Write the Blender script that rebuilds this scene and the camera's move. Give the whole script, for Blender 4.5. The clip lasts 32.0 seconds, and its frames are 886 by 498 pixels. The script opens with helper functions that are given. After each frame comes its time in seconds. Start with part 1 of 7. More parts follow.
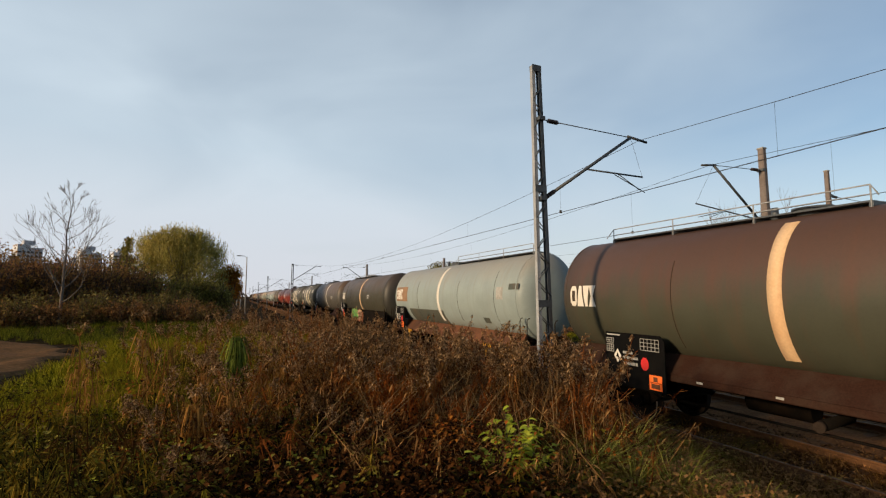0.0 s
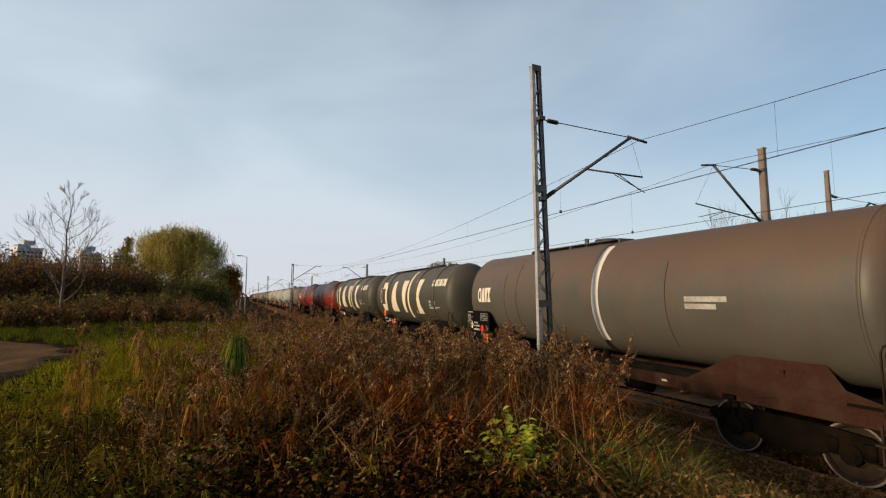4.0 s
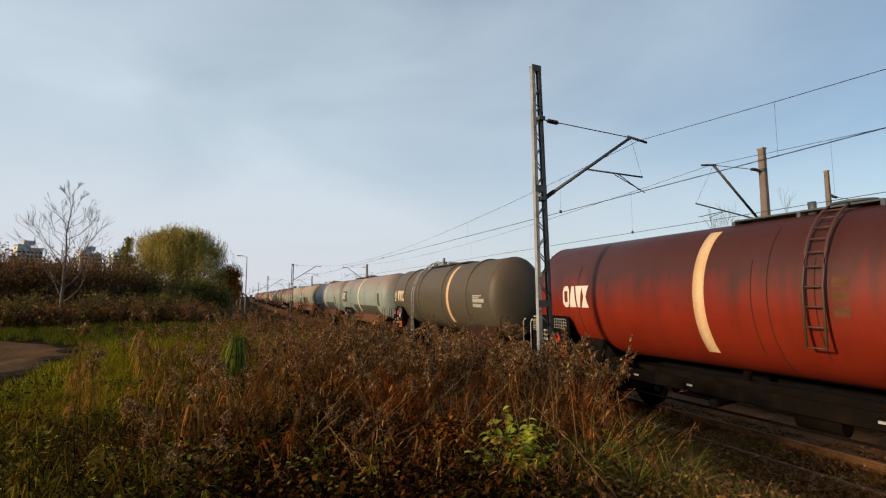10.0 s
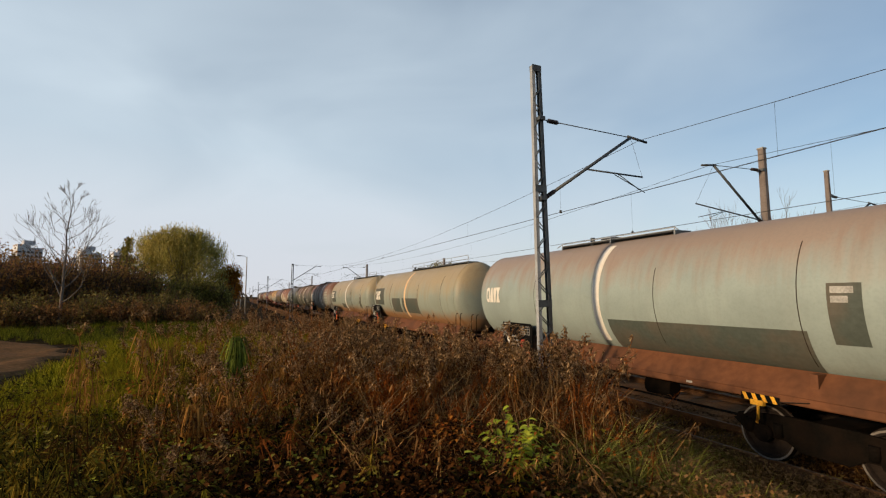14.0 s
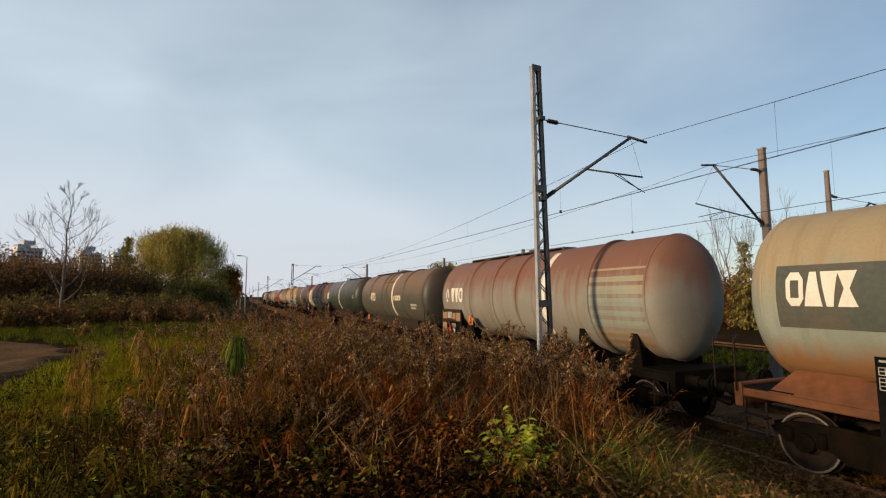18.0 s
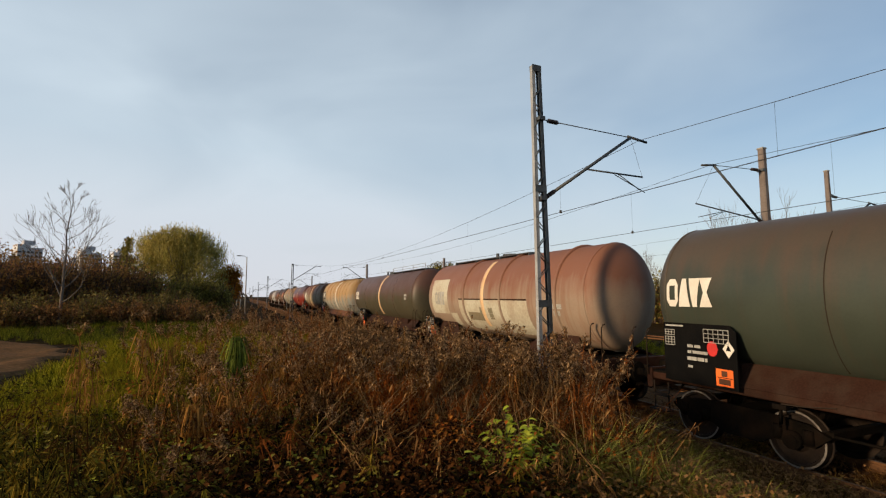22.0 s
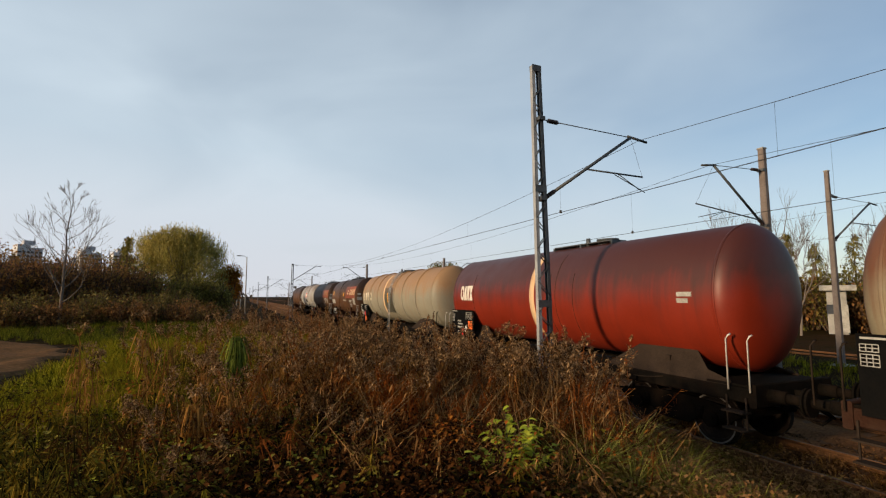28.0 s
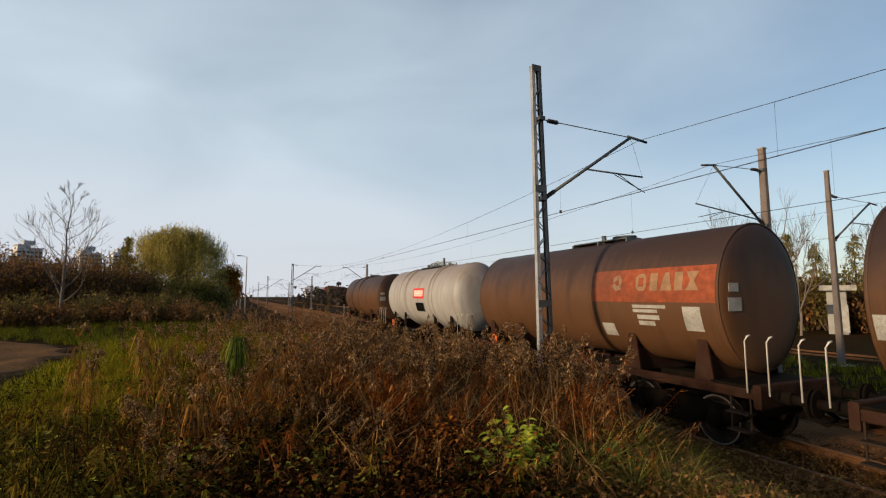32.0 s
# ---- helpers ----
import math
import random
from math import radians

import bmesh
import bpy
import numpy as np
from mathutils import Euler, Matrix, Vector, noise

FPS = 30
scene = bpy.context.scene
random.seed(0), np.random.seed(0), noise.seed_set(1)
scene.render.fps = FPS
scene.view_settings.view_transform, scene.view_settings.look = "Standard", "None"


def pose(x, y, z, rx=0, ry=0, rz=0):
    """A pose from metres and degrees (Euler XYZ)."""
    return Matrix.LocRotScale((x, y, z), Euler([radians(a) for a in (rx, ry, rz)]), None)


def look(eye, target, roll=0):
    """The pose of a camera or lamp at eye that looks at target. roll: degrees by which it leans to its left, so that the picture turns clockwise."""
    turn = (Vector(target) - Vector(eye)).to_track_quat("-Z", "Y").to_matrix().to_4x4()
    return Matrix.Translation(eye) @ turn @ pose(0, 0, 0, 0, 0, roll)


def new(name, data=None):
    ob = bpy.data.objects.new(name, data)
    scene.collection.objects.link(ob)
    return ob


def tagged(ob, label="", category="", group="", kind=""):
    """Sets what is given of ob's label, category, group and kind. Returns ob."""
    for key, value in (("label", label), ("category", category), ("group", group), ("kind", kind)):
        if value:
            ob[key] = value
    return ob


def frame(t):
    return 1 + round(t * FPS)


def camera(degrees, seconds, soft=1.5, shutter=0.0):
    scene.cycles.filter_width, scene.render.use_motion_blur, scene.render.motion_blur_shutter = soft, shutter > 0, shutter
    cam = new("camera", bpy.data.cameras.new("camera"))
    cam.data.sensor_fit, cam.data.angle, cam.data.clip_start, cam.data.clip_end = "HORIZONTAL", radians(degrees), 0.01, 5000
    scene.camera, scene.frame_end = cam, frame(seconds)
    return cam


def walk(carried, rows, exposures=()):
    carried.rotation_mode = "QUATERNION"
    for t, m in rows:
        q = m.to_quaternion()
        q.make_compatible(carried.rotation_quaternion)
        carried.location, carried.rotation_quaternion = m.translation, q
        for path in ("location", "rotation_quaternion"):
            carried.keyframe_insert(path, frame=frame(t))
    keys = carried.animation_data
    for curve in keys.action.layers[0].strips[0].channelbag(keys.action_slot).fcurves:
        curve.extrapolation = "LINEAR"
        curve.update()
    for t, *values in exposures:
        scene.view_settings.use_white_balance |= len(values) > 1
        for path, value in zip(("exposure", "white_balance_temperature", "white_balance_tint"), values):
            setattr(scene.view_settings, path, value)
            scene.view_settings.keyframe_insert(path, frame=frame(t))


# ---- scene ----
cam = camera(85.4, 32.0, soft=1.2)
EYE = pose(0, 0, 2.77, 95.64, 0, -23.12)
walk(cam, [(0.0, EYE), (32.0, EYE)], exposures=[(0.0, 0.0), (32.0, 0.0)])

# world, sun
SUN_AZ, SUN_EL = -99.0, 14.0        # degrees clockwise from the far end of the line, and above the horizon
world = bpy.data.worlds.new("world")
scene.world = world
world.use_nodes = True
wn, wl = world.node_tree.nodes, world.node_tree.links
wn.clear()
w_out = wn.new("ShaderNodeOutputWorld")
w_bg = wn.new("ShaderNodeBackground")
w_sky = wn.new("ShaderNodeTexSky")
w_sky.sky_type = 'NISHITA'
w_sky.sun_disc = False
w_sky.sun_elevation, w_sky.sun_rotation = radians(SUN_EL), radians(SUN_AZ)
w_sky.air_density, w_sky.dust_density, w_sky.ozone_density = 1.0, 0.7, 1.6
w_co = wn.new("ShaderNodeTexCoord")
w_map = wn.new("ShaderNodeMapping")
w_map.inputs["Scale"].default_value = (1.0, 1.0, 2.4)
w_map.inputs["Rotation"].default_value = (0.15, 0.25, 0.5)
w_noise = wn.new("ShaderNodeTexNoise")
w_noise.inputs["Scale"].default_value, w_noise.inputs["Detail"].default_value = 1.9, 4.0
w_noise.inputs["Roughness"].default_value, w_noise.inputs["Distortion"].default_value = 0.45, 0.5
w_sep = wn.new("ShaderNodeSeparateXYZ")
w_dot = wn.new("ShaderNodeVectorMath")
w_dot.operation = 'DOT_PRODUCT'
w_dot.inputs[1].default_value = (math.sin(radians(-25)), math.cos(radians(-25)), 0)
w_side = wn.new("ShaderNodeMapRange")      # thin high cloud, thicker over the far end of the line
for k, v in zip(("From Min", "From Max", "To Min", "To Max"), (-0.7, 0.95, -0.06, 0.74)):
    w_side.inputs[k].default_value = v
w_low = wn.new("ShaderNodeMapRange")       # more haze towards the horizon
for k, v in zip(("From Min", "From Max", "To Min", "To Max"), (0.0, 0.26, 0.31, 0.0)):
    w_low.inputs[k].default_value = v
w_warm = wn.new("ShaderNodeMapRange")      # warmer, rosier cloud low down
for k, v in zip(("From Min", "From Max", "To Min", "To Max"), (0.0, 0.28, 0.5, 0.0)):
    w_warm.inputs[k].default_value = v
w_high = wn.new("ShaderNodeMapRange")      # clear overhead
for k, v in zip(("From Min", "From Max", "To Min", "To Max"), (0.52, 0.82, 1.0, 0.1)):
    w_high.inputs[k].default_value = v
w_cloud = wn.new("ShaderNodeMapRange")
for k, v in zip(("From Min", "From Max", "To Min", "To Max"), (0.3, 0.7, -0.12, 0.24)):
    w_cloud.inputs[k].default_value = v
w_add, w_add2, w_mul = (wn.new("ShaderNodeMath") for _ in range(3))
w_add.operation = w_add2.operation = 'ADD'
w_mul.operation = 'MULTIPLY'
w_add2.use_clamp = w_mul.use_clamp = True
w_mix = wn.new("ShaderNodeMixRGB")
w_tone = wn.new("ShaderNodeMixRGB")
w_tone.inputs[1].default_value = (4.8, 5.82, 6.6, 1)
w_tone.inputs[2].default_value = (5.65, 5.25, 5.4, 1)
w_bg.inputs["Strength"].default_value = 0.128
wl.new(w_co.outputs["Generated"], w_map.inputs["Vector"])
wl.new(w_co.outputs["Generated"], w_sep.inputs[0])
wl.new(w_co.outputs["Generated"], w_dot.inputs[0])
wl.new(w_map.outputs[0], w_noise.inputs["Vector"])
wl.new(w_noise.outputs["Fac"], w_cloud.inputs["Value"])
wl.new(w_dot.outputs["Value"], w_side.inputs["Value"])
wl.new(w_sep.outputs["Z"], w_low.inputs["Value"])
wl.new(w_sep.outputs["Z"], w_high.inputs["Value"])
wl.new(w_sep.outputs["Z"], w_warm.inputs["Value"])
wl.new(w_side.outputs[0], w_add.inputs[0])
wl.new(w_cloud.outputs[0], w_add.inputs[1])
wl.new(w_add.outputs[0], w_add2.inputs[0])
wl.new(w_low.outputs[0], w_add2.inputs[1])
wl.new(w_add2.outputs[0], w_mul.inputs[0])
wl.new(w_high.outputs[0], w_mul.inputs[1])
w_rose = wn.new("ShaderNodeMath")
w_rose.operation, w_rose.use_clamp = 'MULTIPLY_ADD', True
w_rose.inputs[1].default_value = 0.18
wl.new(w_side.outputs[0], w_rose.inputs[0])
wl.new(w_warm.outputs[0], w_rose.inputs[2])
wl.new(w_rose.outputs[0], w_tone.inputs[0])
wl.new(w_mul.outputs[0], w_mix.inputs[0])
wl.new(w_sky.outputs[0], w_mix.inputs[1])
wl.new(w_tone.outputs[0], w_mix.inputs[2])
wl.new(w_mix.outputs[0], w_bg.inputs["Color"])
wl.new(w_bg.outputs[0], w_out.inputs["Surface"])

SUN_DIR = Vector((math.sin(radians(SUN_AZ)) * math.cos(radians(SUN_EL)),
                  math.cos(radians(SUN_AZ)) * math.cos(radians(SUN_EL)), math.sin(radians(SUN_EL))))
sun = new("sun", bpy.data.lights.new("sun", "SUN"))
sun.data.energy, sun.data.angle, sun.data.color = 4.7, radians(4.0), (1.0, 0.74, 0.46)
sun.matrix_world = look(SUN_DIR * 80, (0, 0, 0))


# ---- materials ----
def mat_base(name):
    m = bpy.data.materials.new(name)
    m.use_nodes = True
    return m, m.node_tree.nodes, m.node_tree.links, m.node_tree.nodes["Principled BSDF"]


def noise_node(n, l, co, scale, detail=4.0, rough=0.55, stretch=(1, 1, 1)):
    mp = n.new("ShaderNodeMapping")
    mp.inputs["Scale"].default_value = stretch
    t = n.new("ShaderNodeTexNoise")
    t.inputs["Scale"].default_value, t.inputs["Detail"].default_value = scale, detail
    t.inputs["Roughness"].default_value = rough
    l.new(co, mp.inputs["Vector"])
    l.new(mp.outputs[0], t.inputs["Vector"])
    return t.outputs["Fac"]


def ramp(n, l, fac, lo, hi, a=(0, 0, 0), b=(1, 1, 1)):
    r = n.new("ShaderNodeValToRGB")
    e = r.color_ramp.elements
    e[0].position, e[1].position = lo, hi
    e[0].color, e[1].color = (*a, 1), (*b, 1)
    l.new(fac, r.inputs[0])
    return r.outputs[0]


def mix(n, l, fac, a, b, mode='MIX'):
    m = n.new("ShaderNodeMixRGB")
    m.blend_type = mode
    for sock, v in zip(m.inputs, (fac, a, b)):
        if isinstance(v, (int, float)):
            sock.default_value = v
        elif isinstance(v, tuple):
            sock.default_value = (*v, 1)
        else:
            l.new(v, sock)
    return m.outputs[0]


def calc(n, l, op, a, b=0.0, clamp=False):
    m = n.new("ShaderNodeMath")
    m.operation, m.use_clamp = op, clamp
    for sock, v in zip(m.inputs, (a, b)):
        if isinstance(v, (int, float)):
            sock.default_value = v
        else:
            l.new(v, sock)
    return m.outputs[0]


def bump(n, l, height, strength, dist, bsdf):
    b = n.new("ShaderNodeBump")
    b.inputs["Strength"].default_value, b.inputs["Distance"].default_value = strength, dist
    l.new(height, b.inputs["Height"])
    l.new(b.outputs[0], bsdf.inputs["Normal"])


def plain(name, col, rough=0.6, metal=0.0, vary=0.25, scale=6.0, dirt=(0.05, 0.035, 0.025), dirt_amt=0.35, bump_s=0.1, spec=0.2):
    """A worn surface: base colour with grain, stains of dirt and a fine relief."""
    m, n, l, p = mat_base(name)
    co = n.new("ShaderNodeTexCoord").outputs["Object"]
    fine = noise_node(n, l, co, scale * 6, 5)
    big = noise_node(n, l, co, scale * 0.5, 4)
    c = mix(n, l, ramp(n, l, fine, 0.3, 0.7), tuple(x * (1 - vary) for x in col), tuple(min(1, x * (1 + vary)) for x in col))
    d = calc(n, l, 'MULTIPLY', ramp(n, l, big, 0.42, 0.68), dirt_amt)
    c = mix(n, l, d, c, dirt)
    l.new(c, p.inputs["Base Color"])
    p.inputs["Roughness"].default_value, p.inputs["Metallic"].default_value = rough, metal
    p.inputs["Specular IOR Level"].default_value = spec
    bump(n, l, fine, bump_s, 0.01, p)
    return m


def tank_paint(name, col, top, top_amt, rust=(0.16, 0.06, 0.025), rust_amt=0.3, rough=0.42, top_z=3.1, low=None, end_dark=0.0):
    """Old tank paint: dust and rust settled on the upper half, streaks run down, patches and grain."""
    col, top, rust = (tuple(0.60 * v for v in c) for c in (col, top, rust))
    m, n, l, p = mat_base(name)
    co = n.new("ShaderNodeTexCoord").outputs["Object"]
    sep = n.new("ShaderNodeSeparateXYZ")
    l.new(co, sep.inputs[0])
    patch = noise_node(n, l, co, 0.9, 5, 0.6)
    streak = noise_node(n, l, co, 1.0, 4, 0.6, (1.2, 4.5, 0.28))
    fine = noise_node(n, l, co, 22, 4)
    c = mix(n, l, ramp(n, l, patch, 0.3, 0.7), tuple(x * 0.86 for x in col), tuple(x * 1.1 for x in col))
    if low:
        zl = calc(n, l, 'ADD', sep.outputs["Z"], calc(n, l, 'MULTIPLY', streak, 0.7))
        c = mix(n, l, ramp(n, l, calc(n, l, 'DIVIDE', zl, 5.0), 0.42, 0.50, (1, 1, 1), (0, 0, 0)), c, low)
    zz = calc(n, l, 'ADD', sep.outputs["Z"], calc(n, l, 'MULTIPLY', calc(n, l, 'SUBTRACT', patch, 0.5), 1.3))
    zz = calc(n, l, 'ADD', zz, calc(n, l, 'MULTIPLY', calc(n, l, 'SUBTRACT', streak, 0.5), 1.2))
    mask = ramp(n, l, calc(n, l, 'DIVIDE', zz, 5.0), (top_z - 0.35) / 5.0, (top_z + 0.45) / 5.0)
    c = mix(n, l, calc(n, l, 'MULTIPLY', mask, top_amt), c, top)
    r = calc(n, l, 'MULTIPLY', ramp(n, l, streak, 0.5, 0.72), rust_amt)
    c = mix(n, l, r, c, rust)
    c = mix(n, l, calc(n, l, 'MULTIPLY', ramp(n, l, fine, 0.45, 0.75), 0.18), c, tuple(x * 0.45 for x in col))
    if end_dark:
        # near-black tint towards the dished ends, with an uneven edge
        away = calc(n, l, 'ADD', calc(n, l, 'ABSOLUTE', sep.outputs["Y"], 0.0), calc(n, l, 'MULTIPLY', patch, 0.5))
        c = mix(n, l, calc(n, l, 'MULTIPLY', ramp(n, l, calc(n, l, 'DIVIDE', away, 8.0), 5.85 / 8, 6.5 / 8), end_dark), c, (0.022, 0.020, 0.018))
    l.new(c, p.inputs["Base Color"])
    l.new(ramp(n, l, patch, 0.2, 0.8, (rough,) * 3, (min(1, rough + 0.22),) * 3), p.inputs["Roughness"])
    p.inputs["Specular IOR Level"].default_value = 0.32
    bump(n, l, patch, 0.12, 0.05, p)
    return m


def leafy(name, a, b, rough=0.9, shine=0.02, c=None, even=1.0):
    """Leaves, blades and stalks: the colour differs from piece to piece and along each piece."""
    m, n, l, p = mat_base(name)
    geo = n.new("ShaderNodeNewGeometry")
    co = n.new("ShaderNodeTexCoord").outputs["Object"]
    big = noise_node(n, l, co, 0.7, 3)
    col = mix(n, l, calc(n, l, 'POWER', geo.outputs["Random Per Island"], even), a, b)
    if c:
        col = mix(n, l, ramp(n, l, big, 0.48, 0.62), col, c)
    fine = noise_node(n, l, co, 25, 3)
    col = mix(n, l, calc(n, l, 'MULTIPLY', ramp(n, l, fine, 0.4, 0.7), 0.4), col, tuple(x * 0.5 for x in a))
    l.new(col, p.inputs["Base Color"])
    p.inputs["Roughness"].default_value = rough
    p.inputs["Specular IOR Level"].default_value = shine
    tr = n.new("ShaderNodeBsdfTranslucent")
    l.new(col, tr.inputs["Color"])
    ms = n.new("ShaderNodeMixShader")
    ms.inputs[0].default_value = 0.3
    l.new(p.outputs[0], ms.inputs[1])
    l.new(tr.outputs[0], ms.inputs[2])
    l.new(ms.outputs[0], n["Material Output"].inputs["Surface"])
    return m


STEEL = plain("galvanised_steel", (0.30, 0.31, 0.32), 0.55, 0.0)
STEEL_DARK = plain("dark_painted_steel", (0.075, 0.085, 0.095), 0.5, 0.2)
WIRE = plain("old_copper_wire", (0.06, 0.055, 0.05), 0.5, 0.5)
INSUL = plain("brown_porcelain", (0.035, 0.025, 0.025), 0.25)
CONC = plain("weathered_concrete", (0.17, 0.14, 0.125), 0.85, 0, 0.2, 3)
CONC_GREY = plain("grey_concrete", (0.30, 0.29, 0.27), 0.9, 0, 0.2, 3)
RUSTY = plain("rusty_rail_steel", (0.15, 0.072, 0.032), 0.9, 0.0, spec=0.05)
RAILTOP = plain("worn_rail_head", (0.20, 0.12, 0.07), 0.7, 0.0, spec=0.1)
# near-black running gear: grime, and the shade below the tanks put into the colour
BOGIE = plain("grimy_shade_dark_bogie_steel", (0.005, 0.004, 0.003), 0.95, 0, 0.3, 5, (0.018, 0.010, 0.006), 0.4, spec=0.03)
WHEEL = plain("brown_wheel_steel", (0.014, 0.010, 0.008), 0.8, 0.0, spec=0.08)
TREAD = plain("polished_wheel_rim", (0.17, 0.15, 0.13), 0.5, 0.2)
FRAME_BROWN = plain("brown_underframe", (0.030, 0.013, 0.008), 0.8, spec=0.06)
# darkened likewise for the shade under the tanks
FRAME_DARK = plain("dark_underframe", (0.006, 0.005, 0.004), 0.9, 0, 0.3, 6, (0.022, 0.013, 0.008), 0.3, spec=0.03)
FRAME_RUST = plain("orange_brown_underframe", (0.125, 0.048, 0.020), 0.75, 0, 0.2, 1.0, (0.038, 0.020, 0.012), 0.75)
FRAME_GREY = plain("dusty_grey_underframe", (0.026, 0.018, 0.013), 0.8, spec=0.06)
BLACK = plain("black_panel_paint", (0.004, 0.004, 0.004), 0.8, 0, 0.3, 5, (0.012, 0.010, 0.008), 0.3, spec=0.04)
WHITE = plain("white_marking_paint", (0.62, 0.58, 0.51), 0.55, 0, 0.08, 5, (0.45, 0.36, 0.26), 0.25)
CREAM = plain("cream_lettering_paint", (0.60, 0.53, 0.40), 0.55, 0, 0.08, 5, (0.45, 0.36, 0.26), 0.3)
OLIVEPATCH = plain("olive_touch_up_paint", (0.17, 0.15, 0.10), 0.7, 0, 0.15, 2, (0.22, 0.13, 0.07), 0.4)
PALE = plain("dirty_pale_primer", (0.43, 0.40, 0.31), 0.6, 0, 0.15, 2, (0.22, 0.13, 0.07), 0.5)
GREYMARK = plain("faded_grey_marking", (0.34, 0.33, 0.30), 0.6)
DARKPATCH = plain("fresh_dark_green_patch_paint", (0.06, 0.07, 0.058), 0.6, 0, 0.15, 2, (0.14, 0.09, 0.06), 0.4)
RUSTPATCH = plain("orange_brown_rust_patch", (0.26, 0.15, 0.082), 0.7, 0, 0.2, 1.2, (0.16, 0.12, 0.09), 0.6)
BANDC = plain("cream_orange_band", (0.62, 0.42, 0.24), 0.5, 0, 0.1, 4, (0.5, 0.25, 0.1), 0.4)
ORANGE = plain("orange_hazard_plate", (0.85, 0.16, 0.03), 0.5, 0, 0.06, 5, (0.3, 0.08, 0.02), 0.15)
REDSPOT = plain("red_warning_spot", (0.62, 0.03, 0.03), 0.5, 0, 0.08)
YELLOW = plain("yellow_handle_paint", (0.75, 0.36, 0.03), 0.5)
GRAF_G = plain("green_spray_paint", (0.13, 0.36, 0.085), 0.5, 0, 0.3, 3)
GRAF_P = plain("pale_pink_spray_paint", (0.42, 0.26, 0.18), 0.5, 0, 0.3, 3)
GRAF_R = plain("red_spray_paint", (0.34, 0.07, 0.03), 0.5, 0, 0.3, 3)
GRAF_D = plain("dark_purple_spray_outline", (0.05, 0.02, 0.03), 0.5)
GRAF_Y = plain("yellow_spray_outline", (0.65, 0.45, 0.12), 0.5)
HANDRAIL = plain("white_handrail_paint", (0.56, 0.53, 0.48), 0.5, 0, 0.1)
BANDRED = plain("faded_orange_red_band", (0.25, 0.058, 0.022), 0.55, 0, 0.3, 1.2, (0.11, 0.042, 0.022), 0.8)

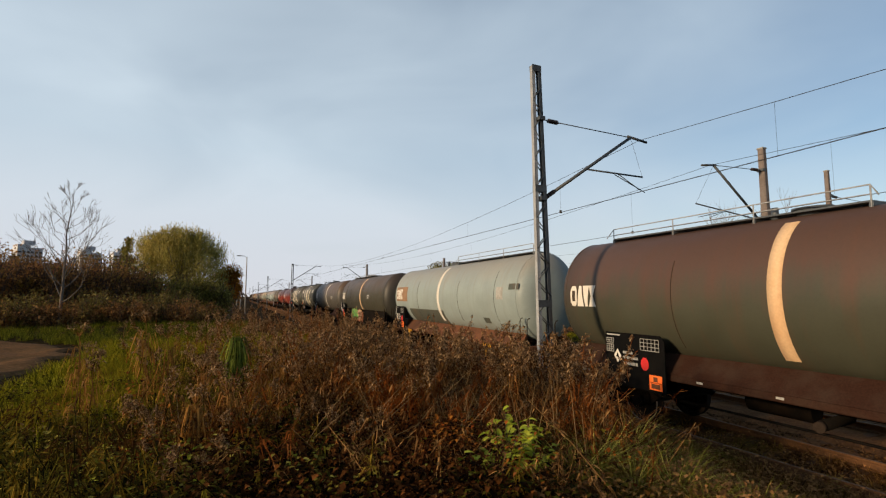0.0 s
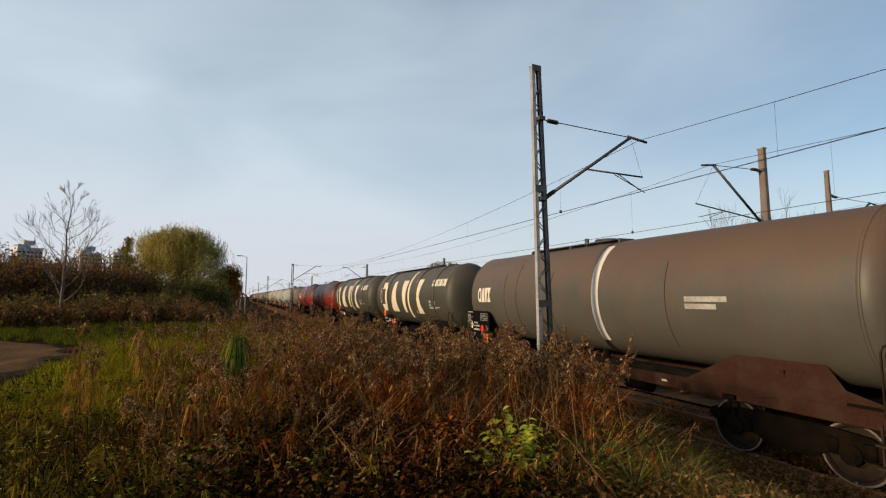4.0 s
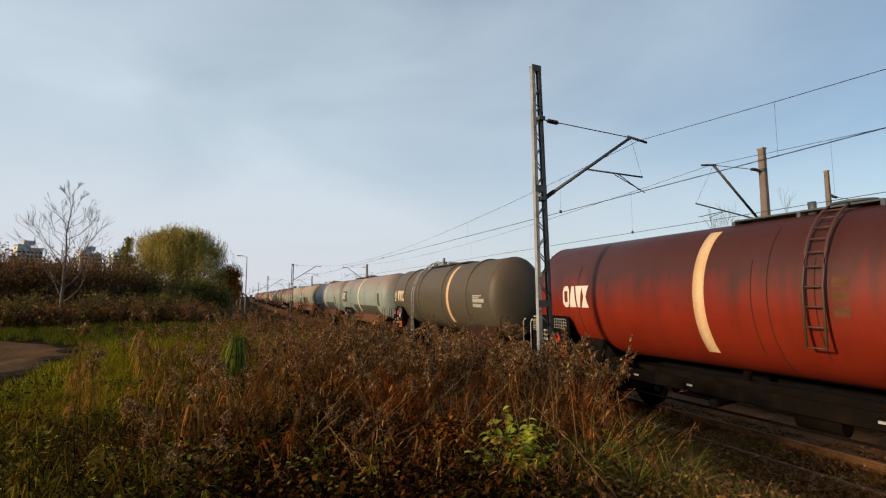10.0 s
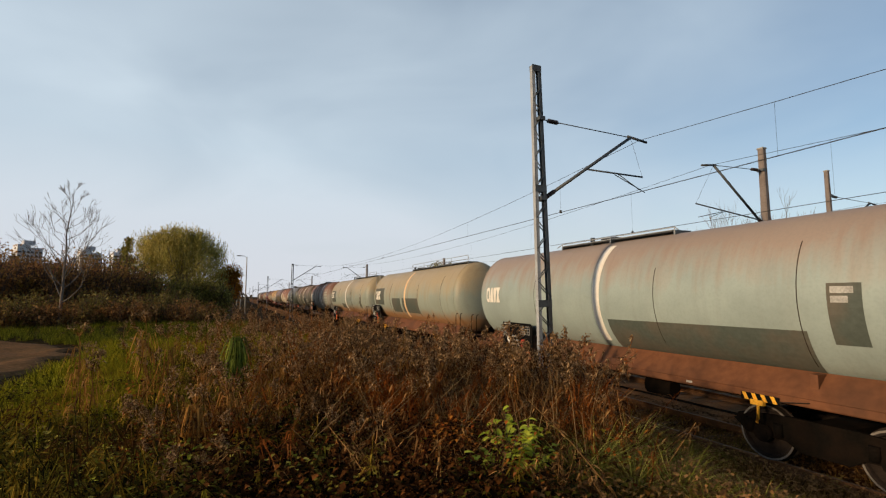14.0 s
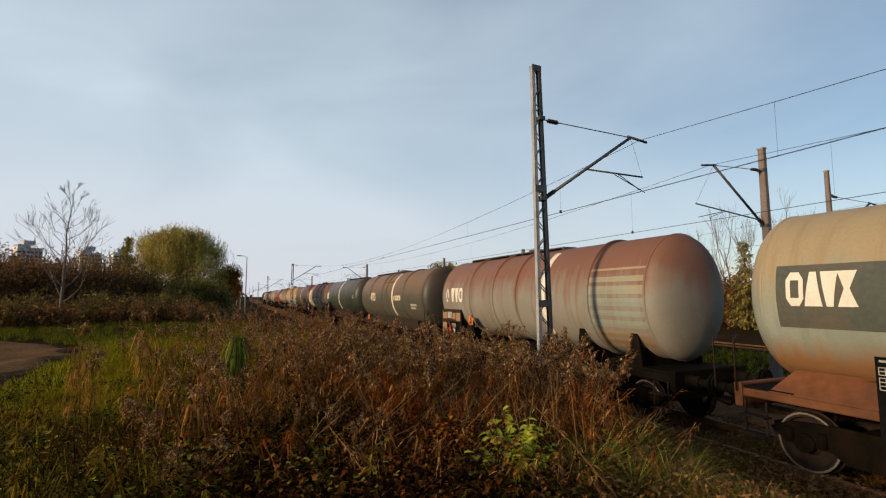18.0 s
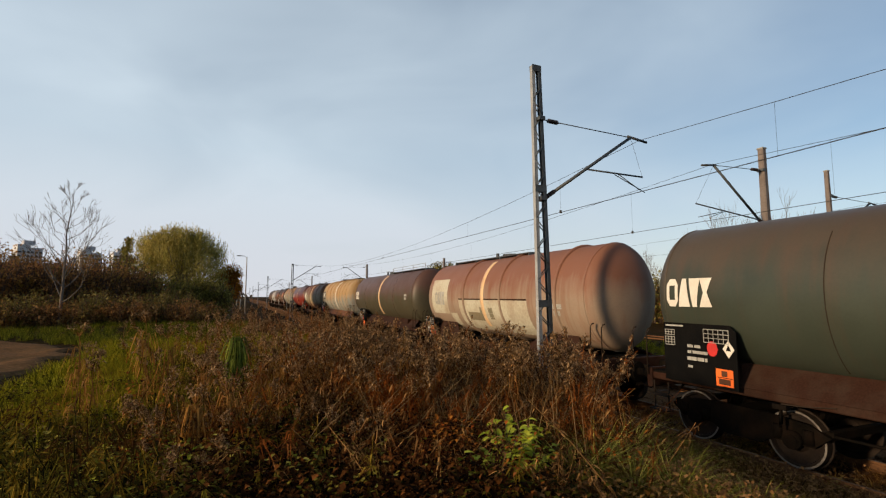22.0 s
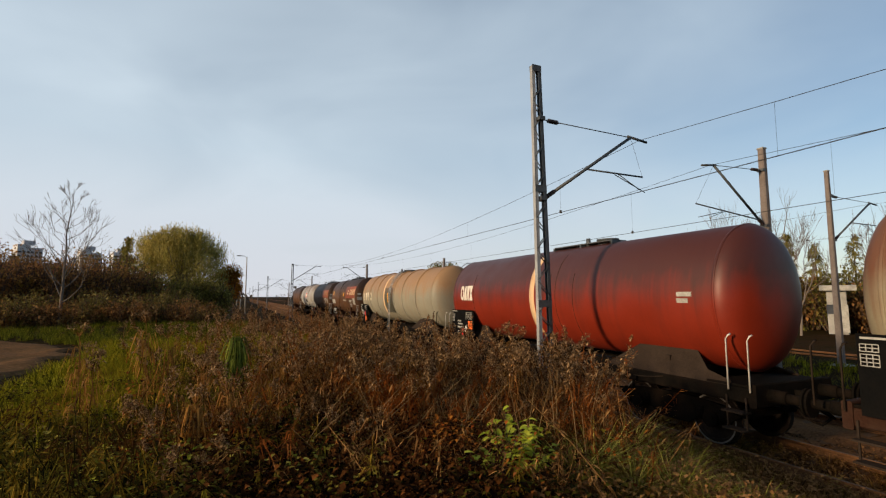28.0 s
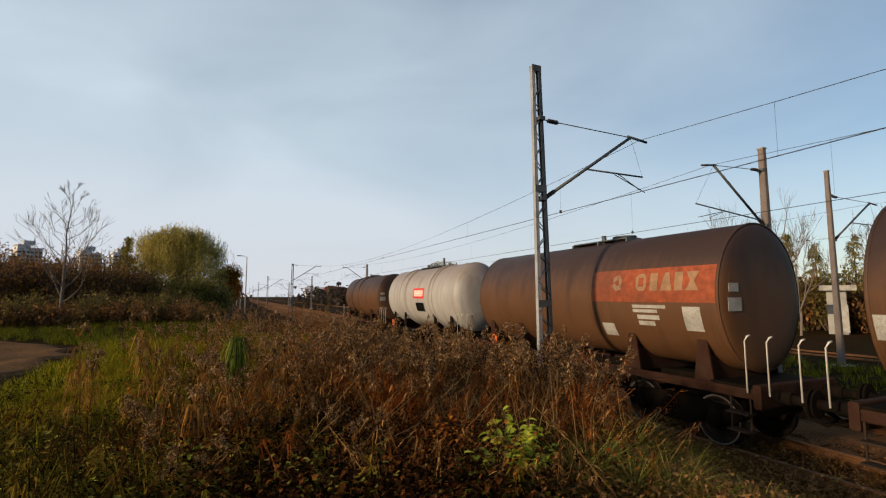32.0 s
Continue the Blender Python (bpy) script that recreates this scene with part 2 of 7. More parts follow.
P = {
    "brown": tank_paint("brown_tank_paint", (0.0819, 0.0819, 0.05304), (0.1287, 0.0624, 0.0429), 0.85, rust_amt=0.2, top_z=2.9, end_dark=0.5),
    "silver": tank_paint("pale_grey_tank_paint", (0.40, 0.47, 0.45), (0.42, 0.36, 0.29), 0.6, rust_amt=0.12, top_z=3.5),
    "darkgreen": tank_paint("dark_grey_green_tank_paint", (0.080, 0.076, 0.053), (0.145, 0.093, 0.064), 0.7, rust_amt=0.15, top_z=3.2, end_dark=0.6),
    "umber": tank_paint("brown_grey_tank_paint", (0.117, 0.108, 0.09), (0.18, 0.1125, 0.072), 0.8, rust_amt=0.2, top_z=3.1),
    "olive": tank_paint("dark_olive_tank_paint", (0.0782, 0.0782, 0.0598), (0.1242, 0.1058, 0.0782), 0.7, rust_amt=0.1, top_z=3.3),
    "red": tank_paint("dull_red_tank_paint", (0.30, 0.029, 0.0095), (0.084, 0.0288, 0.0224), 0.95, (0.064, 0.016, 0.012), 0.25, 0.36, 2.85),
    "khaki": tank_paint("khaki_tank_paint", (0.1258, 0.1073, 0.074), (0.1628, 0.1184, 0.074), 0.6, rust_amt=0.15, top_z=3.1),
    "mint": tank_paint("pale_grey_green_tank_paint", (0.40, 0.47, 0.43), (0.42, 0.28, 0.21), 0.8, rust_amt=0.10, top_z=3.3),
    "sand": tank_paint("sandy_grey_tank_paint", (0.37, 0.41, 0.34), (0.50, 0.37, 0.20), 0.85, rust_amt=0.25, top_z=3.0, low=(0.24, 0.125, 0.055)),
    "rustgrey": tank_paint("rust_stained_grey_tank_paint", (0.34, 0.32, 0.27), (0.26, 0.105, 0.06), 0.9, (0.24, 0.085, 0.04), 0.5, 0.5, 3.0),
    "tan": tank_paint("dusty_tan_tank_paint", (0.115, 0.113, 0.085), (0.26, 0.145, 0.072), 0.85, rust_amt=0.3, top_z=3.05, end_dark=0.75),
    "slate": tank_paint("dark_slate_tank_paint", (0.062, 0.074, 0.053), (0.13, 0.085, 0.055), 0.7, rust_amt=0.15, top_z=3.2, rough=0.35, end_dark=0.4),
    "rustwhite": tank_paint("rust_and_white_tank_paint", (0.44, 0.32, 0.23), (0.30, 0.12, 0.07), 0.95, (0.30, 0.12, 0.06), 0.55, 0.5, 2.9),
    "maroon": tank_paint("maroon_brown_tank_paint", (0.0968, 0.0836, 0.04928), (0.132, 0.0616, 0.04576), 0.9, rust_amt=0.2, top_z=2.85),
    "amber": tank_paint("rust_bloomed_grey_tank_paint", (0.44, 0.44, 0.38), (0.60, 0.36, 0.13), 0.9, (0.56, 0.25, 0.06), 0.8, 0.5, 2.55),
    "ochre": tank_paint("ochre_rust_tank_paint", (0.40, 0.37, 0.28), (0.46, 0.25, 0.11), 0.85, (0.36, 0.17, 0.07), 0.3, 0.5, 3.0),
    "russet": tank_paint("rust_red_and_grey_tank_paint", (0.36, 0.30, 0.19), (0.20, 0.075, 0.035), 0.95, (0.24, 0.08, 0.03), 0.55, 0.5, 3.0, low=(0.10, 0.045, 0.022)),
    "dusky": tank_paint("dark_brown_tank_paint", (0.15, 0.068, 0.028), (0.052, 0.029, 0.024), 0.95, (0.05, 0.022, 0.013), 0.35, 0.5, 3.2, end_dark=0.0),
    "white": tank_paint("dirty_white_tank_paint", (0.55, 0.53, 0.50), (0.34, 0.27, 0.23), 0.8, rust_amt=0.35, top_z=3.4),
}


# ---- mesh building ----
class Mesh:
    """Gathers vertices and faces of one part."""
    across = 1.0        # widths across the line, as built from these numbers

    def __init__(self):
        self.v, self.f, self.s = [], [], []

    def add(self, verts, faces, smooth=False):
        o = len(self.v)
        self.v.extend(tuple(p) for p in verts)
        self.f.extend(tuple(i + o for i in q) for q in faces)
        self.s.extend([smooth] * len(faces))
        return self

    def box(self, c, size, ch=0.0):
        """A box with its long edges chamfered by ch."""
        ax = max(range(3), key=lambda i: size[i])
        u, w = [i for i in range(3) if i != ax]
        a, b, h = size[u] / 2, size[w] / 2, size[ax] / 2
        k = min(ch or 0.08 * min(a, b), a * 0.6, b * 0.6)
        sec = [(a, b - k), (a - k, b), (k - a, b), (-a, b - k), (-a, k - b), (k - a, -b), (a - k, -b), (a, k - b)]
        vs = []
        for e in (-h, h):
            for p, q in sec:
                v = [0, 0, 0]
                v[ax], v[u], v[w] = c[ax] + e, c[u] + p, c[w] + q
                vs.append(v)
        fs = [(i, (i + 1) % 8, 8 + (i + 1) % 8, 8 + i) for i in range(8)] + [tuple(range(7, -1, -1)), tuple(range(8, 16))]
        if (ax, u, w) == (1, 0, 2):
            fs = [tuple(reversed(q)) for q in fs]
        return self.add(vs, fs)

    def prism(self, pts, depth):
        """Extrudes the planar outline pts by the vector depth."""
        n, d = len(pts), Vector(depth)
        vs = [Vector(p) for p in pts] + [Vector(p) + d for p in pts]
        nrm = sum(((vs[i] - vs[0]).cross(vs[(i + 1) % n] - vs[0]) for i in range(1, n)), Vector((0, 0, 0)))
        fs = [(i, (i + 1) % n, n + (i + 1) % n, n + i) for i in range(n)] + [tuple(range(n - 1, -1, -1)), tuple(range(n, 2 * n))]
        if nrm.dot(d) < 0:
            fs = [tuple(reversed(q)) for q in fs]
        return self.add(vs, fs)

    def tube(self, pts, r, n=6, caps=True, taper=None):
        """A round bar along the points."""
        pts = [Vector(p) for p in pts]
        vs, fs = [], []
        for i, p in enumerate(pts):
            d = (pts[min(i + 1, len(pts) - 1)] - pts[max(i - 1, 0)]).normalized()
            up = Vector((0, 0, 1)) if abs(d.z) < 0.9 else Vector((1, 0, 0))
            a = d.cross(up).normalized()
            b = d.cross(a)
            rr = r if taper is None else r + (taper - r) * i / (len(pts) - 1)
            vs += [p + (a * math.cos(2 * math.pi * k / n) + b * math.sin(2 * math.pi * k / n)) * rr for k in range(n)]
        for i in range(len(pts) - 1):
            fs += [(i * n + k, i * n + (k + 1) % n, (i + 1) * n + (k + 1) % n, (i + 1) * n + k) for k in range(n)]
        self.add(vs, fs, n > 4)
        if caps:
            m = len(self.v) - len(vs)
            self.f += [tuple(m + k for k in range(n - 1, -1, -1)), tuple(m + len(vs) - n + k for k in range(n))]
            self.s += [False, False]
        return self

    def lathe(self, prof, zc, n=48, a0=0.0, a1=360.0, smooth=True):
        """Turns a profile of (y, radius) about the axis x=0, z=zc that runs along y. Angles count from the top to the near side (-x)."""
        full = abs(a1 - a0) >= 360
        k = n if full else n + 1
        vs, fs = [], []
        for y, r in prof:
            for i in range(k):
                t = radians(a0 + (a1 - a0) * i / n)
                vs.append((-r * math.sin(t), y, zc + r * math.cos(t)))
        for j in range(len(prof) - 1):
            for i in range(n):
                i2 = (i + 1) % k
                fs.append((j * k + i, j * k + i2, (j + 1) * k + i2, (j + 1) * k + i))
        return self.add(vs, [tuple(reversed(q)) for q in fs], smooth)

    def patch(self, quad, R, zc, off=0.008, n=6, m=2):
        """Lays a flat quad (y, arc height) on the near side of a tank of radius R."""
        (ya, ba), (yb, bb), (yc, bc), (yd, bd) = quad
        vs, fs = [], []
        for j in range(n + 1):
            t = j / n
            for i in range(m + 1):
                s = i / m
                y = (1 - t) * ((1 - s) * ya + s * yb) + t * ((1 - s) * yd + s * yc)
                b = (1 - t) * ((1 - s) * ba + s * bb) + t * ((1 - s) * bd + s * bc)
                g = b / R
                vs.append((-(R + off) * math.cos(g), y, zc + (R + off) * math.sin(g)))
        for j in range(n):
            for i in range(m):
                k = j * (m + 1) + i
                fs.append((k, k + 1, k + m + 2, k + m + 1))
        return self.add(vs, fs)

    def data(self, name):
        me = bpy.data.meshes.new(name)
        me.from_pydata([(x * Mesh.across, y, z) for x, y, z in self.v], [], self.f)
        me.polygons.foreach_set("use_smooth", self.s)
        me.update()
        return me


def part(name, shape, material, parent=None, label="", at=None):
    """One mesh object under its thing, or on its own if it has no parent. shape: a Mesh, or mesh data that alike pieces share."""
    me = shape.data(name) if isinstance(shape, Mesh) else shape
    if not me.materials:
        me.materials.append(material)
    ob = new(name, me)
    if parent is not None:
        ob.parent = parent
    if at is not None:
        at = at.copy()
        at.translation.x *= Mesh.across
        ob.matrix_basis = at
    return tagged(ob, label)


def empty(name, at=None):
    ob = new(name)
    ob.empty_display_size = 0.3
    if at is not None:
        ob.matrix_basis = at
    return ob


SHARED = {}


def shared(key, build):
    """Mesh data made once under this key."""
    if key not in SHARED:
        SHARED[key] = build().data(key.split("/")[0])
    return SHARED[key]


def text_mesh(key, body, size):
    """Lettering in the built-in font as mesh data, in the xy plane, centred."""
    if "text/" + key not in SHARED:
        cu = bpy.data.curves.new("lettering", "FONT")
        cu.body, cu.size, cu.align_x, cu.align_y, cu.extrude = body, size, 'CENTER', 'CENTER', 0.002
        cu.resolution_u = 3
        ob = new("lettering", cu)
        bpy.context.view_layer.update()
        me = bpy.data.meshes.new_from_object(ob.evaluated_get(bpy.context.evaluated_depsgraph_get()))
        bpy.data.objects.remove(ob)
        SHARED["text/" + key] = me
    return SHARED["text/" + key]


def stuff(name, verts, faces, material, label, category, smooth=False):
    """One object for what nobody could count."""
    me = bpy.data.meshes.new(name)
    me.from_pydata(verts, [], faces)
    if smooth:
        me.polygons.foreach_set("use_smooth", [True] * len(me.polygons))
    me.materials.append(material)
    return tagged(new(name, me), label, category, kind="stuff")


# ---- the ground ----
D = 9.27            # centre of the train's track
TRACK2, TRACK3 = 13.6, 26.6


def smooth(a, b, x):
    t = np.clip((x - a) / (b - a), 0, 1)
    return t * t * (3 - 2 * t)


def ground_z(x, y):
    """The bank on which the camera stands, the trackbed and the land behind."""
    x, y = np.asarray(x, float), np.asarray(y, float)
    z = 1.0 - 1.28 * smooth(3.4, 7.3, x)
    z = z + 0.10 * np.sin(x * 0.55 + 1.3) * np.sin(y * 0.31 + 0.4) * (1 - smooth(5, 7, x))
    z = z + 0.045 * np.sin(x * 2.1 + 0.3 * y) * np.sin(y * 1.7) * (1 - smooth(5.5, 7, x))
    z = z - 0.5 * smooth(28, 60, y) * (1 - smooth(3.4, 7.3, x))
    z = z + 0.5 * smooth(17.5, 24, x) * smooth(-40, 0, y) * 0.4
    return z


def land():
    xs = np.unique(np.concatenate([np.linspace(-2600, -120, 22), np.linspace(-120, -14, 36), np.linspace(-14, 16, 101), np.linspace(16, 90, 38), np.linspace(90, 2600, 22)]))
    ys = np.unique(np.concatenate([np.linspace(-2600, -60, 16), np.linspace(-60, 0, 21), np.linspace(0, 36, 110), np.linspace(36, 160, 50), np.linspace(160, 2600, 26)]))
    gx, gy = np.meshgrid(xs, ys)
    gz = ground_z(gx, gy)
    nx = len(xs)
    vs = np.stack([gx.ravel(), gy.ravel(), gz.ravel()], 1)
    i = (np.arange(len(ys) - 1)[:, None] * nx + np.arange(nx - 1)[None, :]).ravel()
    fs = np.stack([i, i + 1, i + nx + 1, i + nx], 1)
    m, n, l, p = mat_base("autumn_soil_and_turf")
    co = n.new("ShaderNodeTexCoord").outputs["Object"]
    big, fine = noise_node(n, l, co, 0.35, 5), noise_node(n, l, co, 9, 6)
    c = mix(n, l, ramp(n, l, big, 0.4, 0.62), (0.026, 0.020, 0.005), (0.05, 0.024, 0.008))
    c = mix(n, l, ramp(n, l, fine, 0.35, 0.7), c, (0.015, 0.008, 0.004))
    l.new(c, p.inputs["Base Color"])
    p.inputs["Roughness"].default_value = 0.95
    p.inputs["Specular IOR Level"].default_value = 0.02
    bump(n, l, fine, 0.7, 0.08, p)
    me = bpy.data.meshes.new("ground")
    me.from_pydata(vs.tolist(), [], fs.tolist())
    me.polygons.foreach_set("use_smooth", [True] * len(me.polygons))
    me.materials.append(m)
    return tagged(new("ground", me), "rough autumn ground of brown soil and grass", "ground", kind="structure")


land()


ROAD = [(-6.5, -30), (-6.5, -8), (-6.5, 6), (-6.5, 13), (-6.7, 17), (-7.6, 20.5), (-11, 23.5), (-17, 25.5), (-26, 27)]


def dirt_road():
    """A trodden road along the line that turns away to the side."""
    mid = ROAD
    half = [2.5] * len(mid)
    pts = []
    for i in range(len(mid) - 1):
        for k in range(14):
            t = k / 14
            pts.append((mid[i][0] * (1 - t) + mid[i + 1][0] * t, mid[i][1] * (1 - t) + mid[i + 1][1] * t, half[i] * (1 - t) + half[i + 1] * t))
    vs, fs, w = [], [], 17
    for i, (x, y, h) in enumerate(pts):
        a, b = pts[max(i - 1, 0)], pts[min(i + 1, len(pts) - 1)]
        d = Vector((b[0] - a[0], b[1] - a[1])).normalized()
        for j in range(w):
            s = (j / (w - 1) * 2 - 1) * h * (1 + 0.12 * math.sin(i * 0.7 + j * 0.5))
            px, py = x - d.y * s, y + d.x * s
            rut = -0.03 if j in (4, 5, 11, 12) else 0.0
            vs.append((px, py, float(ground_z(px, py)) + (0.07 if 0 < j < w - 1 else -0.06) + rut))
    for i in range(len(pts) - 1):
        for j in range(w - 1):
            k = i * w + j
            fs.append((k, k + w, k + w + 1, k + 1))
    m = plain("trodden_earth", (0.15, 0.078, 0.034), 0.98, 0, 0.45, 1.5, (0.06, 0.04, 0.018), 0.7, 0.6, 0.02)
    me = bpy.data.meshes.new("dirt_road")
    me.from_pydata(vs, [], fs)
    me.polygons.foreach_set("use_smooth", [True] * len(me.polygons))
    me.materials.append(m)
    tagged(new("dirt_road", me), "bare trodden earth road with faint wheel ruts", "road", kind="structure")


dirt_road()

BALLAST = plain("brown_dirty_ballast", (0.17, 0.078, 0.028), 0.95, 0, 0.45, 3, (0.07, 0.03, 0.011), 0.6, 0.8, 0.05)


def ballast_bed(x, name):
    vs, fs = [], []
    prof = [(-2.6, -0.34), (-1.75, -0.2), (-1.3, -0.185), (-0.72, -0.20), (0, -0.22), (0.72, -0.20), (1.3, -0.185), (1.75, -0.2), (2.6, -0.34)]
    ys = np.concatenate([np.linspace(-60, 0, 12), np.linspace(0.5, 30, 80), np.linspace(31, 1500, 60)])
    for y in ys:
        for i, (px, pz) in enumerate(prof):
            vs.append((x + px, y, pz + random.uniform(-0.02, 0.02)))
    k = len(prof)
    for j in range(len(ys) - 1):
        for i in range(k - 1):
            fs.append((j * k + i, j * k + i + 1, (j + 1) * k + i + 1, (j + 1) * k + i))
    me = bpy.data.meshes.new(name)
    me.from_pydata(vs, [], fs)
    me.materials.append(BALLAST)
    return tagged(new(name, me), "dirty brown ballast bed overgrown at its shoulder", "trackbed", kind="structure")


SLEEPER = plain("dirt_caked_sleeper", (0.12, 0.06, 0.026), 0.95, 0, 0.3, 5, (0.07, 0.04, 0.02), 0.6)
RAIL_SEC = [(-0.0675, -0.17), (0.0675, -0.17), (0.0675, -0.158), (0.014, -0.138), (0.011, -0.05), (0.034, -0.036), (0.034, -0.006), (0.026, 0.0),
            (-0.026, 0.0), (-0.034, -0.006), (-0.034, -0.036), (-0.011, -0.05), (-0.014, -0.138), (-0.0675, -0.158)]


def track(x, near):
    root = empty("railway_track", pose(x, 0, 0))
    tagged(root, "railway track with brown rusty rails on concrete sleepers", "railway track")
    for sx in (-0.7525, 0.7525):
        r = Mesh()
        r.prism([(sx + a, -60, b) for a, b in RAIL_SEC], (0, 1560, 0))
        part("rail", r, RUSTY, root)
        t = Mesh()
        t.prism([(sx - 0.024, -60, 0.0015), (sx + 0.024, -60, 0.0015), (sx + 0.024, -60, 0.003), (sx - 0.024, -60, 0.003)], (0, 1560, 0))
        part("rail_head", t, RAILTOP, root, "worn rail head with a dull sheen")

    def sleeper():
        s = Mesh()
        s.prism([(-1.25, -0.13, -0.36), (-1.25, 0.13, -0.36), (-1.25, 0.1, -0.165), (-1.25, -0.1, -0.165)], (2.5, 0, 0))
        return s
    me = shared("sleeper", sleeper)
    for i in range(near):
        part("sleeper", me, SLEEPER, root, at=pose(0, -4 + i * 0.6, -0.02))
    rest = Mesh()
    for i in range(near, near + 300):
        y = -4 + i * 0.6
        rest.prism([(-1.25, y - 0.13, -0.36), (-1.25, y + 0.13, -0.36), (-1.25, y + 0.1, -0.165), (-1.25, y - 0.1, -0.165)], (2.5, 0, 0))
    tagged(part("sleepers", rest, SLEEPER, root), kind="stuff")
    return root


ballast_bed(D, "ballast_1"), ballast_bed(TRACK2, "ballast_2"), ballast_bed(TRACK3, "ballast_3")
track(D, 90), track(TRACK2, 60), track(TRACK3, 40)


# ---- overhead line ----
def lattice_mast(x, y, height, z0=-0.6, lean=0.0):
    """A tapered steel lattice mast of two channels joined by diagonals."""
    root = empty("catenary_mast", pose(x, y, z0, lean))
    tagged(root, "tapered grey steel lattice catenary mast standing beside the track", "catenary mast", "catenary masts")
    h = height - z0
    w0, w1 = 0.20, 0.115      # half widths across the line, foot and top

    def half(z):
        return w0 + (w1 - w0) * z / h
    for s in (-1, 1):
        ch = Mesh()
        a, b, t = half(0) * s, half(h) * s, 0.012
        for cx0, cx1, cy0, cy1 in ((-t, t, -0.05, 0.05), (-0.075, 0, -0.05, -0.05 + t), (-0.075, 0, 0.05 - t, 0.05)):
            q = []
            for z, o in ((0, a), (h, b)):
                q += [(o + px * s, py, z) for px, py in ((cx0, cy0), (cx1, cy0), (cx1, cy1), (cx0, cy1))]
            fs = [(0, 1, 5, 4), (1, 2, 6, 5), (2, 3, 7, 6), (3, 0, 4, 7), (3, 2, 1, 0), (4, 5, 6, 7)]
            ch.add(q, fs if s > 0 else [tuple(reversed(f)) for f in fs])
        # the channel away from the sun takes darker steel in place of its shade
        part("channel", ch, STEEL if s < 0 else STEEL_DARK, root, "pale galvanised channel" if s < 0 else "channel coloured dark for its shaded side")
    z, k = 0.5, 0
    while z < h - 0.5:
        a, b = (z, z + 0.33) if k % 2 else (z + 0.33, z)
        for fy in (-0.045, 0.045):
            part("brace", Mesh().tube([(-half(a), fy, a), (half(b), fy, b)], 0.014, 5), STEEL_DARK, root)
        z += 0.36
        k += 1
    for zz in (h - 0.06, h * 0.66, h * 0.36):
        for fy in (-0.057, 0.057):
            part("batten_plate", Mesh().box((0, fy, zz), (half(zz) * 2 + 0.02, 0.012, 0.16)), STEEL_DARK, root)
    part("foundation", Mesh().box((0, 0, 0.15), (0.8, 0.7, 0.5), 0.04), CONC_GREY, root, "concrete foot")
    return root


def pole_mast(x, y, height, w=0.15, lean=(0, 0)):
    root = empty("catenary_mast", pose(x, y, -0.5, lean[0], lean[1]))
    tagged(root, "weathered brown-grey tapered catenary pole", "catenary mast", "catenary masts")
    h = height + 0.5
    s = Mesh()
    sec = lambda r: [(r, -0.7 * r), (0.7 * r, -r), (-0.7 * r, -r), (-r, -0.7 * r), (-r, 0.7 * r), (-0.7 * r, r), (0.7 * r, r), (r, 0.7 * r)]
    vs = [(a, b, 0) for a, b in sec(w * 1.25)] + [(a, b, h) for a, b in sec(w * 0.82)]
    s.add(vs, [tuple(reversed((i, (i + 1) % 8, 8 + (i + 1) % 8, 8 + i))) for i in range(8)] + [tuple(range(15, 7, -1))])
    part("pole", s, CONC, root)
    part("cap", Mesh().box((0, 0, h + 0.02), (w * 1.8, w * 1.8, 0.05)), CONC_GREY, root)
    part("foot", Mesh().box((0, 0, 0.2), (0.7, 0.7, 0.5), 0.04), CONC_GREY, root, "concrete foot")
    return root


def insulator(p0, p1, r=0.055):
    """A string of porcelain sheds between two points."""
    p0, p1 = Vector(p0), Vector(p1)
    m = Mesh()
    m.tube([p0, p1], 0.018, 6)
    n = 5
    d = (p1 - p0)
    for i in range(n):
        c = p0 + d * (0.2 + 0.6 * i / (n - 1))
        e = d.normalized() * 0.016
        m.tube([c - e, c, c + e], r, 10)
    return m


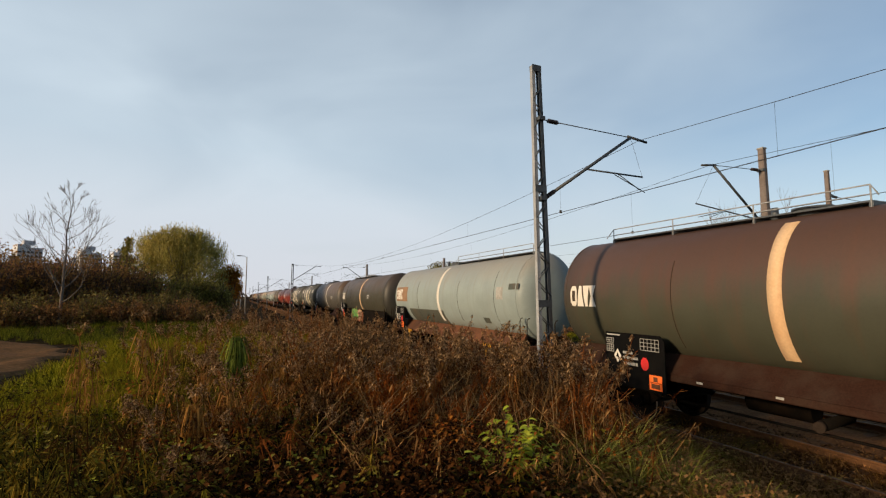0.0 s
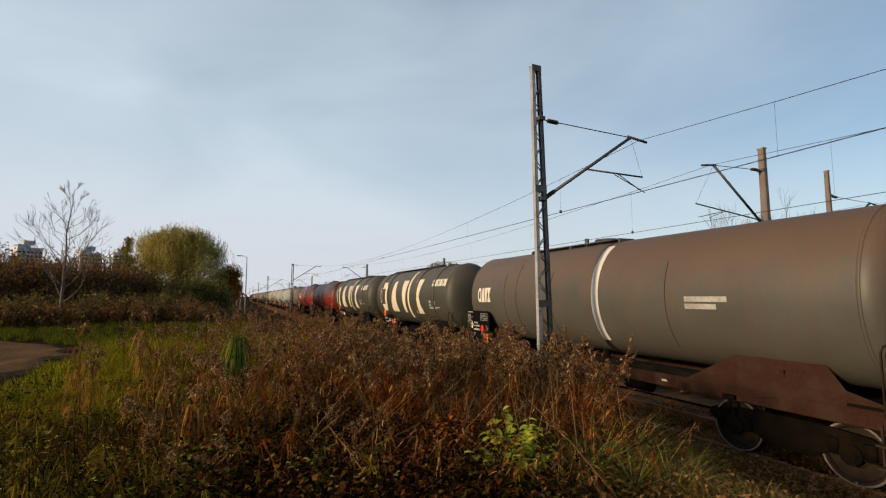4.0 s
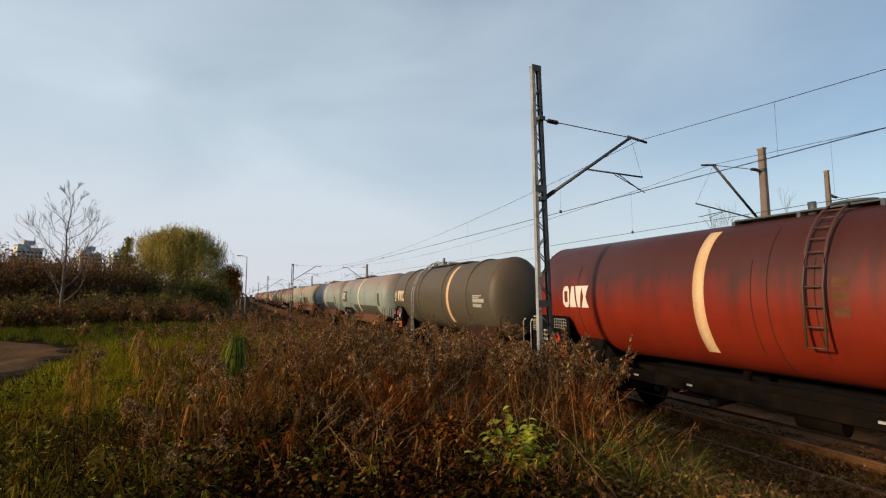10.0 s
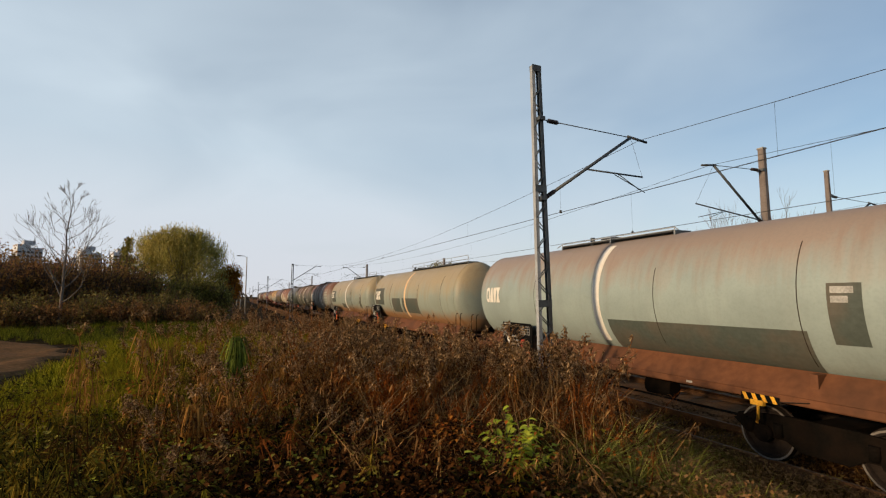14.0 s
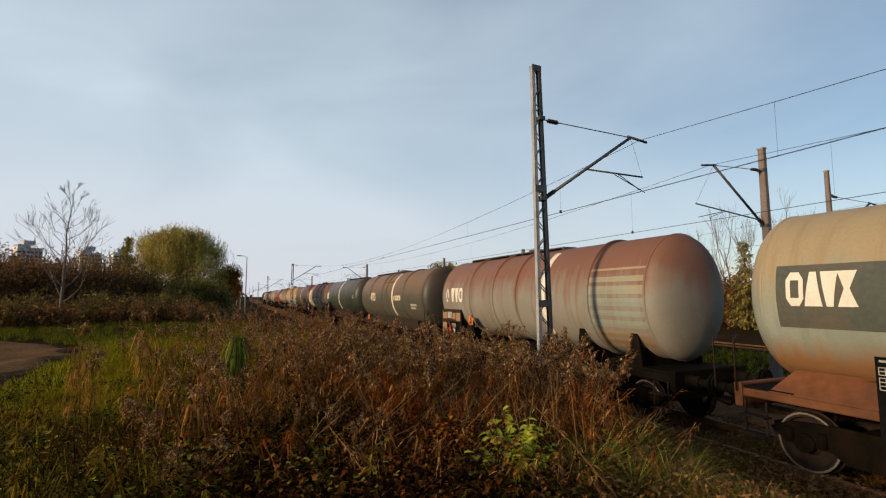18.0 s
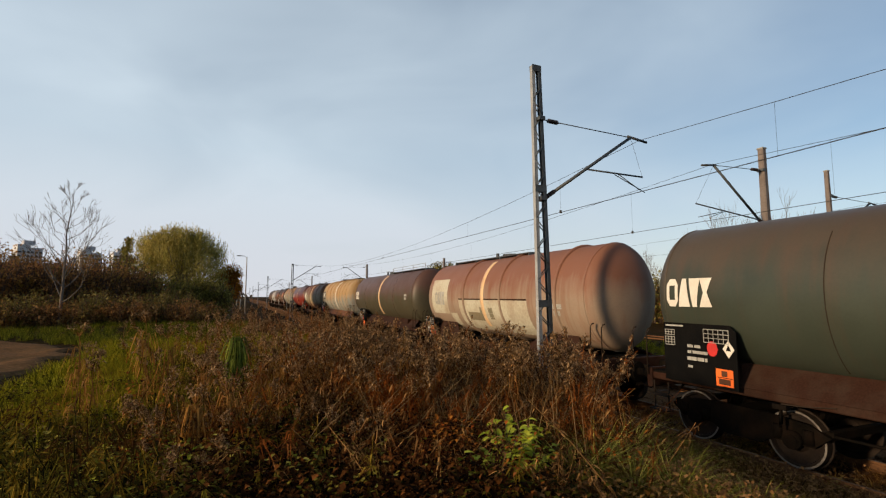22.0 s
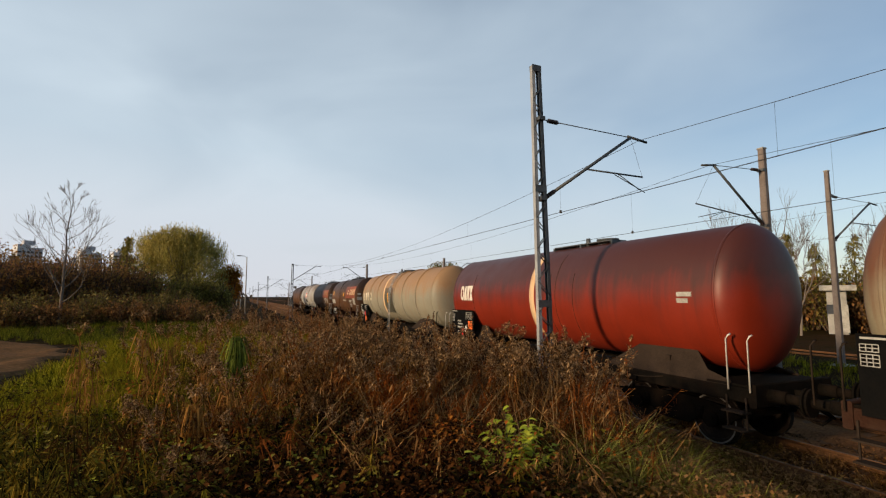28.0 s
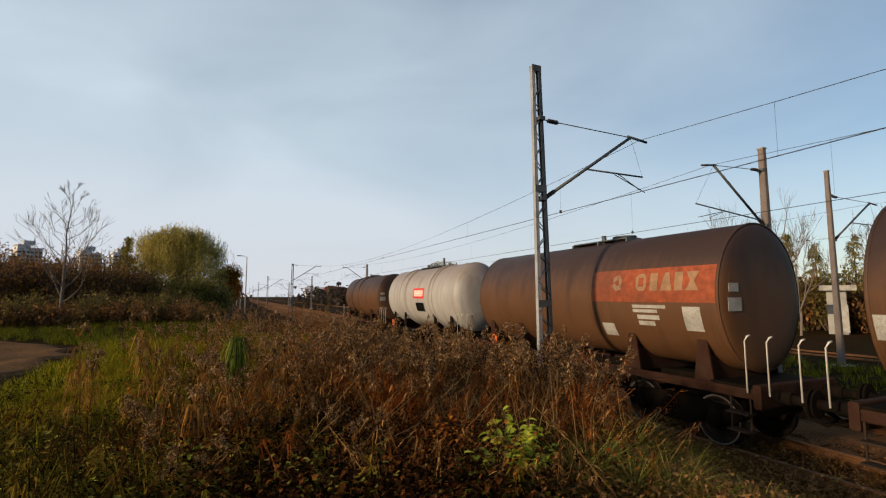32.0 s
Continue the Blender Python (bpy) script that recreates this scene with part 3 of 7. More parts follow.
def cantilever(mx, y, tip, z_wire, side, joint=0.46, over=0.2, lift=0.0):
    """The bracket that carries the wires: side +1 reaches to larger x. It hangs on the mast at mx and holds the wire over tip."""
    root = empty("catenary_bracket", pose(mx, y, 0))
    tagged(root, "dark tubular steel catenary bracket with brown insulators", "catenary bracket", "catenary brackets")
    L = abs(tip - mx)
    zb, zt = z_wire - 0.45, z_wire + 1.42
    f = side
    top = Vector((f * (L - 0.15), 0, zt - 0.02))
    low = Vector((f * 0.14, 0, zb))
    run = top - low
    part("insulator", insulator(low, low + run * 0.13), INSUL, root, "brown porcelain insulator")
    part("raking_tube", Mesh().tube([low + run * 0.12, top], 0.04, 8), STEEL_DARK, root)
    part("tip_tube", Mesh().tube([top + Vector((-f * 0.1, 0, 0.02)), top + Vector((f * 0.55, 0, -0.06))], 0.034, 8), STEEL_DARK, root)
    tie0 = Vector((f * 0.14, 0, zt + 0.06))
    part("insulator", insulator(tie0 + Vector((f * 0.12, 0, -0.005)), tie0 + Vector((f * 0.5, 0, -0.02))), INSUL, root, "brown porcelain insulator")
    part("tie_rod", Mesh().tube([tie0, top], 0.012, 6), STEEL_DARK, root)
    reg0 = low + run * joint
    reg1 = Vector((f * (L + over), 0, reg0.z - 0.02 + lift))
    part("registration_tube", Mesh().tube([reg0, reg1], 0.022, 6), STEEL_DARK, root)
    st0 = reg0.lerp(reg1, 0.55)
    for dz in (0.0, 0.35):
        part("steady_arm", Mesh().tube([st0 + Vector((0, dz * 0.3, 0)), Vector((f * (L + 0.1 + dz), dz * 0.5, z_wire + 0.03 - lift))], 0.012, 5), STEEL_DARK, root)
    part("drop_rod", Mesh().tube([top, reg1], 0.005, 4), WIRE, root)
    for zz in (zb, zt + 0.06):
        part("clamp", Mesh().box((f * 0.08, 0, zz), (0.16, 0.24, 0.09)), STEEL_DARK, root)
    return root


lattice_mast(6.43, 9.12, 8.31, lean=-1.6)
cantilever(6.4, 9.3, 9.45, 5.5, 1)
lattice_mast(6.4, 64.0, 6.9)
cantilever(6.4, 64.0, 9.5, 5.3, 1)
for yy in (118.0, 172.0, 230.0, 290.0):
    lattice_mast(6.4, yy, 7.4)
    cantilever(6.4, yy, 9.5, 5.3, 1)
pole_mast(16.55, 10.6, 7.85, 0.12)
cantilever(16.55, 10.6, 13.95, 5.62, -1, 0.1, 0.75, 0.35)
pole_mast(16.6, 66.0, 7.2)
cantilever(16.6, 66.0, 13.6, 5.35, -1)
for yy in (120.0, 176.0):
    pole_mast(16.6, yy, 7.6)
    cantilever(16.6, yy, 13.6, 5.35, -1)
pole_mast(23.25, 12.2, 8.15, 0.095)
cantilever(23.25, 12.2, 26.5, 5.6, 1)
pole_mast(23.2, 54.0, 7.4)
cantilever(23.2, 54.0, 26.5, 5.5, 1)


def overhead_line(x, spans, z_wire, z_mess, sag, stagger):
    """Contact wire, carrying wire and droppers over one track. spans: places of the masts along it."""
    root = empty("overhead_line", pose(x, 0, 0))
    tagged(root, "thin overhead contact wire hung from a sagging carrier wire", "overhead wire", "overhead wires")
    ends = list(zip(spans[:-1], spans[1:]))
    for i, (a, b) in enumerate(ends):
        s0, s1 = (stagger, -stagger) if i % 2 else (-stagger, stagger)
        for dx in (-0.02, 0.02):
            part("contact_wire", Mesh().tube([(s0 + dx, a, z_wire), (s1 + dx, b, z_wire)], 0.005, 4), WIRE, root)
        pts = []
        for k in range(17):
            t = k / 16
            pts.append((s0 * (1 - t) + s1 * t, a + (b - a) * t, z_mess - sag * 4 * t * (1 - t)))
        part("carrier_wire", Mesh().tube(pts, 0.007, 4), WIRE, root)
        n = 8
        for k in range(n):
            t = (k + 0.5) / n
            p = (s0 * (1 - t) + s1 * t, a + (b - a) * t)
            part("dropper", Mesh().tube([(p[0], p[1], z_wire), (p[0], p[1], z_mess - sag * 4 * t * (1 - t))], 0.003, 3), WIRE, root)
            if k % 3 == 0:
                part("clip", Mesh().box((p[0], p[1], z_wire + 0.02), (0.06, 0.06, 0.09)), WIRE, root)
    return root


overhead_line(9.5, [-46.0, 9.3, 64.0, 118.0, 172.0, 230.0, 290.0], 5.5, 6.87, 1.2, 0.12)
overhead_line(13.85, [-44.0, 10.6, 66.0, 120.0, 176.0], 5.22, 7.02, 0.9, 0.15)
overhead_line(26.5, [-40.0, 12.5, 54.0], 5.6, 7.0, 0.6, 0.15)
# ---- the train ----
R_TANK = 1.43
Z_TANK = 4.2 - R_TANK
HALF_GAP = 0.78     # from the tank's end to the middle of the coupling


def head_profile(y0, y1, R, dish=0.52, n=9, blunt=0.8):
    """A tank's outline: dished ends and a straight barrel."""
    pr = []
    for i in range(n + 1):
        t = math.pi / 2 * i / n
        pr.append((y0 + dish - dish * math.cos(t), max(0.004, R * math.sin(t) ** blunt)))
    for i in range(n, -1, -1):
        t = math.pi / 2 * i / n
        pr.append((y1 - dish + dish * math.cos(t), max(0.004, R * math.sin(t) ** blunt)))
    return pr


def wheel_mesh():
    m = Mesh()
    prof = [(-0.06, 0.0), (-0.06, 0.16), (-0.02, 0.2), (-0.02, 0.37), (-0.068, 0.39), (-0.068, 0.46), (0.06, 0.462), (0.065, 0.485), (0.09, 0.485), (0.09, 0.40), (0.03, 0.38), (0.03, 0.2), (0.07, 0.16), (0.07, 0.0)]
    k, vs, fs = 28, [], []
    for x, r in prof:
        for i in range(k):
            t = 2 * math.pi * i / k
            vs.append((x, r * math.sin(t), r * math.cos(t)))
    for j in range(len(prof) - 1):
        for i in range(k):
            fs.append((j * k + i, (j + 1) * k + i, (j + 1) * k + (i + 1) % k, j * k + (i + 1) % k))
    return m.add(vs, fs)


def rim_mesh():
    m, k = Mesh(), 28
    vs = [(x, r * math.sin(2 * math.pi * i / k), r * math.cos(2 * math.pi * i / k)) for x, r in ((-0.0705, 0.425), (-0.0705, 0.455)) for i in range(k)]
    return m.add(vs, [(i, (i + 1) % k, k + (i + 1) % k, k + i) for i in range(k)])


def side_frame(sx):
    def make():
        m = Mesh()
        x = sx * 1.02
        m.prism([(x - 0.05, -1.45, 0.60), (x - 0.05, -1.2, 0.40), (x - 0.05, -0.55, 0.40), (x - 0.05, -0.35, 0.27), (x - 0.05, 0.35, 0.27), (x - 0.05, 0.55, 0.40),
                 (x - 0.05, 1.2, 0.40), (x - 0.05, 1.45, 0.60), (x - 0.05, 1.15, 0.74), (x - 0.05, 0.5, 0.80), (x - 0.05, -0.5, 0.80), (x - 0.05, -1.15, 0.74)], (0.1, 0, 0))
        return m
    return make


def bogie(wagon, y, wheels):
    """A two-axle bogie as a part of its wagon; the wheelsets are its sub-parts."""
    b = part("bogie", shared("bogie", lambda: Mesh().box((0, 0, 0.66), (1.95, 0.5, 0.24), 0.04)), BOGIE, wagon, "grimy two-axle bogie, coloured near black for the shade below the tank", pose(0, y, 0))
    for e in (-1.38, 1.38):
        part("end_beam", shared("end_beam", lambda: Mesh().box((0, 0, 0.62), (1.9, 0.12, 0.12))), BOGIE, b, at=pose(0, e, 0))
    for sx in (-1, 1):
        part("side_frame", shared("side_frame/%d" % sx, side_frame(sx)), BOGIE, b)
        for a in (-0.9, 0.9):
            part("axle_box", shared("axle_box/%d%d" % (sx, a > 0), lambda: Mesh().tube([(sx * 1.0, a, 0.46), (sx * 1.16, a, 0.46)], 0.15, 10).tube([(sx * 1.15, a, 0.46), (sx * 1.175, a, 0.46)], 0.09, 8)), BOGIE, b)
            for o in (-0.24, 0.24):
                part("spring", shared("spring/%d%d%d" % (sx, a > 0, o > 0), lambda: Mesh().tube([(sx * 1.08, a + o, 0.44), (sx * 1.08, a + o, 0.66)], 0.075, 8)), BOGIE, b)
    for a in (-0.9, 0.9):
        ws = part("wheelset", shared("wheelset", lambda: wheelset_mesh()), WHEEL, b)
        ws.matrix_parent_inverse = Matrix.Translation((0, a, 0.46))
        wheels.append(ws)
        for sx in (-1, 1):
            rim = part("wheel_rim", shared("wheel_rim/%d" % sx, lambda: mirror(rim_mesh(), sx)), TREAD, b, "bright worn wheel rim", pose(0, a, 0.46))
    return b


def mirror(m, sx):
    """The wheel or rim, moved out to its rail on that side."""
    out = Mesh()
    vs = [(((x if sx < 0 else -x) + sx * 0.7525) / Mesh.across, y, z) for x, y, z in m.v]
    out.add(vs, m.f if sx < 0 else [tuple(reversed(q)) for q in m.f], False)
    return out


def wheelset_mesh():
    w = wheel_mesh()
    out = Mesh().tube([(-1.0, 0, 0), (1.0, 0, 0)], 0.08, 10)
    for sx in (-1, 1):
        h = mirror(w, sx)
        out.add(h.v, h.f)
    return out


def buffer_mesh():
    m = Mesh()
    m.tube([(0, 0, 0), (0, 0.30, 0)], 0.115, 12)
    m.tube([(0, 0.28, 0), (0, 0.58, 0)], 0.085, 12)
    m.tube([(0, 0.575, 0), (0, 0.615, 0)], 0.225, 16)
    return m


def hook_mesh():
    return Mesh().box((0, 0.15, 0), (0.1, 0.3, 0.14)).tube([(-0.06, 0.25, 0), (-0.06, 0.45, -0.22), (0, 0.6, -0.3), (0.06, 0.45, -0.22), (0.06, 0.25, 0)], 0.025, 6).tube([(0.25, 0, -0.05), (0.27, 0.28, -0.35), (0.2, 0.5, -0.42), (0.1, 0.6, -0.3)], 0.022, 6)


def steps_mesh(m_out=0.0):
    m = Mesh()
    for i, z in enumerate((0.45, 0.75)):
        m.box((-1.33, 0, z), (0.26, 0.42, 0.03))
    for y in (-0.18, 0.18):
        m.box((-1.3, y, 0.72), (0.03, 0.03, 0.58))
    return m


def handrail_mesh():
    return Mesh().tube([(-1.36, 0.2, 1.12), (-1.36, 0.2, 2.0), (-1.34, 0.17, 2.08), (-1.28, 0.15, 2.1)], 0.017, 6)


# plain block signs, in units of their own height: lists of quads
SHAPE_RING = [[(0, .22), (.2, 0), (.2, 1), (0, .78)], [(.2, 0), (.58, 0), (.58, .24), (.2, .24)], [(.2, .76), (.58, .76), (.58, 1), (.2, 1)], [(.58, 0), (.78, .22), (.78, .78), (.58, 1)]]
SHAPE_WEDGE = [[(0, 0), (.76, 0), (.52, 1), (.24, 1)]]
SHAPE_TEE = [[(.24, 0), (.52, 0), (.74, 1), (0, 1)]]
SHAPE_CROSS = [[(0, 0), (.78, 0), (.5, .5), (.28, .5)], [(.28, .5), (.5, .5), (.78, 1), (0, 1)]]
SHAPE_VEE = [[(.24, 0), (.52, 0), (.76, 1), (0, 1)]]
SHAPE_BLOCK = [[(0, 0), (.52, 0), (.52, 1), (0, 1)]]
SHAPE_MARK = [[(.1, .0), (.42, .0), (.36, .22), (.16, .22)], [(0, .34), (.14, .24), (.3, .8), (.2, 1)], [(.36, .8), (.5, .24), (.64, .34), (.42, 1)]]
SHAPE_SWIRL = [[(0, .3), (.3, 0), (.42, .28), (.2, .5)], [(.34, 0), (.72, .1), (.6, .4), (.42, .3)], [(.7, .2), (.8, .7), (.5, 1), (.5, .7)], [(.44, 1), (.06, .8), (.1, .5), (.4, .68)]]
SIGNS = {
    "small": [(SHAPE_RING, 0, .62), (SHAPE_WEDGE, .50, .62), (SHAPE_TEE, .93, .6), (SHAPE_CROSS, 1.35, .62)],
    "trefoil": [(SHAPE_MARK, 0), (SHAPE_VEE, .95, .8), (SHAPE_TEE, 1.64, .76), (SHAPE_RING, 2.28, .84)],
    "trefoil_wide": [(SHAPE_MARK, 0), (SHAPE_VEE, 1.0), (SHAPE_TEE, 1.9), (SHAPE_RING, 3.3)],
    "name": [(SHAPE_SWIRL, 0), (SHAPE_BLOCK, 1.1), (SHAPE_RING, 1.75), (SHAPE_BLOCK, 2.65), (SHAPE_RING, 3.3), (SHAPE_BLOCK, 4.15)],
    "dusky": [(SHAPE_SWIRL, 0), (SHAPE_RING, 1.9), (SHAPE_BLOCK, 2.95), (SHAPE_WEDGE, 3.7), (SHAPE_BLOCK, 4.6), (SHAPE_CROSS, 5.3)],
}


def sign(owner, kind, y, b, h, mt):
    """Blocks of a painted sign on the tank's near side; y is its far end, from which it runs towards the near end."""
    for shape, x, *wide in SIGNS[kind]:
        k = wide[0] if wide else 1.0
        for quad in shape:
            m = Mesh().patch([(y - (x + px * k) * h, b + py * h) for px, py in quad], R_TANK, Z_TANK, 0.012)
            part("painted_shape", m, mt, owner, "plain painted block of a sign")


def arc_band(y, w, a0, a1, off=0.007, n=28):
    """A flat painted or riveted strip round the tank."""
    r = R_TANK + off
    return Mesh().lathe([(y - w / 2, R_TANK - 0.01), (y - w / 2, r), (y + w / 2, r), (y + w / 2, R_TANK - 0.01)], Z_TANK, n, a0, a1)


def hoop(y, w, h, a0=0, a1=360, n=40):
    """A raised stiffening ring with rounded edges."""
    r = R_TANK
    return Mesh().lathe([(y - w / 2, r - 0.01), (y - w / 2, r + h * 0.7), (y - w / 4, r + h), (y + w / 4, r + h), (y + w / 2, r + h * 0.7), (y + w / 2, r - 0.01)], Z_TANK, n, a0, a1)


def flat(m, x, y0, y1, z0, z1, t=0.006):
    """A thin plate facing the near side; its face lies at x."""
    return m.prism([(x, y0, z0), (x, y1, z0), (x, y1, z1), (x, y0, z1)], (t, 0, 0))


def info_panel(wagon, y_end, spec, rng):
    """The black plate with the wagon's particulars, below the tank at its far end."""
    w, z0, z1 = spec.get("panel_w", 1.7), spec.get("panel_z0", 1.12), spec.get("panel_z1", 2.25)
    x = -1.47
    y1 = y_end - 0.12 - spec.get("panel_off", 0.0)
    y0 = y1 - w
    pan = Mesh().prism([(x, y0, z0), (x, y1, z0), (x, y1, z1), (x, y0 + 0.12, z1), (x, y0, z1 - 0.12)], (0.03, 0, 0))
    panel = part("information_panel", pan, spec.get("panel_mat", BLACK), wagon, "black plate with faded white particulars")
    X = x - 0.008
    bars = []
    for i, (yy, zz, ww, hh) in enumerate(((0.05, 0.04, 0.42, 0.03), (0.55, 0.40, 0.12, 0.055), (0.70, 0.40, 0.13, 0.055), (0.55, 0.51, 0.08, 0.055), (0.66, 0.51, 0.32, 0.055), (0.54, 0.63, 0.2, 0.065), (0.76, 0.63, 0.14, 0.065), (0.92, 0.63, 0.05, 0.065), (0.55, 0.79, 0.1, 0.045))):
        dz = spec.get("bars_dz", 0.0) if i else 0.0
        bars.append((y1 - yy - ww, y1 - yy, z1 - zz - hh - dz, z1 - zz - dz))
    for a, b, c, d in bars:
        part("lettering_bar", flat(Mesh(), X, a, b, c, d), GREYMARK, panel)
    # little framed tables
    for (yy, zz, ww, hh, nx, nz) in ((w - 0.64, 0.09, 0.5, 0.24, 5, 3), (0.04, 0.14, 0.22, 0.10, 3, 2), (0.04, 0.28, 0.22, 0.16, 3, 3)):
        t = Mesh()
        a, b, c, d = y1 - yy - ww, y1 - yy, z1 - zz - hh, z1 - zz
        for i in range(nx + 1):
            p = a + (b - a) * i / nx
            flat(t, X, p - 0.005, p + 0.005, c, d)
        for i in range(nz + 1):
            p = c + (d - c) * i / nz
            flat(t, X - 0.001, a, b, p - 0.006, p + 0.006)
        tagged(part("particulars_table", t, GREYMARK, panel), kind="stuff")
    # warning diamond and red spot
    cy, cz, s = y1 - spec.get("diamond", 0.38), z1 - spec.get("diamond_z", 0.52), 0.155
    part("hazard_diamond", Mesh().prism([(X, cy - 0.72 * s, cz), (X, cy, cz - s), (X, cy + 0.72 * s, cz), (X, cy, cz + s)], (0.006, 0, 0)), WHITE, panel, "white hazard diamond")
    part("diamond_symbol", Mesh().prism([(X - 0.003, cy - 0.05, cz - 0.03), (X - 0.003, cy + 0.05, cz - 0.03), (X - 0.003, cy, cz + 0.08)], (0.004, 0, 0)), BLACK, panel)
    cy, cz = y1 - spec.get("spot", 1.17), z1 - spec.get("spot_z", 0.62)
    part("red_spot", Mesh().prism([(X, cy + 0.11 * math.cos(k * math.pi / 5), cz + 0.14 * math.sin(k * math.pi / 5)) for k in range(10)], (0.006, 0, 0)), REDSPOT, panel, "blurred red warning spot")
    hazard_plate(panel, X - 0.012, y0 + 0.08 + spec.get("plate_dy", 0.0), z0 + 0.05 + spec.get("plate_up", 0.0), spec)
    return panel


def hazard_plate(owner, x, y, z, spec):
    """An orange plate with its two rows of numbers."""
    pl = part("hazard_plate", flat(Mesh(), x, y, y + 0.33, z, z + 0.3, 0.01), ORANGE, owner, "orange hazard number plate")
    if "numbers" in spec:
        for row, dz in zip(spec["numbers"], (0.225, 0.075)):
            part("plate_number", text_mesh(row, row, 0.13), BLACK, pl, at=Matrix.Translation((x - 0.004, y + 0.165, z + dz)) @ Matrix(((0, 0, -1, 0), (-1, 0, 0, 0), (0, 1, 0, 0), (0, 0, 0, 1))))
    else:
        for dz, ww in ((0.17, 0.14), (0.03, 0.28)):
            part("lettering_bar", flat(Mesh(), x - 0.004, y + 0.165 - ww * 0.4, y + 0.165 + ww * 0.4, z + dz, z + dz + 0.1, 0.003), FRAME_RUST, pl)
    part("middle_line", flat(Mesh(), x - 0.003, y + 0.01, y + 0.32, z + 0.144, z + 0.156, 0.003), BLACK, pl)


def walkway(wagon, y0, y1, rail, spec):
    """The grating along the tank's top, with its hand line."""
    z = Z_TANK + R_TANK
    wy = Mesh()
    for x in (-0.22, 0.1):
        wy.box((x, (y0 + y1) / 2, z + 0.045), (0.28, y1 - y0, 0.03))
    part("walkway", wy, STEEL_DARK, wagon, "dark grating walkway")
    n = max(2, int((y1 - y0) / 1.5))
    for i in range(n + 1):
        y = y0 + (y1 - y0) * i / n
        part("walkway_bracket", Mesh().box((-0.06, y, z - 0.01), (0.66, 0.06, 0.09)), STEEL_DARK, wagon)
        if rail:
            part("post", Mesh().tube([(-0.38, y, z - 0.06), (-0.38, y, z + rail)], 0.014, 5), STEEL, wagon)
    if rail:
        part("hand_line", Mesh().tube([(-0.38, y0 - 0.1, z + rail * 0.4), (-0.38, y0, z + rail), (-0.38, y1, z + rail), (-0.38, y1 + 0.25, z + rail * 0.3)], 0.013, 5), STEEL, wagon)
        part("knee_line", Mesh().tube([(-0.38, y0, z + rail * 0.5), (-0.38, y1, z + rail * 0.5)], 0.01, 5), STEEL, wagon)


def manhole(wagon, y):
    z = Z_TANK + R_TANK
    d = Mesh().tube([(0.1, y, z - 0.06), (0.1, y, z + 0.1)], 0.3, 16)
    lid = part("manhole", d, STEEL_DARK, wagon)
    part("lid", Mesh().tube([(0.1, y, z + 0.1), (0.1, y, z + 0.14)], 0.33, 16), STEEL_DARK, lid)
    part("valve", Mesh().tube([(-0.2, y + 0.5, z - 0.03), (-0.2, y + 0.5, z + 0.2)], 0.07, 8), STEEL_DARK, wagon)


def ladder(wagon, y, z0=0.55, mt=None):
    """A side ladder that follows the tank up to the walkway."""
    mt = mt or STEEL
    pts = [(-1.56, z0), (-1.56, Z_TANK + 0.15)]
    for k in range(1, 8):
        a = radians(90 - 8 - k * 9)
        pts.append((-(R_TANK + 0.12) * math.sin(a), Z_TANK + (R_TANK + 0.12) * math.cos(a)))
    lad = part("ladder", Mesh().tube([(x, y - 0.14, z) for x, z in pts], 0.022, 5), mt, wagon, "steel side ladder")
    part("stile", Mesh().tube([(x, y + 0.14, z) for x, z in pts], 0.022, 5), mt, lad)
    run = 0.0
    for (xa, za), (xb, zb) in zip(pts[:-1], pts[1:]):
        d = math.hypot(xb - xa, zb - za)
        n = max(1, round(d / 0.3))
        for i in range(n):
            t = i / n
            x, z = xa + (xb - xa) * t, za + (zb - za) * t
            part("rung", Mesh().tube([(x, y - 0.14, z), (x, y + 0.14, z)], 0.014, 5), mt, lad)


WHEELSETS = []


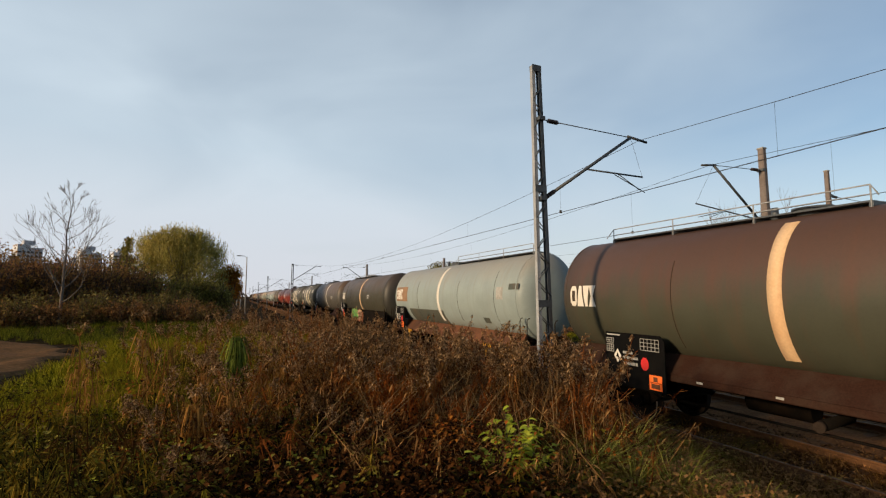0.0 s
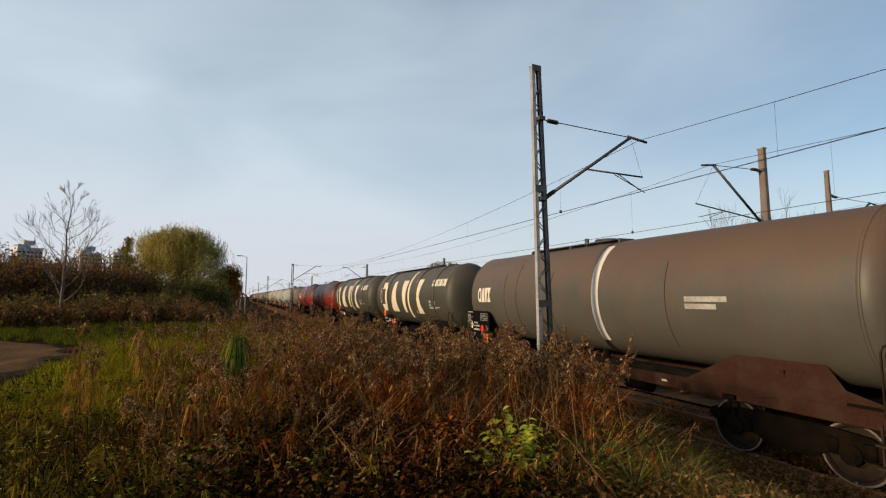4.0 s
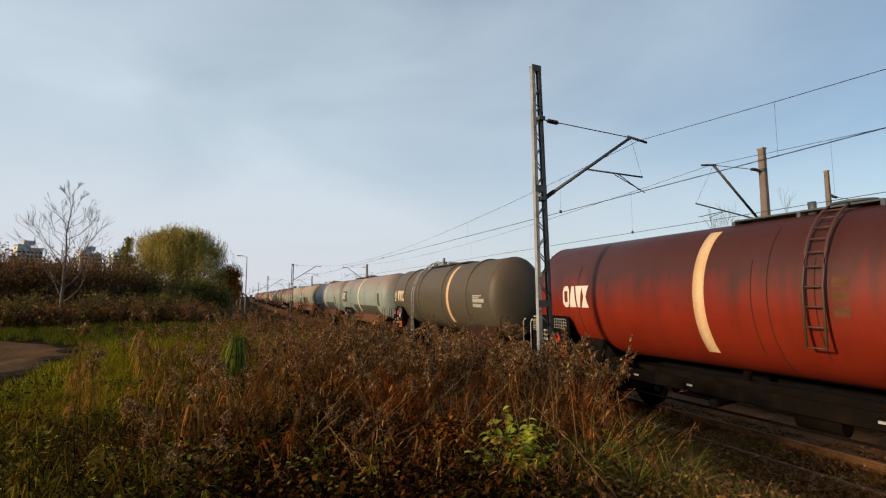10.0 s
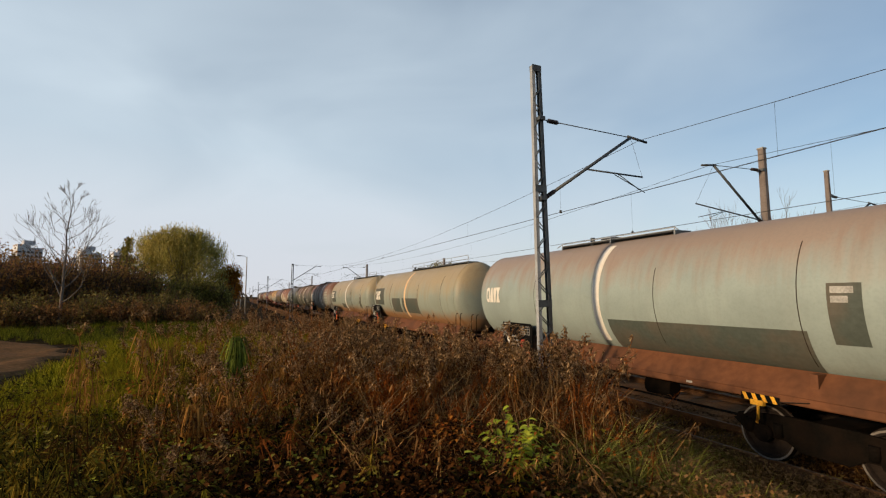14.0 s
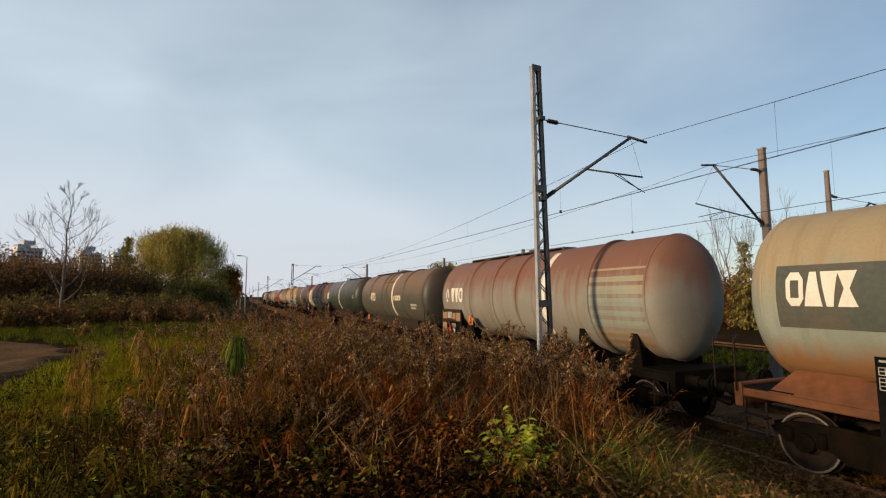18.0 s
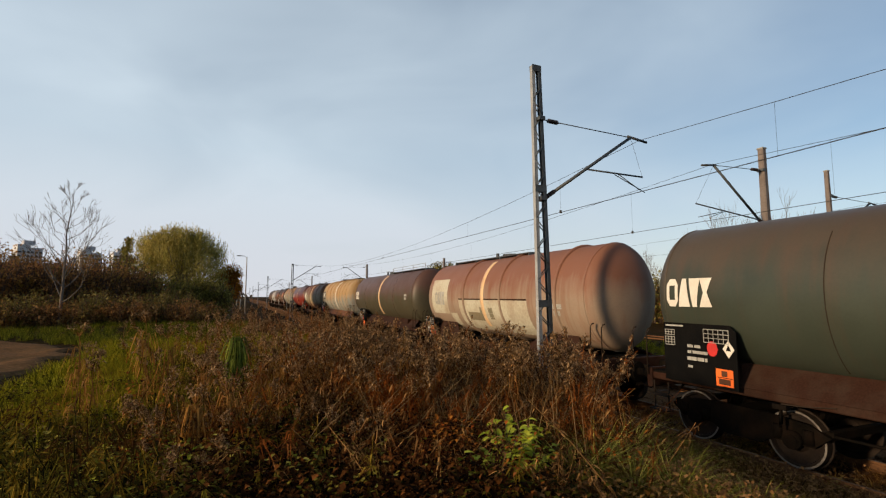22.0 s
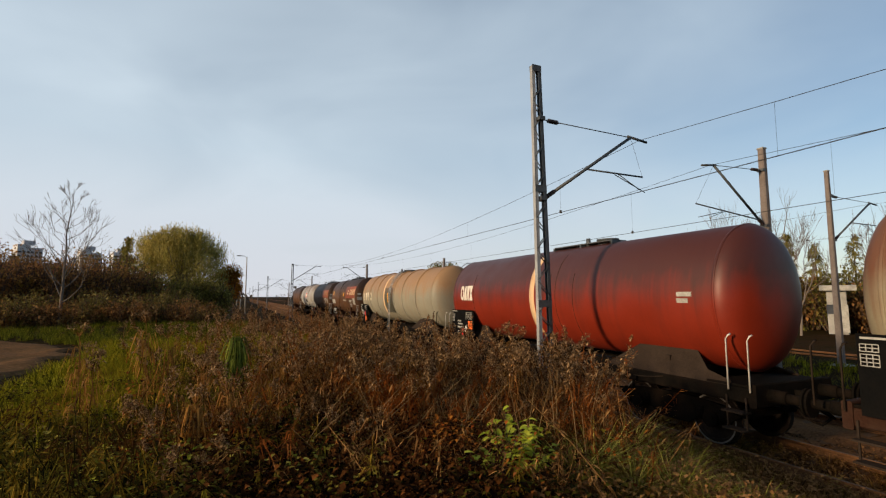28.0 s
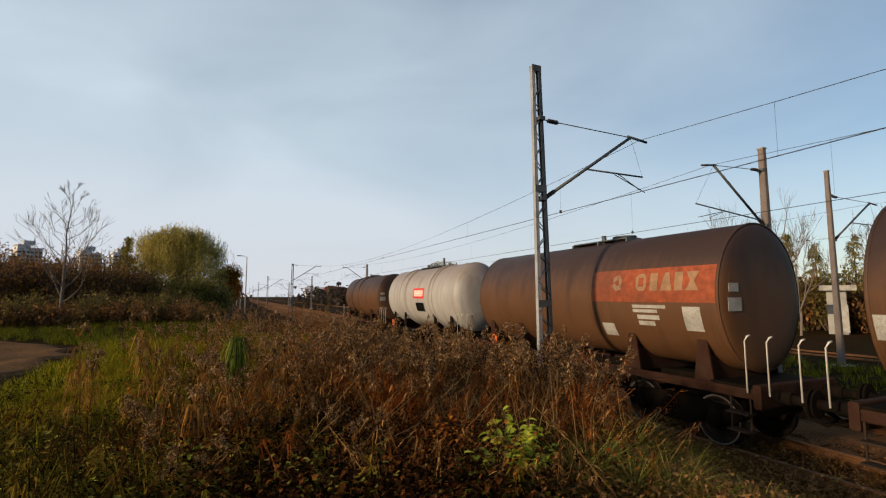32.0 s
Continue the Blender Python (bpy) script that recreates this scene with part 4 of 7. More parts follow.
def tank_wagon(spec):
    """One tank wagon, its origin at rail level under its middle. +y is the end that comes last."""
    L = spec["L"]
    rng = random.Random(int(L * 1000) + len(WHEELSETS))
    root = empty("tank_wagon")
    tagged(root, spec["label"], "tank wagon", "train of tank wagons")
    h = L / 2
    dish = spec.get("dish", 0.52)
    yc = h - HALF_GAP - 0.52
    ye = yc + dish
    cut = spec.get("cut", 0.0)
    paint, fr = P[spec["paint"]], spec.get("frame", FRAME_BROWN)
    tank = part("tank", Mesh().lathe(head_profile(-ye + cut, ye + spec.get("tail", 0.0), R_TANK, dish, 9, 0.8 if dish > 0.3 else 0.35), Z_TANK, 56), paint, root)
    for q in spec.get("hoops", ()):
        part("hoop", hoop(q * yc, 0.10, 0.065), paint, tank)
    for q in spec.get("seams", ()):
        a = 35 + 30 * abs(math.sin(q * 37))
        part("seam", arc_band(q * yc, 0.012, a, 172 - 0.6 * a), FRAME_GREY, tank, "thin rusty weld seam")
    for q in (-1, 1):
        part("end_seam", hoop(q * (yc + 0.03) + (cut if q < 0 else spec.get("tail", 0.0)), 0.05, 0.012), paint, tank)
    if "band" in spec:
        part("band", arc_band(spec["band"] * yc, 0.24, 28, 138), spec.get("band_mat", BANDC), tank, "cream and orange warning band")
    for y0, y1, b0, b1, mt in spec.get("patches", ()):
        n = max(1, int(abs(y1 - y0) / 1.5))
        part("paint_patch", Mesh().patch([(y0, b0), (y1, b0), (y1, b1), (y0, b1)], R_TANK, Z_TANK, 0.004, 8, n + 1), mt, tank)
    for kind, y, b, hh, mt in spec.get("signs", ()):
        sign(tank, kind, y, b, hh, mt)
    if spec.get("big"):
        for shape, (y, wide) in zip((SHAPE_RING, SHAPE_WEDGE, SHAPE_TEE, SHAPE_CROSS), spec["big"]):
            for quad in shape:
                m = Mesh().patch([(y - px / 0.78 * wide, -0.88 + py * 1.76) for px, py in quad], R_TANK, Z_TANK, 0.006, 12)
                part("painted_shape", m, CREAM, tank, "tall cream block of a sign")
    for y, b, ww, hh in spec.get("notes", ()):
        for r in range(2):
            m = Mesh()
            m.patch([(y, b - r * hh * 1.4), (y - ww * (1 - 0.25 * r), b - r * hh * 1.4), (y - ww * (1 - 0.25 * r), b + hh - r * hh * 1.4), (y, b + hh - r * hh * 1.4)], R_TANK, Z_TANK, 0.007, 2, 2)
            part("small_lettering", m, GREYMARK, tank)
    # underframe
    sz, sh = (1.11, 0.14) if spec.get("skirt") and not spec.get("graffiti") else (1.08, 0.18) if spec.get("saddle") == "posts" else (1.04, 0.26)
    sole = part("solebar", Mesh().box((-1.22, 0, sz), (0.1, L - 1.3, sh), 0.02), fr, root)
    part("solebar", Mesh().box((1.22, 0, sz), (0.1, L - 1.3, sh), 0.02), fr, root)
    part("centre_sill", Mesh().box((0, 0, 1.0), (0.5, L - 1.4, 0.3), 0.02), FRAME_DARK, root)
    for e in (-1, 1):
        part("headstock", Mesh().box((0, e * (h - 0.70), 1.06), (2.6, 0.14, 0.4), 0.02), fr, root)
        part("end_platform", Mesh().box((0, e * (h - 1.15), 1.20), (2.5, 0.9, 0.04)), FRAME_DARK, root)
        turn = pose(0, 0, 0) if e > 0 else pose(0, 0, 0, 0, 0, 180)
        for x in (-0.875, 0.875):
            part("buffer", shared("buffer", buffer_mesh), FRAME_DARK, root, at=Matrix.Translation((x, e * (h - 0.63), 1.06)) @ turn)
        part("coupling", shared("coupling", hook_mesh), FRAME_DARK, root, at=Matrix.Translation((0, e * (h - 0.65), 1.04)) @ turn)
        for y in (e * (h - 1.0),):
            part("step", shared("step", steps_mesh), spec.get("step_mat", FRAME_GREY), root, "steel footstep", pose(0, y, 0))
        if spec.get("rails", True):
            for o in (0.25, 0.63) if spec.get("saddle") == "posts" else (0.5, 0.9):
                part("handrail", shared("handrail/" + spec.get("rail", "dark"), handrail_mesh), HANDRAIL if "rail" in spec else FRAME_GREY, root, "white handrail" if "rail" in spec else "dark grimy handrail", pose(0, e * (h - o), 0))
        # saddle under each end of the tank
        sm = spec.get("skirt_mat", fr)
        if spec.get("saddle", "ends") == "ends":
            for sx in () if spec.get("skirt") else (-1, 1):
                part("saddle", Mesh().prism([(sx * 1.25, e * (yc - 3.1), 1.13), (sx * 1.25, e * (yc + 0.2), 1.13), (sx * 1.19, e * (yc + 0.14), 1.26), (sx * 1.12, e * (yc - 0.35), 1.38), (sx * 0.93, e * (yc - 0.7), 1.74), (sx * 0.93, e * (yc - 2.1), 1.74)], (-sx * 0.04, 0, -0.02)), sm, root)
            part("cross_beam", Mesh().box((0, e * (yc - 1.3), 1.3), (2.2, 0.12, 0.5)), sm, root)
        else:
            for q in (0.5, 2.3):
                part("cross_beam", Mesh().box((0, e * (yc - q), 1.35), (2.3, 0.22, 0.5), 0.03), sm, root)
                for x in (-1.16, 1.16):
                    part("saddle", Mesh().prism([(x, e * (yc - q) - 0.22, 1.1), (x, e * (yc - q) + 0.22, 1.1), (x, e * (yc - q) + 0.1, 1.95), (x, e * (yc - q) - 0.1, 1.95)], (0.06 if x < 0 else -0.06, 0, 0)), sm, root)
        bogie(root, e * (h - 2.55), WHEELSETS)
        # brake handle and chain on the solebar
        part("brake_handle", Mesh().tube([(-1.3, e * (h - 3.4), 0.98), (-1.33, e * (h - 3.4), 0.72), (-1.38, e * (h - 3.4), 0.66)], 0.03, 6).box((-1.32, e * (h - 3.4), 0.98), (0.08, 0.22, 0.08)), YELLOW if fr is FRAME_RUST else FRAME_DARK, root, "yellow brake handle" if fr is FRAME_RUST else "grimy brake handle")
        if fr is FRAME_RUST:
            bd = part("striped_board", flat(Mesh(), -1.30, e * (h - 3.4) - 0.35, e * (h - 3.4) + 0.3, 1.0, 1.12, 0.01), BLACK, root, "black board with yellow stripes")
            for q in range(4):
                yq = e * (h - 3.4) - 0.32 + q * 0.16
                part("stripe", Mesh().prism([(-1.304, yq, 1.002), (-1.304, yq + 0.07, 1.002), (-1.304, yq + 0.12, 1.118), (-1.304, yq + 0.05, 1.118)], (0.003, 0, 0)), YELLOW, bd)
        part("chain", Mesh().tube([(-1.29, e * (h - 3.4) + d, 1.12 - 0.09 * math.sin((d + 0.8) / 1.6 * math.pi)) for d in np.linspace(-0.8, 0.0, 6)], 0.010, 4), spec.get("chain_mat", FRAME_GREY), root)
    if spec.get("skirt"):
        for sx in (-1, 1) if spec.get("graffiti") else ():
            part("skirt", Mesh().prism([(sx * 1.275, -yc - 0.1, 0.92), (sx * 1.275, yc + 0.1, 0.92), (sx * 1.275, yc - 0.1, 1.86), (sx * 1.275, -yc + 0.1, 1.86)], (-sx * 0.03, 0, 0)), spec.get("skirt_mat", fr), root)
        for sx in () if spec.get("graffiti") else (-1, 1):
            part("skirt", Mesh().prism([(sx * 1.275, -yc - 0.1, 1.18), (sx * 1.275, yc + 0.1, 1.18), (sx * 0.80, yc - 0.15, 1.56), (sx * 0.80, -yc + 0.15, 1.56)], (-sx * 0.03, 0, -0.02)), spec.get("skirt_mat", fr), root)
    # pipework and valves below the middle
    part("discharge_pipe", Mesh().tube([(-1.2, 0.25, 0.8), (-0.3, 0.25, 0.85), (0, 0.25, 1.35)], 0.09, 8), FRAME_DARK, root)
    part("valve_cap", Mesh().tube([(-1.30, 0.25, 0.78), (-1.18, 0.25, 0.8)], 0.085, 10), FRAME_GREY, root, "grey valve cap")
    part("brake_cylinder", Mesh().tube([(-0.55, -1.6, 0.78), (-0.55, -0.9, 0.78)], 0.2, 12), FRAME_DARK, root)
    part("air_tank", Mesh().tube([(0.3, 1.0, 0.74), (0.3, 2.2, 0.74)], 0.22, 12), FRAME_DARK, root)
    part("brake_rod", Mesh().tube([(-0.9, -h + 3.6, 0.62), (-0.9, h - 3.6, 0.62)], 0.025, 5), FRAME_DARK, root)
    for q in (-0.35, 0.1, 0.3):
        flat_note = flat(Mesh(), -1.277, q * h, q * h + 0.13, sz - 0.02, sz + 0.02)
        part("solebar_marking", flat_note, GREYMARK, sole)
    if spec.get("marks"):
        # particulars painted straight on the tank's flank and the solebar
        for k, (y0, z0, ww, hh) in enumerate(((3.9, 1.52, 0.55, 0.03), (3.9, 1.46, 0.4, 0.03), (3.15, 1.44, 0.42, 0.05), (3.15, 1.36, 0.5, 0.06), (3.6, 1.3, 0.4, 0.05))):
            part("lettering_bar", flat(Mesh(), -1.30, y0 - ww, y0, z0, z0 + hh), GREYMARK, sole)
        plate = part("warning_plate", flat(Mesh(), -1.31, 1.78, 2.5, 1.2, 1.54, 0.02), BLACK, root, "black plate with a red spot and a white diamond")
        part("red_spot", flat(Mesh(), -1.318, 2.2, 2.46, 1.27, 1.49), REDSPOT, plate, "blurred red warning spot")
        part("hazard_diamond", Mesh().prism([(-1.32, 1.84, 1.38), (-1.32, 2.0, 1.22), (-1.32, 2.16, 1.38), (-1.32, 2.0, 1.54)], (0.006, 0, 0)), WHITE, plate, "white hazard diamond")
    if "top_pipe" in spec:
        a, b = spec["top_pipe"]
        rx, rz = (R_TANK + 0.03) * math.cos(0.62), (R_TANK + 0.03) * math.sin(0.62)
        part("heating_pipe", Mesh().tube([(-rx, a, Z_TANK + rz), (-rx, b, Z_TANK + rz)], 0.035, 8), paint, tank)
    if spec.get("pipe_side"):
        part("side_pipe", Mesh().tube([(-1.42, -h + 2.2, 0.93), (-1.42, h - 2.2, 0.93)], 0.10, 10), RUSTPATCH, root, "rusty brown heating pipe")
    if spec.get("panel", True):
        info_panel(root, ye - 0.05, spec, rng)
    elif spec.get("board"):
        # low black board of particulars by the last end, with faded paint over it
        yb = ye - 0.3
        board = part("particulars_board", flat(Mesh(), -1.32, yb - 1.75, yb, 1.22, 1.78, 0.03), BLACK, root, "black board with rows of white markings")
        for k, (a, z, ww, hh) in enumerate(((0.08, 1.66, 0.5, 0.07), (0.1, 1.56, 0.42, 0.03), (0.66, 1.66, 0.45, 0.06), (0.62, 1.56, 0.55, 0.06), (0.6, 1.46, 0.6, 0.07), (0.1, 1.36, 0.14, 0.12), (0.62, 1.3, 0.55, 0.06), (1.32, 1.64, 0.36, 0.06), (1.34, 1.5, 0.3, 0.03), (1.34, 1.44, 0.24, 0.03), (1.3, 1.3, 0.34, 0.06))):
            part("lettering_bar", flat(Mesh(), -1.328, yb - a - ww, yb - a, z, z + hh), GREYMARK, board)
        part("paint_patch", Mesh().patch([(ye - 0.45, 0.12), (ye - 0.85, 0.12), (ye - 0.85, 0.46), (ye - 0.45, 0.46)], R_TANK, Z_TANK, 0.004, 4, 2), YELLOW, tank, "faded yellow square")
        part("paint_patch", Mesh().patch([(ye + 0.1, -0.62), (ye - 1.3, -0.62), (ye - 1.2, -0.25), (ye + 0.1, -0.25)], R_TANK, Z_TANK, 0.004, 4, 2), GREYMARK, tank, "pale grey-green paint patch")
    else:
        hazard_plate(root, -1.5, spec.get("plate_y", ye - 2.3), spec.get("plate_z", 1.55), spec)
    if spec.get("box_end"):
        bx = part("equipment_panel", flat(Mesh(), -1.40, ye - 2.2, ye - 0.35, 1.2, 2.25, 0.05), FRAME_GREY, root, "patched tan and black plate panel")
        for y0, y1, z0, z1, mt in ((0.1, 0.55, 1.85, 2.12, RUSTPATCH), (0.6, 1.0, 1.88, 2.14, GREYMARK), (1.05, 1.35, 1.85, 2.1, RUSTPATCH), (1.4, 1.8, 1.8, 2.12, RUSTPATCH), (0.08, 0.5, 1.3, 1.7, RUSTPATCH), (0.55, 1.8, 1.28, 1.76, BLACK), (1.0, 1.4, 1.55, 1.68, GREYMARK)):
            part("plate", flat(Mesh(), -1.409 if mt is not GREYMARK else -1.417, ye - 0.37 - y1, ye - 0.37 - y0, z0, z1), mt, bx)
        for cy, mt in ((ye - 1.2, REDSPOT), (ye - 1.6, WHITE)):
            part("diamond_mark", Mesh().prism([(-1.421, cy - 0.13, 1.42), (-1.421, cy, 1.29), (-1.421, cy + 0.13, 1.42), (-1.421, cy, 1.55)], (0.006, 0, 0)), mt, bx)
    walk0, walk1, rl = spec.get("walkway", (-0.1, 0.55, 0.0))
    walkway(root, walk0 * yc, walk1 * yc, rl, spec)
    manhole(root, spec.get("man", 0.05) * yc)
    if "ladder" in spec:
        ladder(root, spec["ladder"], spec.get("ladder_z", 0.55), spec.get("ladder_mat"))
    if spec.get("end_ladder"):
        # a ladder up the near dished end
        yl = -ye - 0.06
        lad = part("end_ladder", Mesh().tube([(-0.62, yl, 1.2), (-0.62, yl, 3.5), (-0.55, yl + 0.35, 4.1), (-0.5, yl + 0.7, 4.3)], 0.020, 6), STEEL, root, "grey steel end ladder")
        part("stile", Mesh().tube([(-0.22, yl, 1.2), (-0.22, yl, 3.5), (-0.2, yl + 0.35, 4.15), (-0.2, yl + 0.7, 4.3)], 0.020, 6), STEEL, lad)
        for i in range(8):
            part("rung", Mesh().tube([(-0.62, yl, 1.45 + i * 0.3), (-0.22, yl, 1.45 + i * 0.3)], 0.012, 5), STEEL, lad)
        for yy in (-h + 0.78, -h + 1.5):
            part("guard_rail", Mesh().tube([(-1.3, yy, 1.2), (-1.3, yy, 2.15), (-0.7, yy, 2.15)], 0.018, 6), STEEL, root)
    if dish < 0.3:
        # paper notices pasted on the flat near end
        for x0, x1, z0, z1 in ((-1.22, -0.9, 2.86, 3.02), (-1.26, -0.82, 2.5, 2.75)):
            part("paper_notice", Mesh().prism([(x0, -ye - 0.004, z0), (x1, -ye - 0.004, z0), (x1, -ye - 0.004, z1), (x0, -ye - 0.004, z1)], (0, -0.006, 0)), GREYMARK, tank, "faded white paper notice")
    if spec.get("graffiti"):
        graffiti(root, yc)
    return root


def graffiti(wagon, yc):
    """Sprayed shapes along the skirt: crowded bulging pieces with thin outlines and strokes."""
    x = -1.285
    rng = random.Random(5)
    edge = [(x, 3.1, 1.4)] + [(x, 2.92 - 3.5 * k / 12, 1.78 + rng.uniform(-0.2, 0.1)) for k in range(13)] + [(x, -0.75, 1.5)] + [(x, -0.58 + 3.5 * k / 12, 0.98 + rng.uniform(-0.02, 0.1)) for k in range(13)]
    g = part("graffiti", Mesh().prism(edge, (0.004, 0, 0)), GRAF_R, wagon, "red haze behind sprayed graffiti shapes")
    y = 2.86
    for i in range(9):
        w = rng.uniform(0.36, 0.47)
        mt = GRAF_G if i < 6 else GRAF_P
        cy, cz = y - w / 2, 1.45 + rng.uniform(-0.06, 0.06)
        lean = rng.uniform(-0.2, 0.2)
        for off, k, m2 in ((-0.004, 1.13, GRAF_Y), (-0.008, 1.07, GRAF_D), (-0.012, 1.0, mt)):
            pts = []
            for a in range(22):
                t = 2 * math.pi * a / 22
                rr = 1 + 0.16 * math.sin(3 * t + i * 2.3) + 0.12 * math.cos(5 * t + i)
                dz = 0.36 * k * rr * math.sin(t)
                pts.append((x + off - 0.0006 * i, cy + 0.55 * w * k * rr * math.cos(t) + lean * dz, cz + dz))
            part("sprayed_shape", Mesh().prism(pts, (0.003, 0, 0)), m2, g)
        for q in range(6):
            a, z = cy + rng.uniform(-0.17, 0.17), cz + rng.uniform(-0.28, 0.15)
            dy, dz = rng.uniform(-0.16, 0.16), rng.uniform(0.06, 0.26)
            part("sprayed_stroke", Mesh().prism([(x - 0.022 - 0.0005 * q, a - 0.022, z), (x - 0.022 - 0.0005 * q, a + 0.022, z), (x - 0.022 - 0.0005 * q, a + dy + 0.016, z + dz), (x - 0.022 - 0.0005 * q, a + dy - 0.016, z + dz)], (0.003, 0, 0)), (GRAF_D, GRAF_Y, GRAF_D, GRAF_D, GRAF_R, GRAF_D)[q], g)
        y -= w * 0.84


def S(**k):
    return k


SKIRTED = dict(saddle="ends", skirt=True, seams=(-0.78, -0.3, 0.45), band=0.22, walkway=(-0.95, 0.2, 0.32), man=0.12)


RED = dict(rail="white", saddle="ends", seams=(-0.12, -0.17, -0.3, 0.7), band=0.03, paint="red", label="dull red tank wagon with sooty top and cream band", signs=[("small", 4.5, -0.28, 0.55, WHITE)], notes=[(-5.0, 0.0, 0.35, 0.09)], walkway=(-0.4, 0.03, 0.0), man=-0.3)
BIG = dict(saddle="ends", marks=True, hoops=(-0.75, -0.33, 0.57, 0.8), band=-0.14, paint="olive", label="dark olive tank wagon with tall cream block signs", signs=[("name", -3.7, 0.45, 0.34, WHITE)], notes=[(-3.45, -0.3, 0.22, 0.11), (-3.9, -0.3, 0.3, 0.07), (-3.45, -0.52, 1.2, 0.04)], big=[(5.0, 1.28), (2.75, 1.38), (0.46, 1.02), (-1.6, 1.15)], frame=FRAME_DARK, skirt_mat=FRAME_DARK, panel=False, plate_y=3.2, plate_z=1.66, walkway=(-0.43, 0.78, 0.0), man=-0.35, band_mat=CREAM)
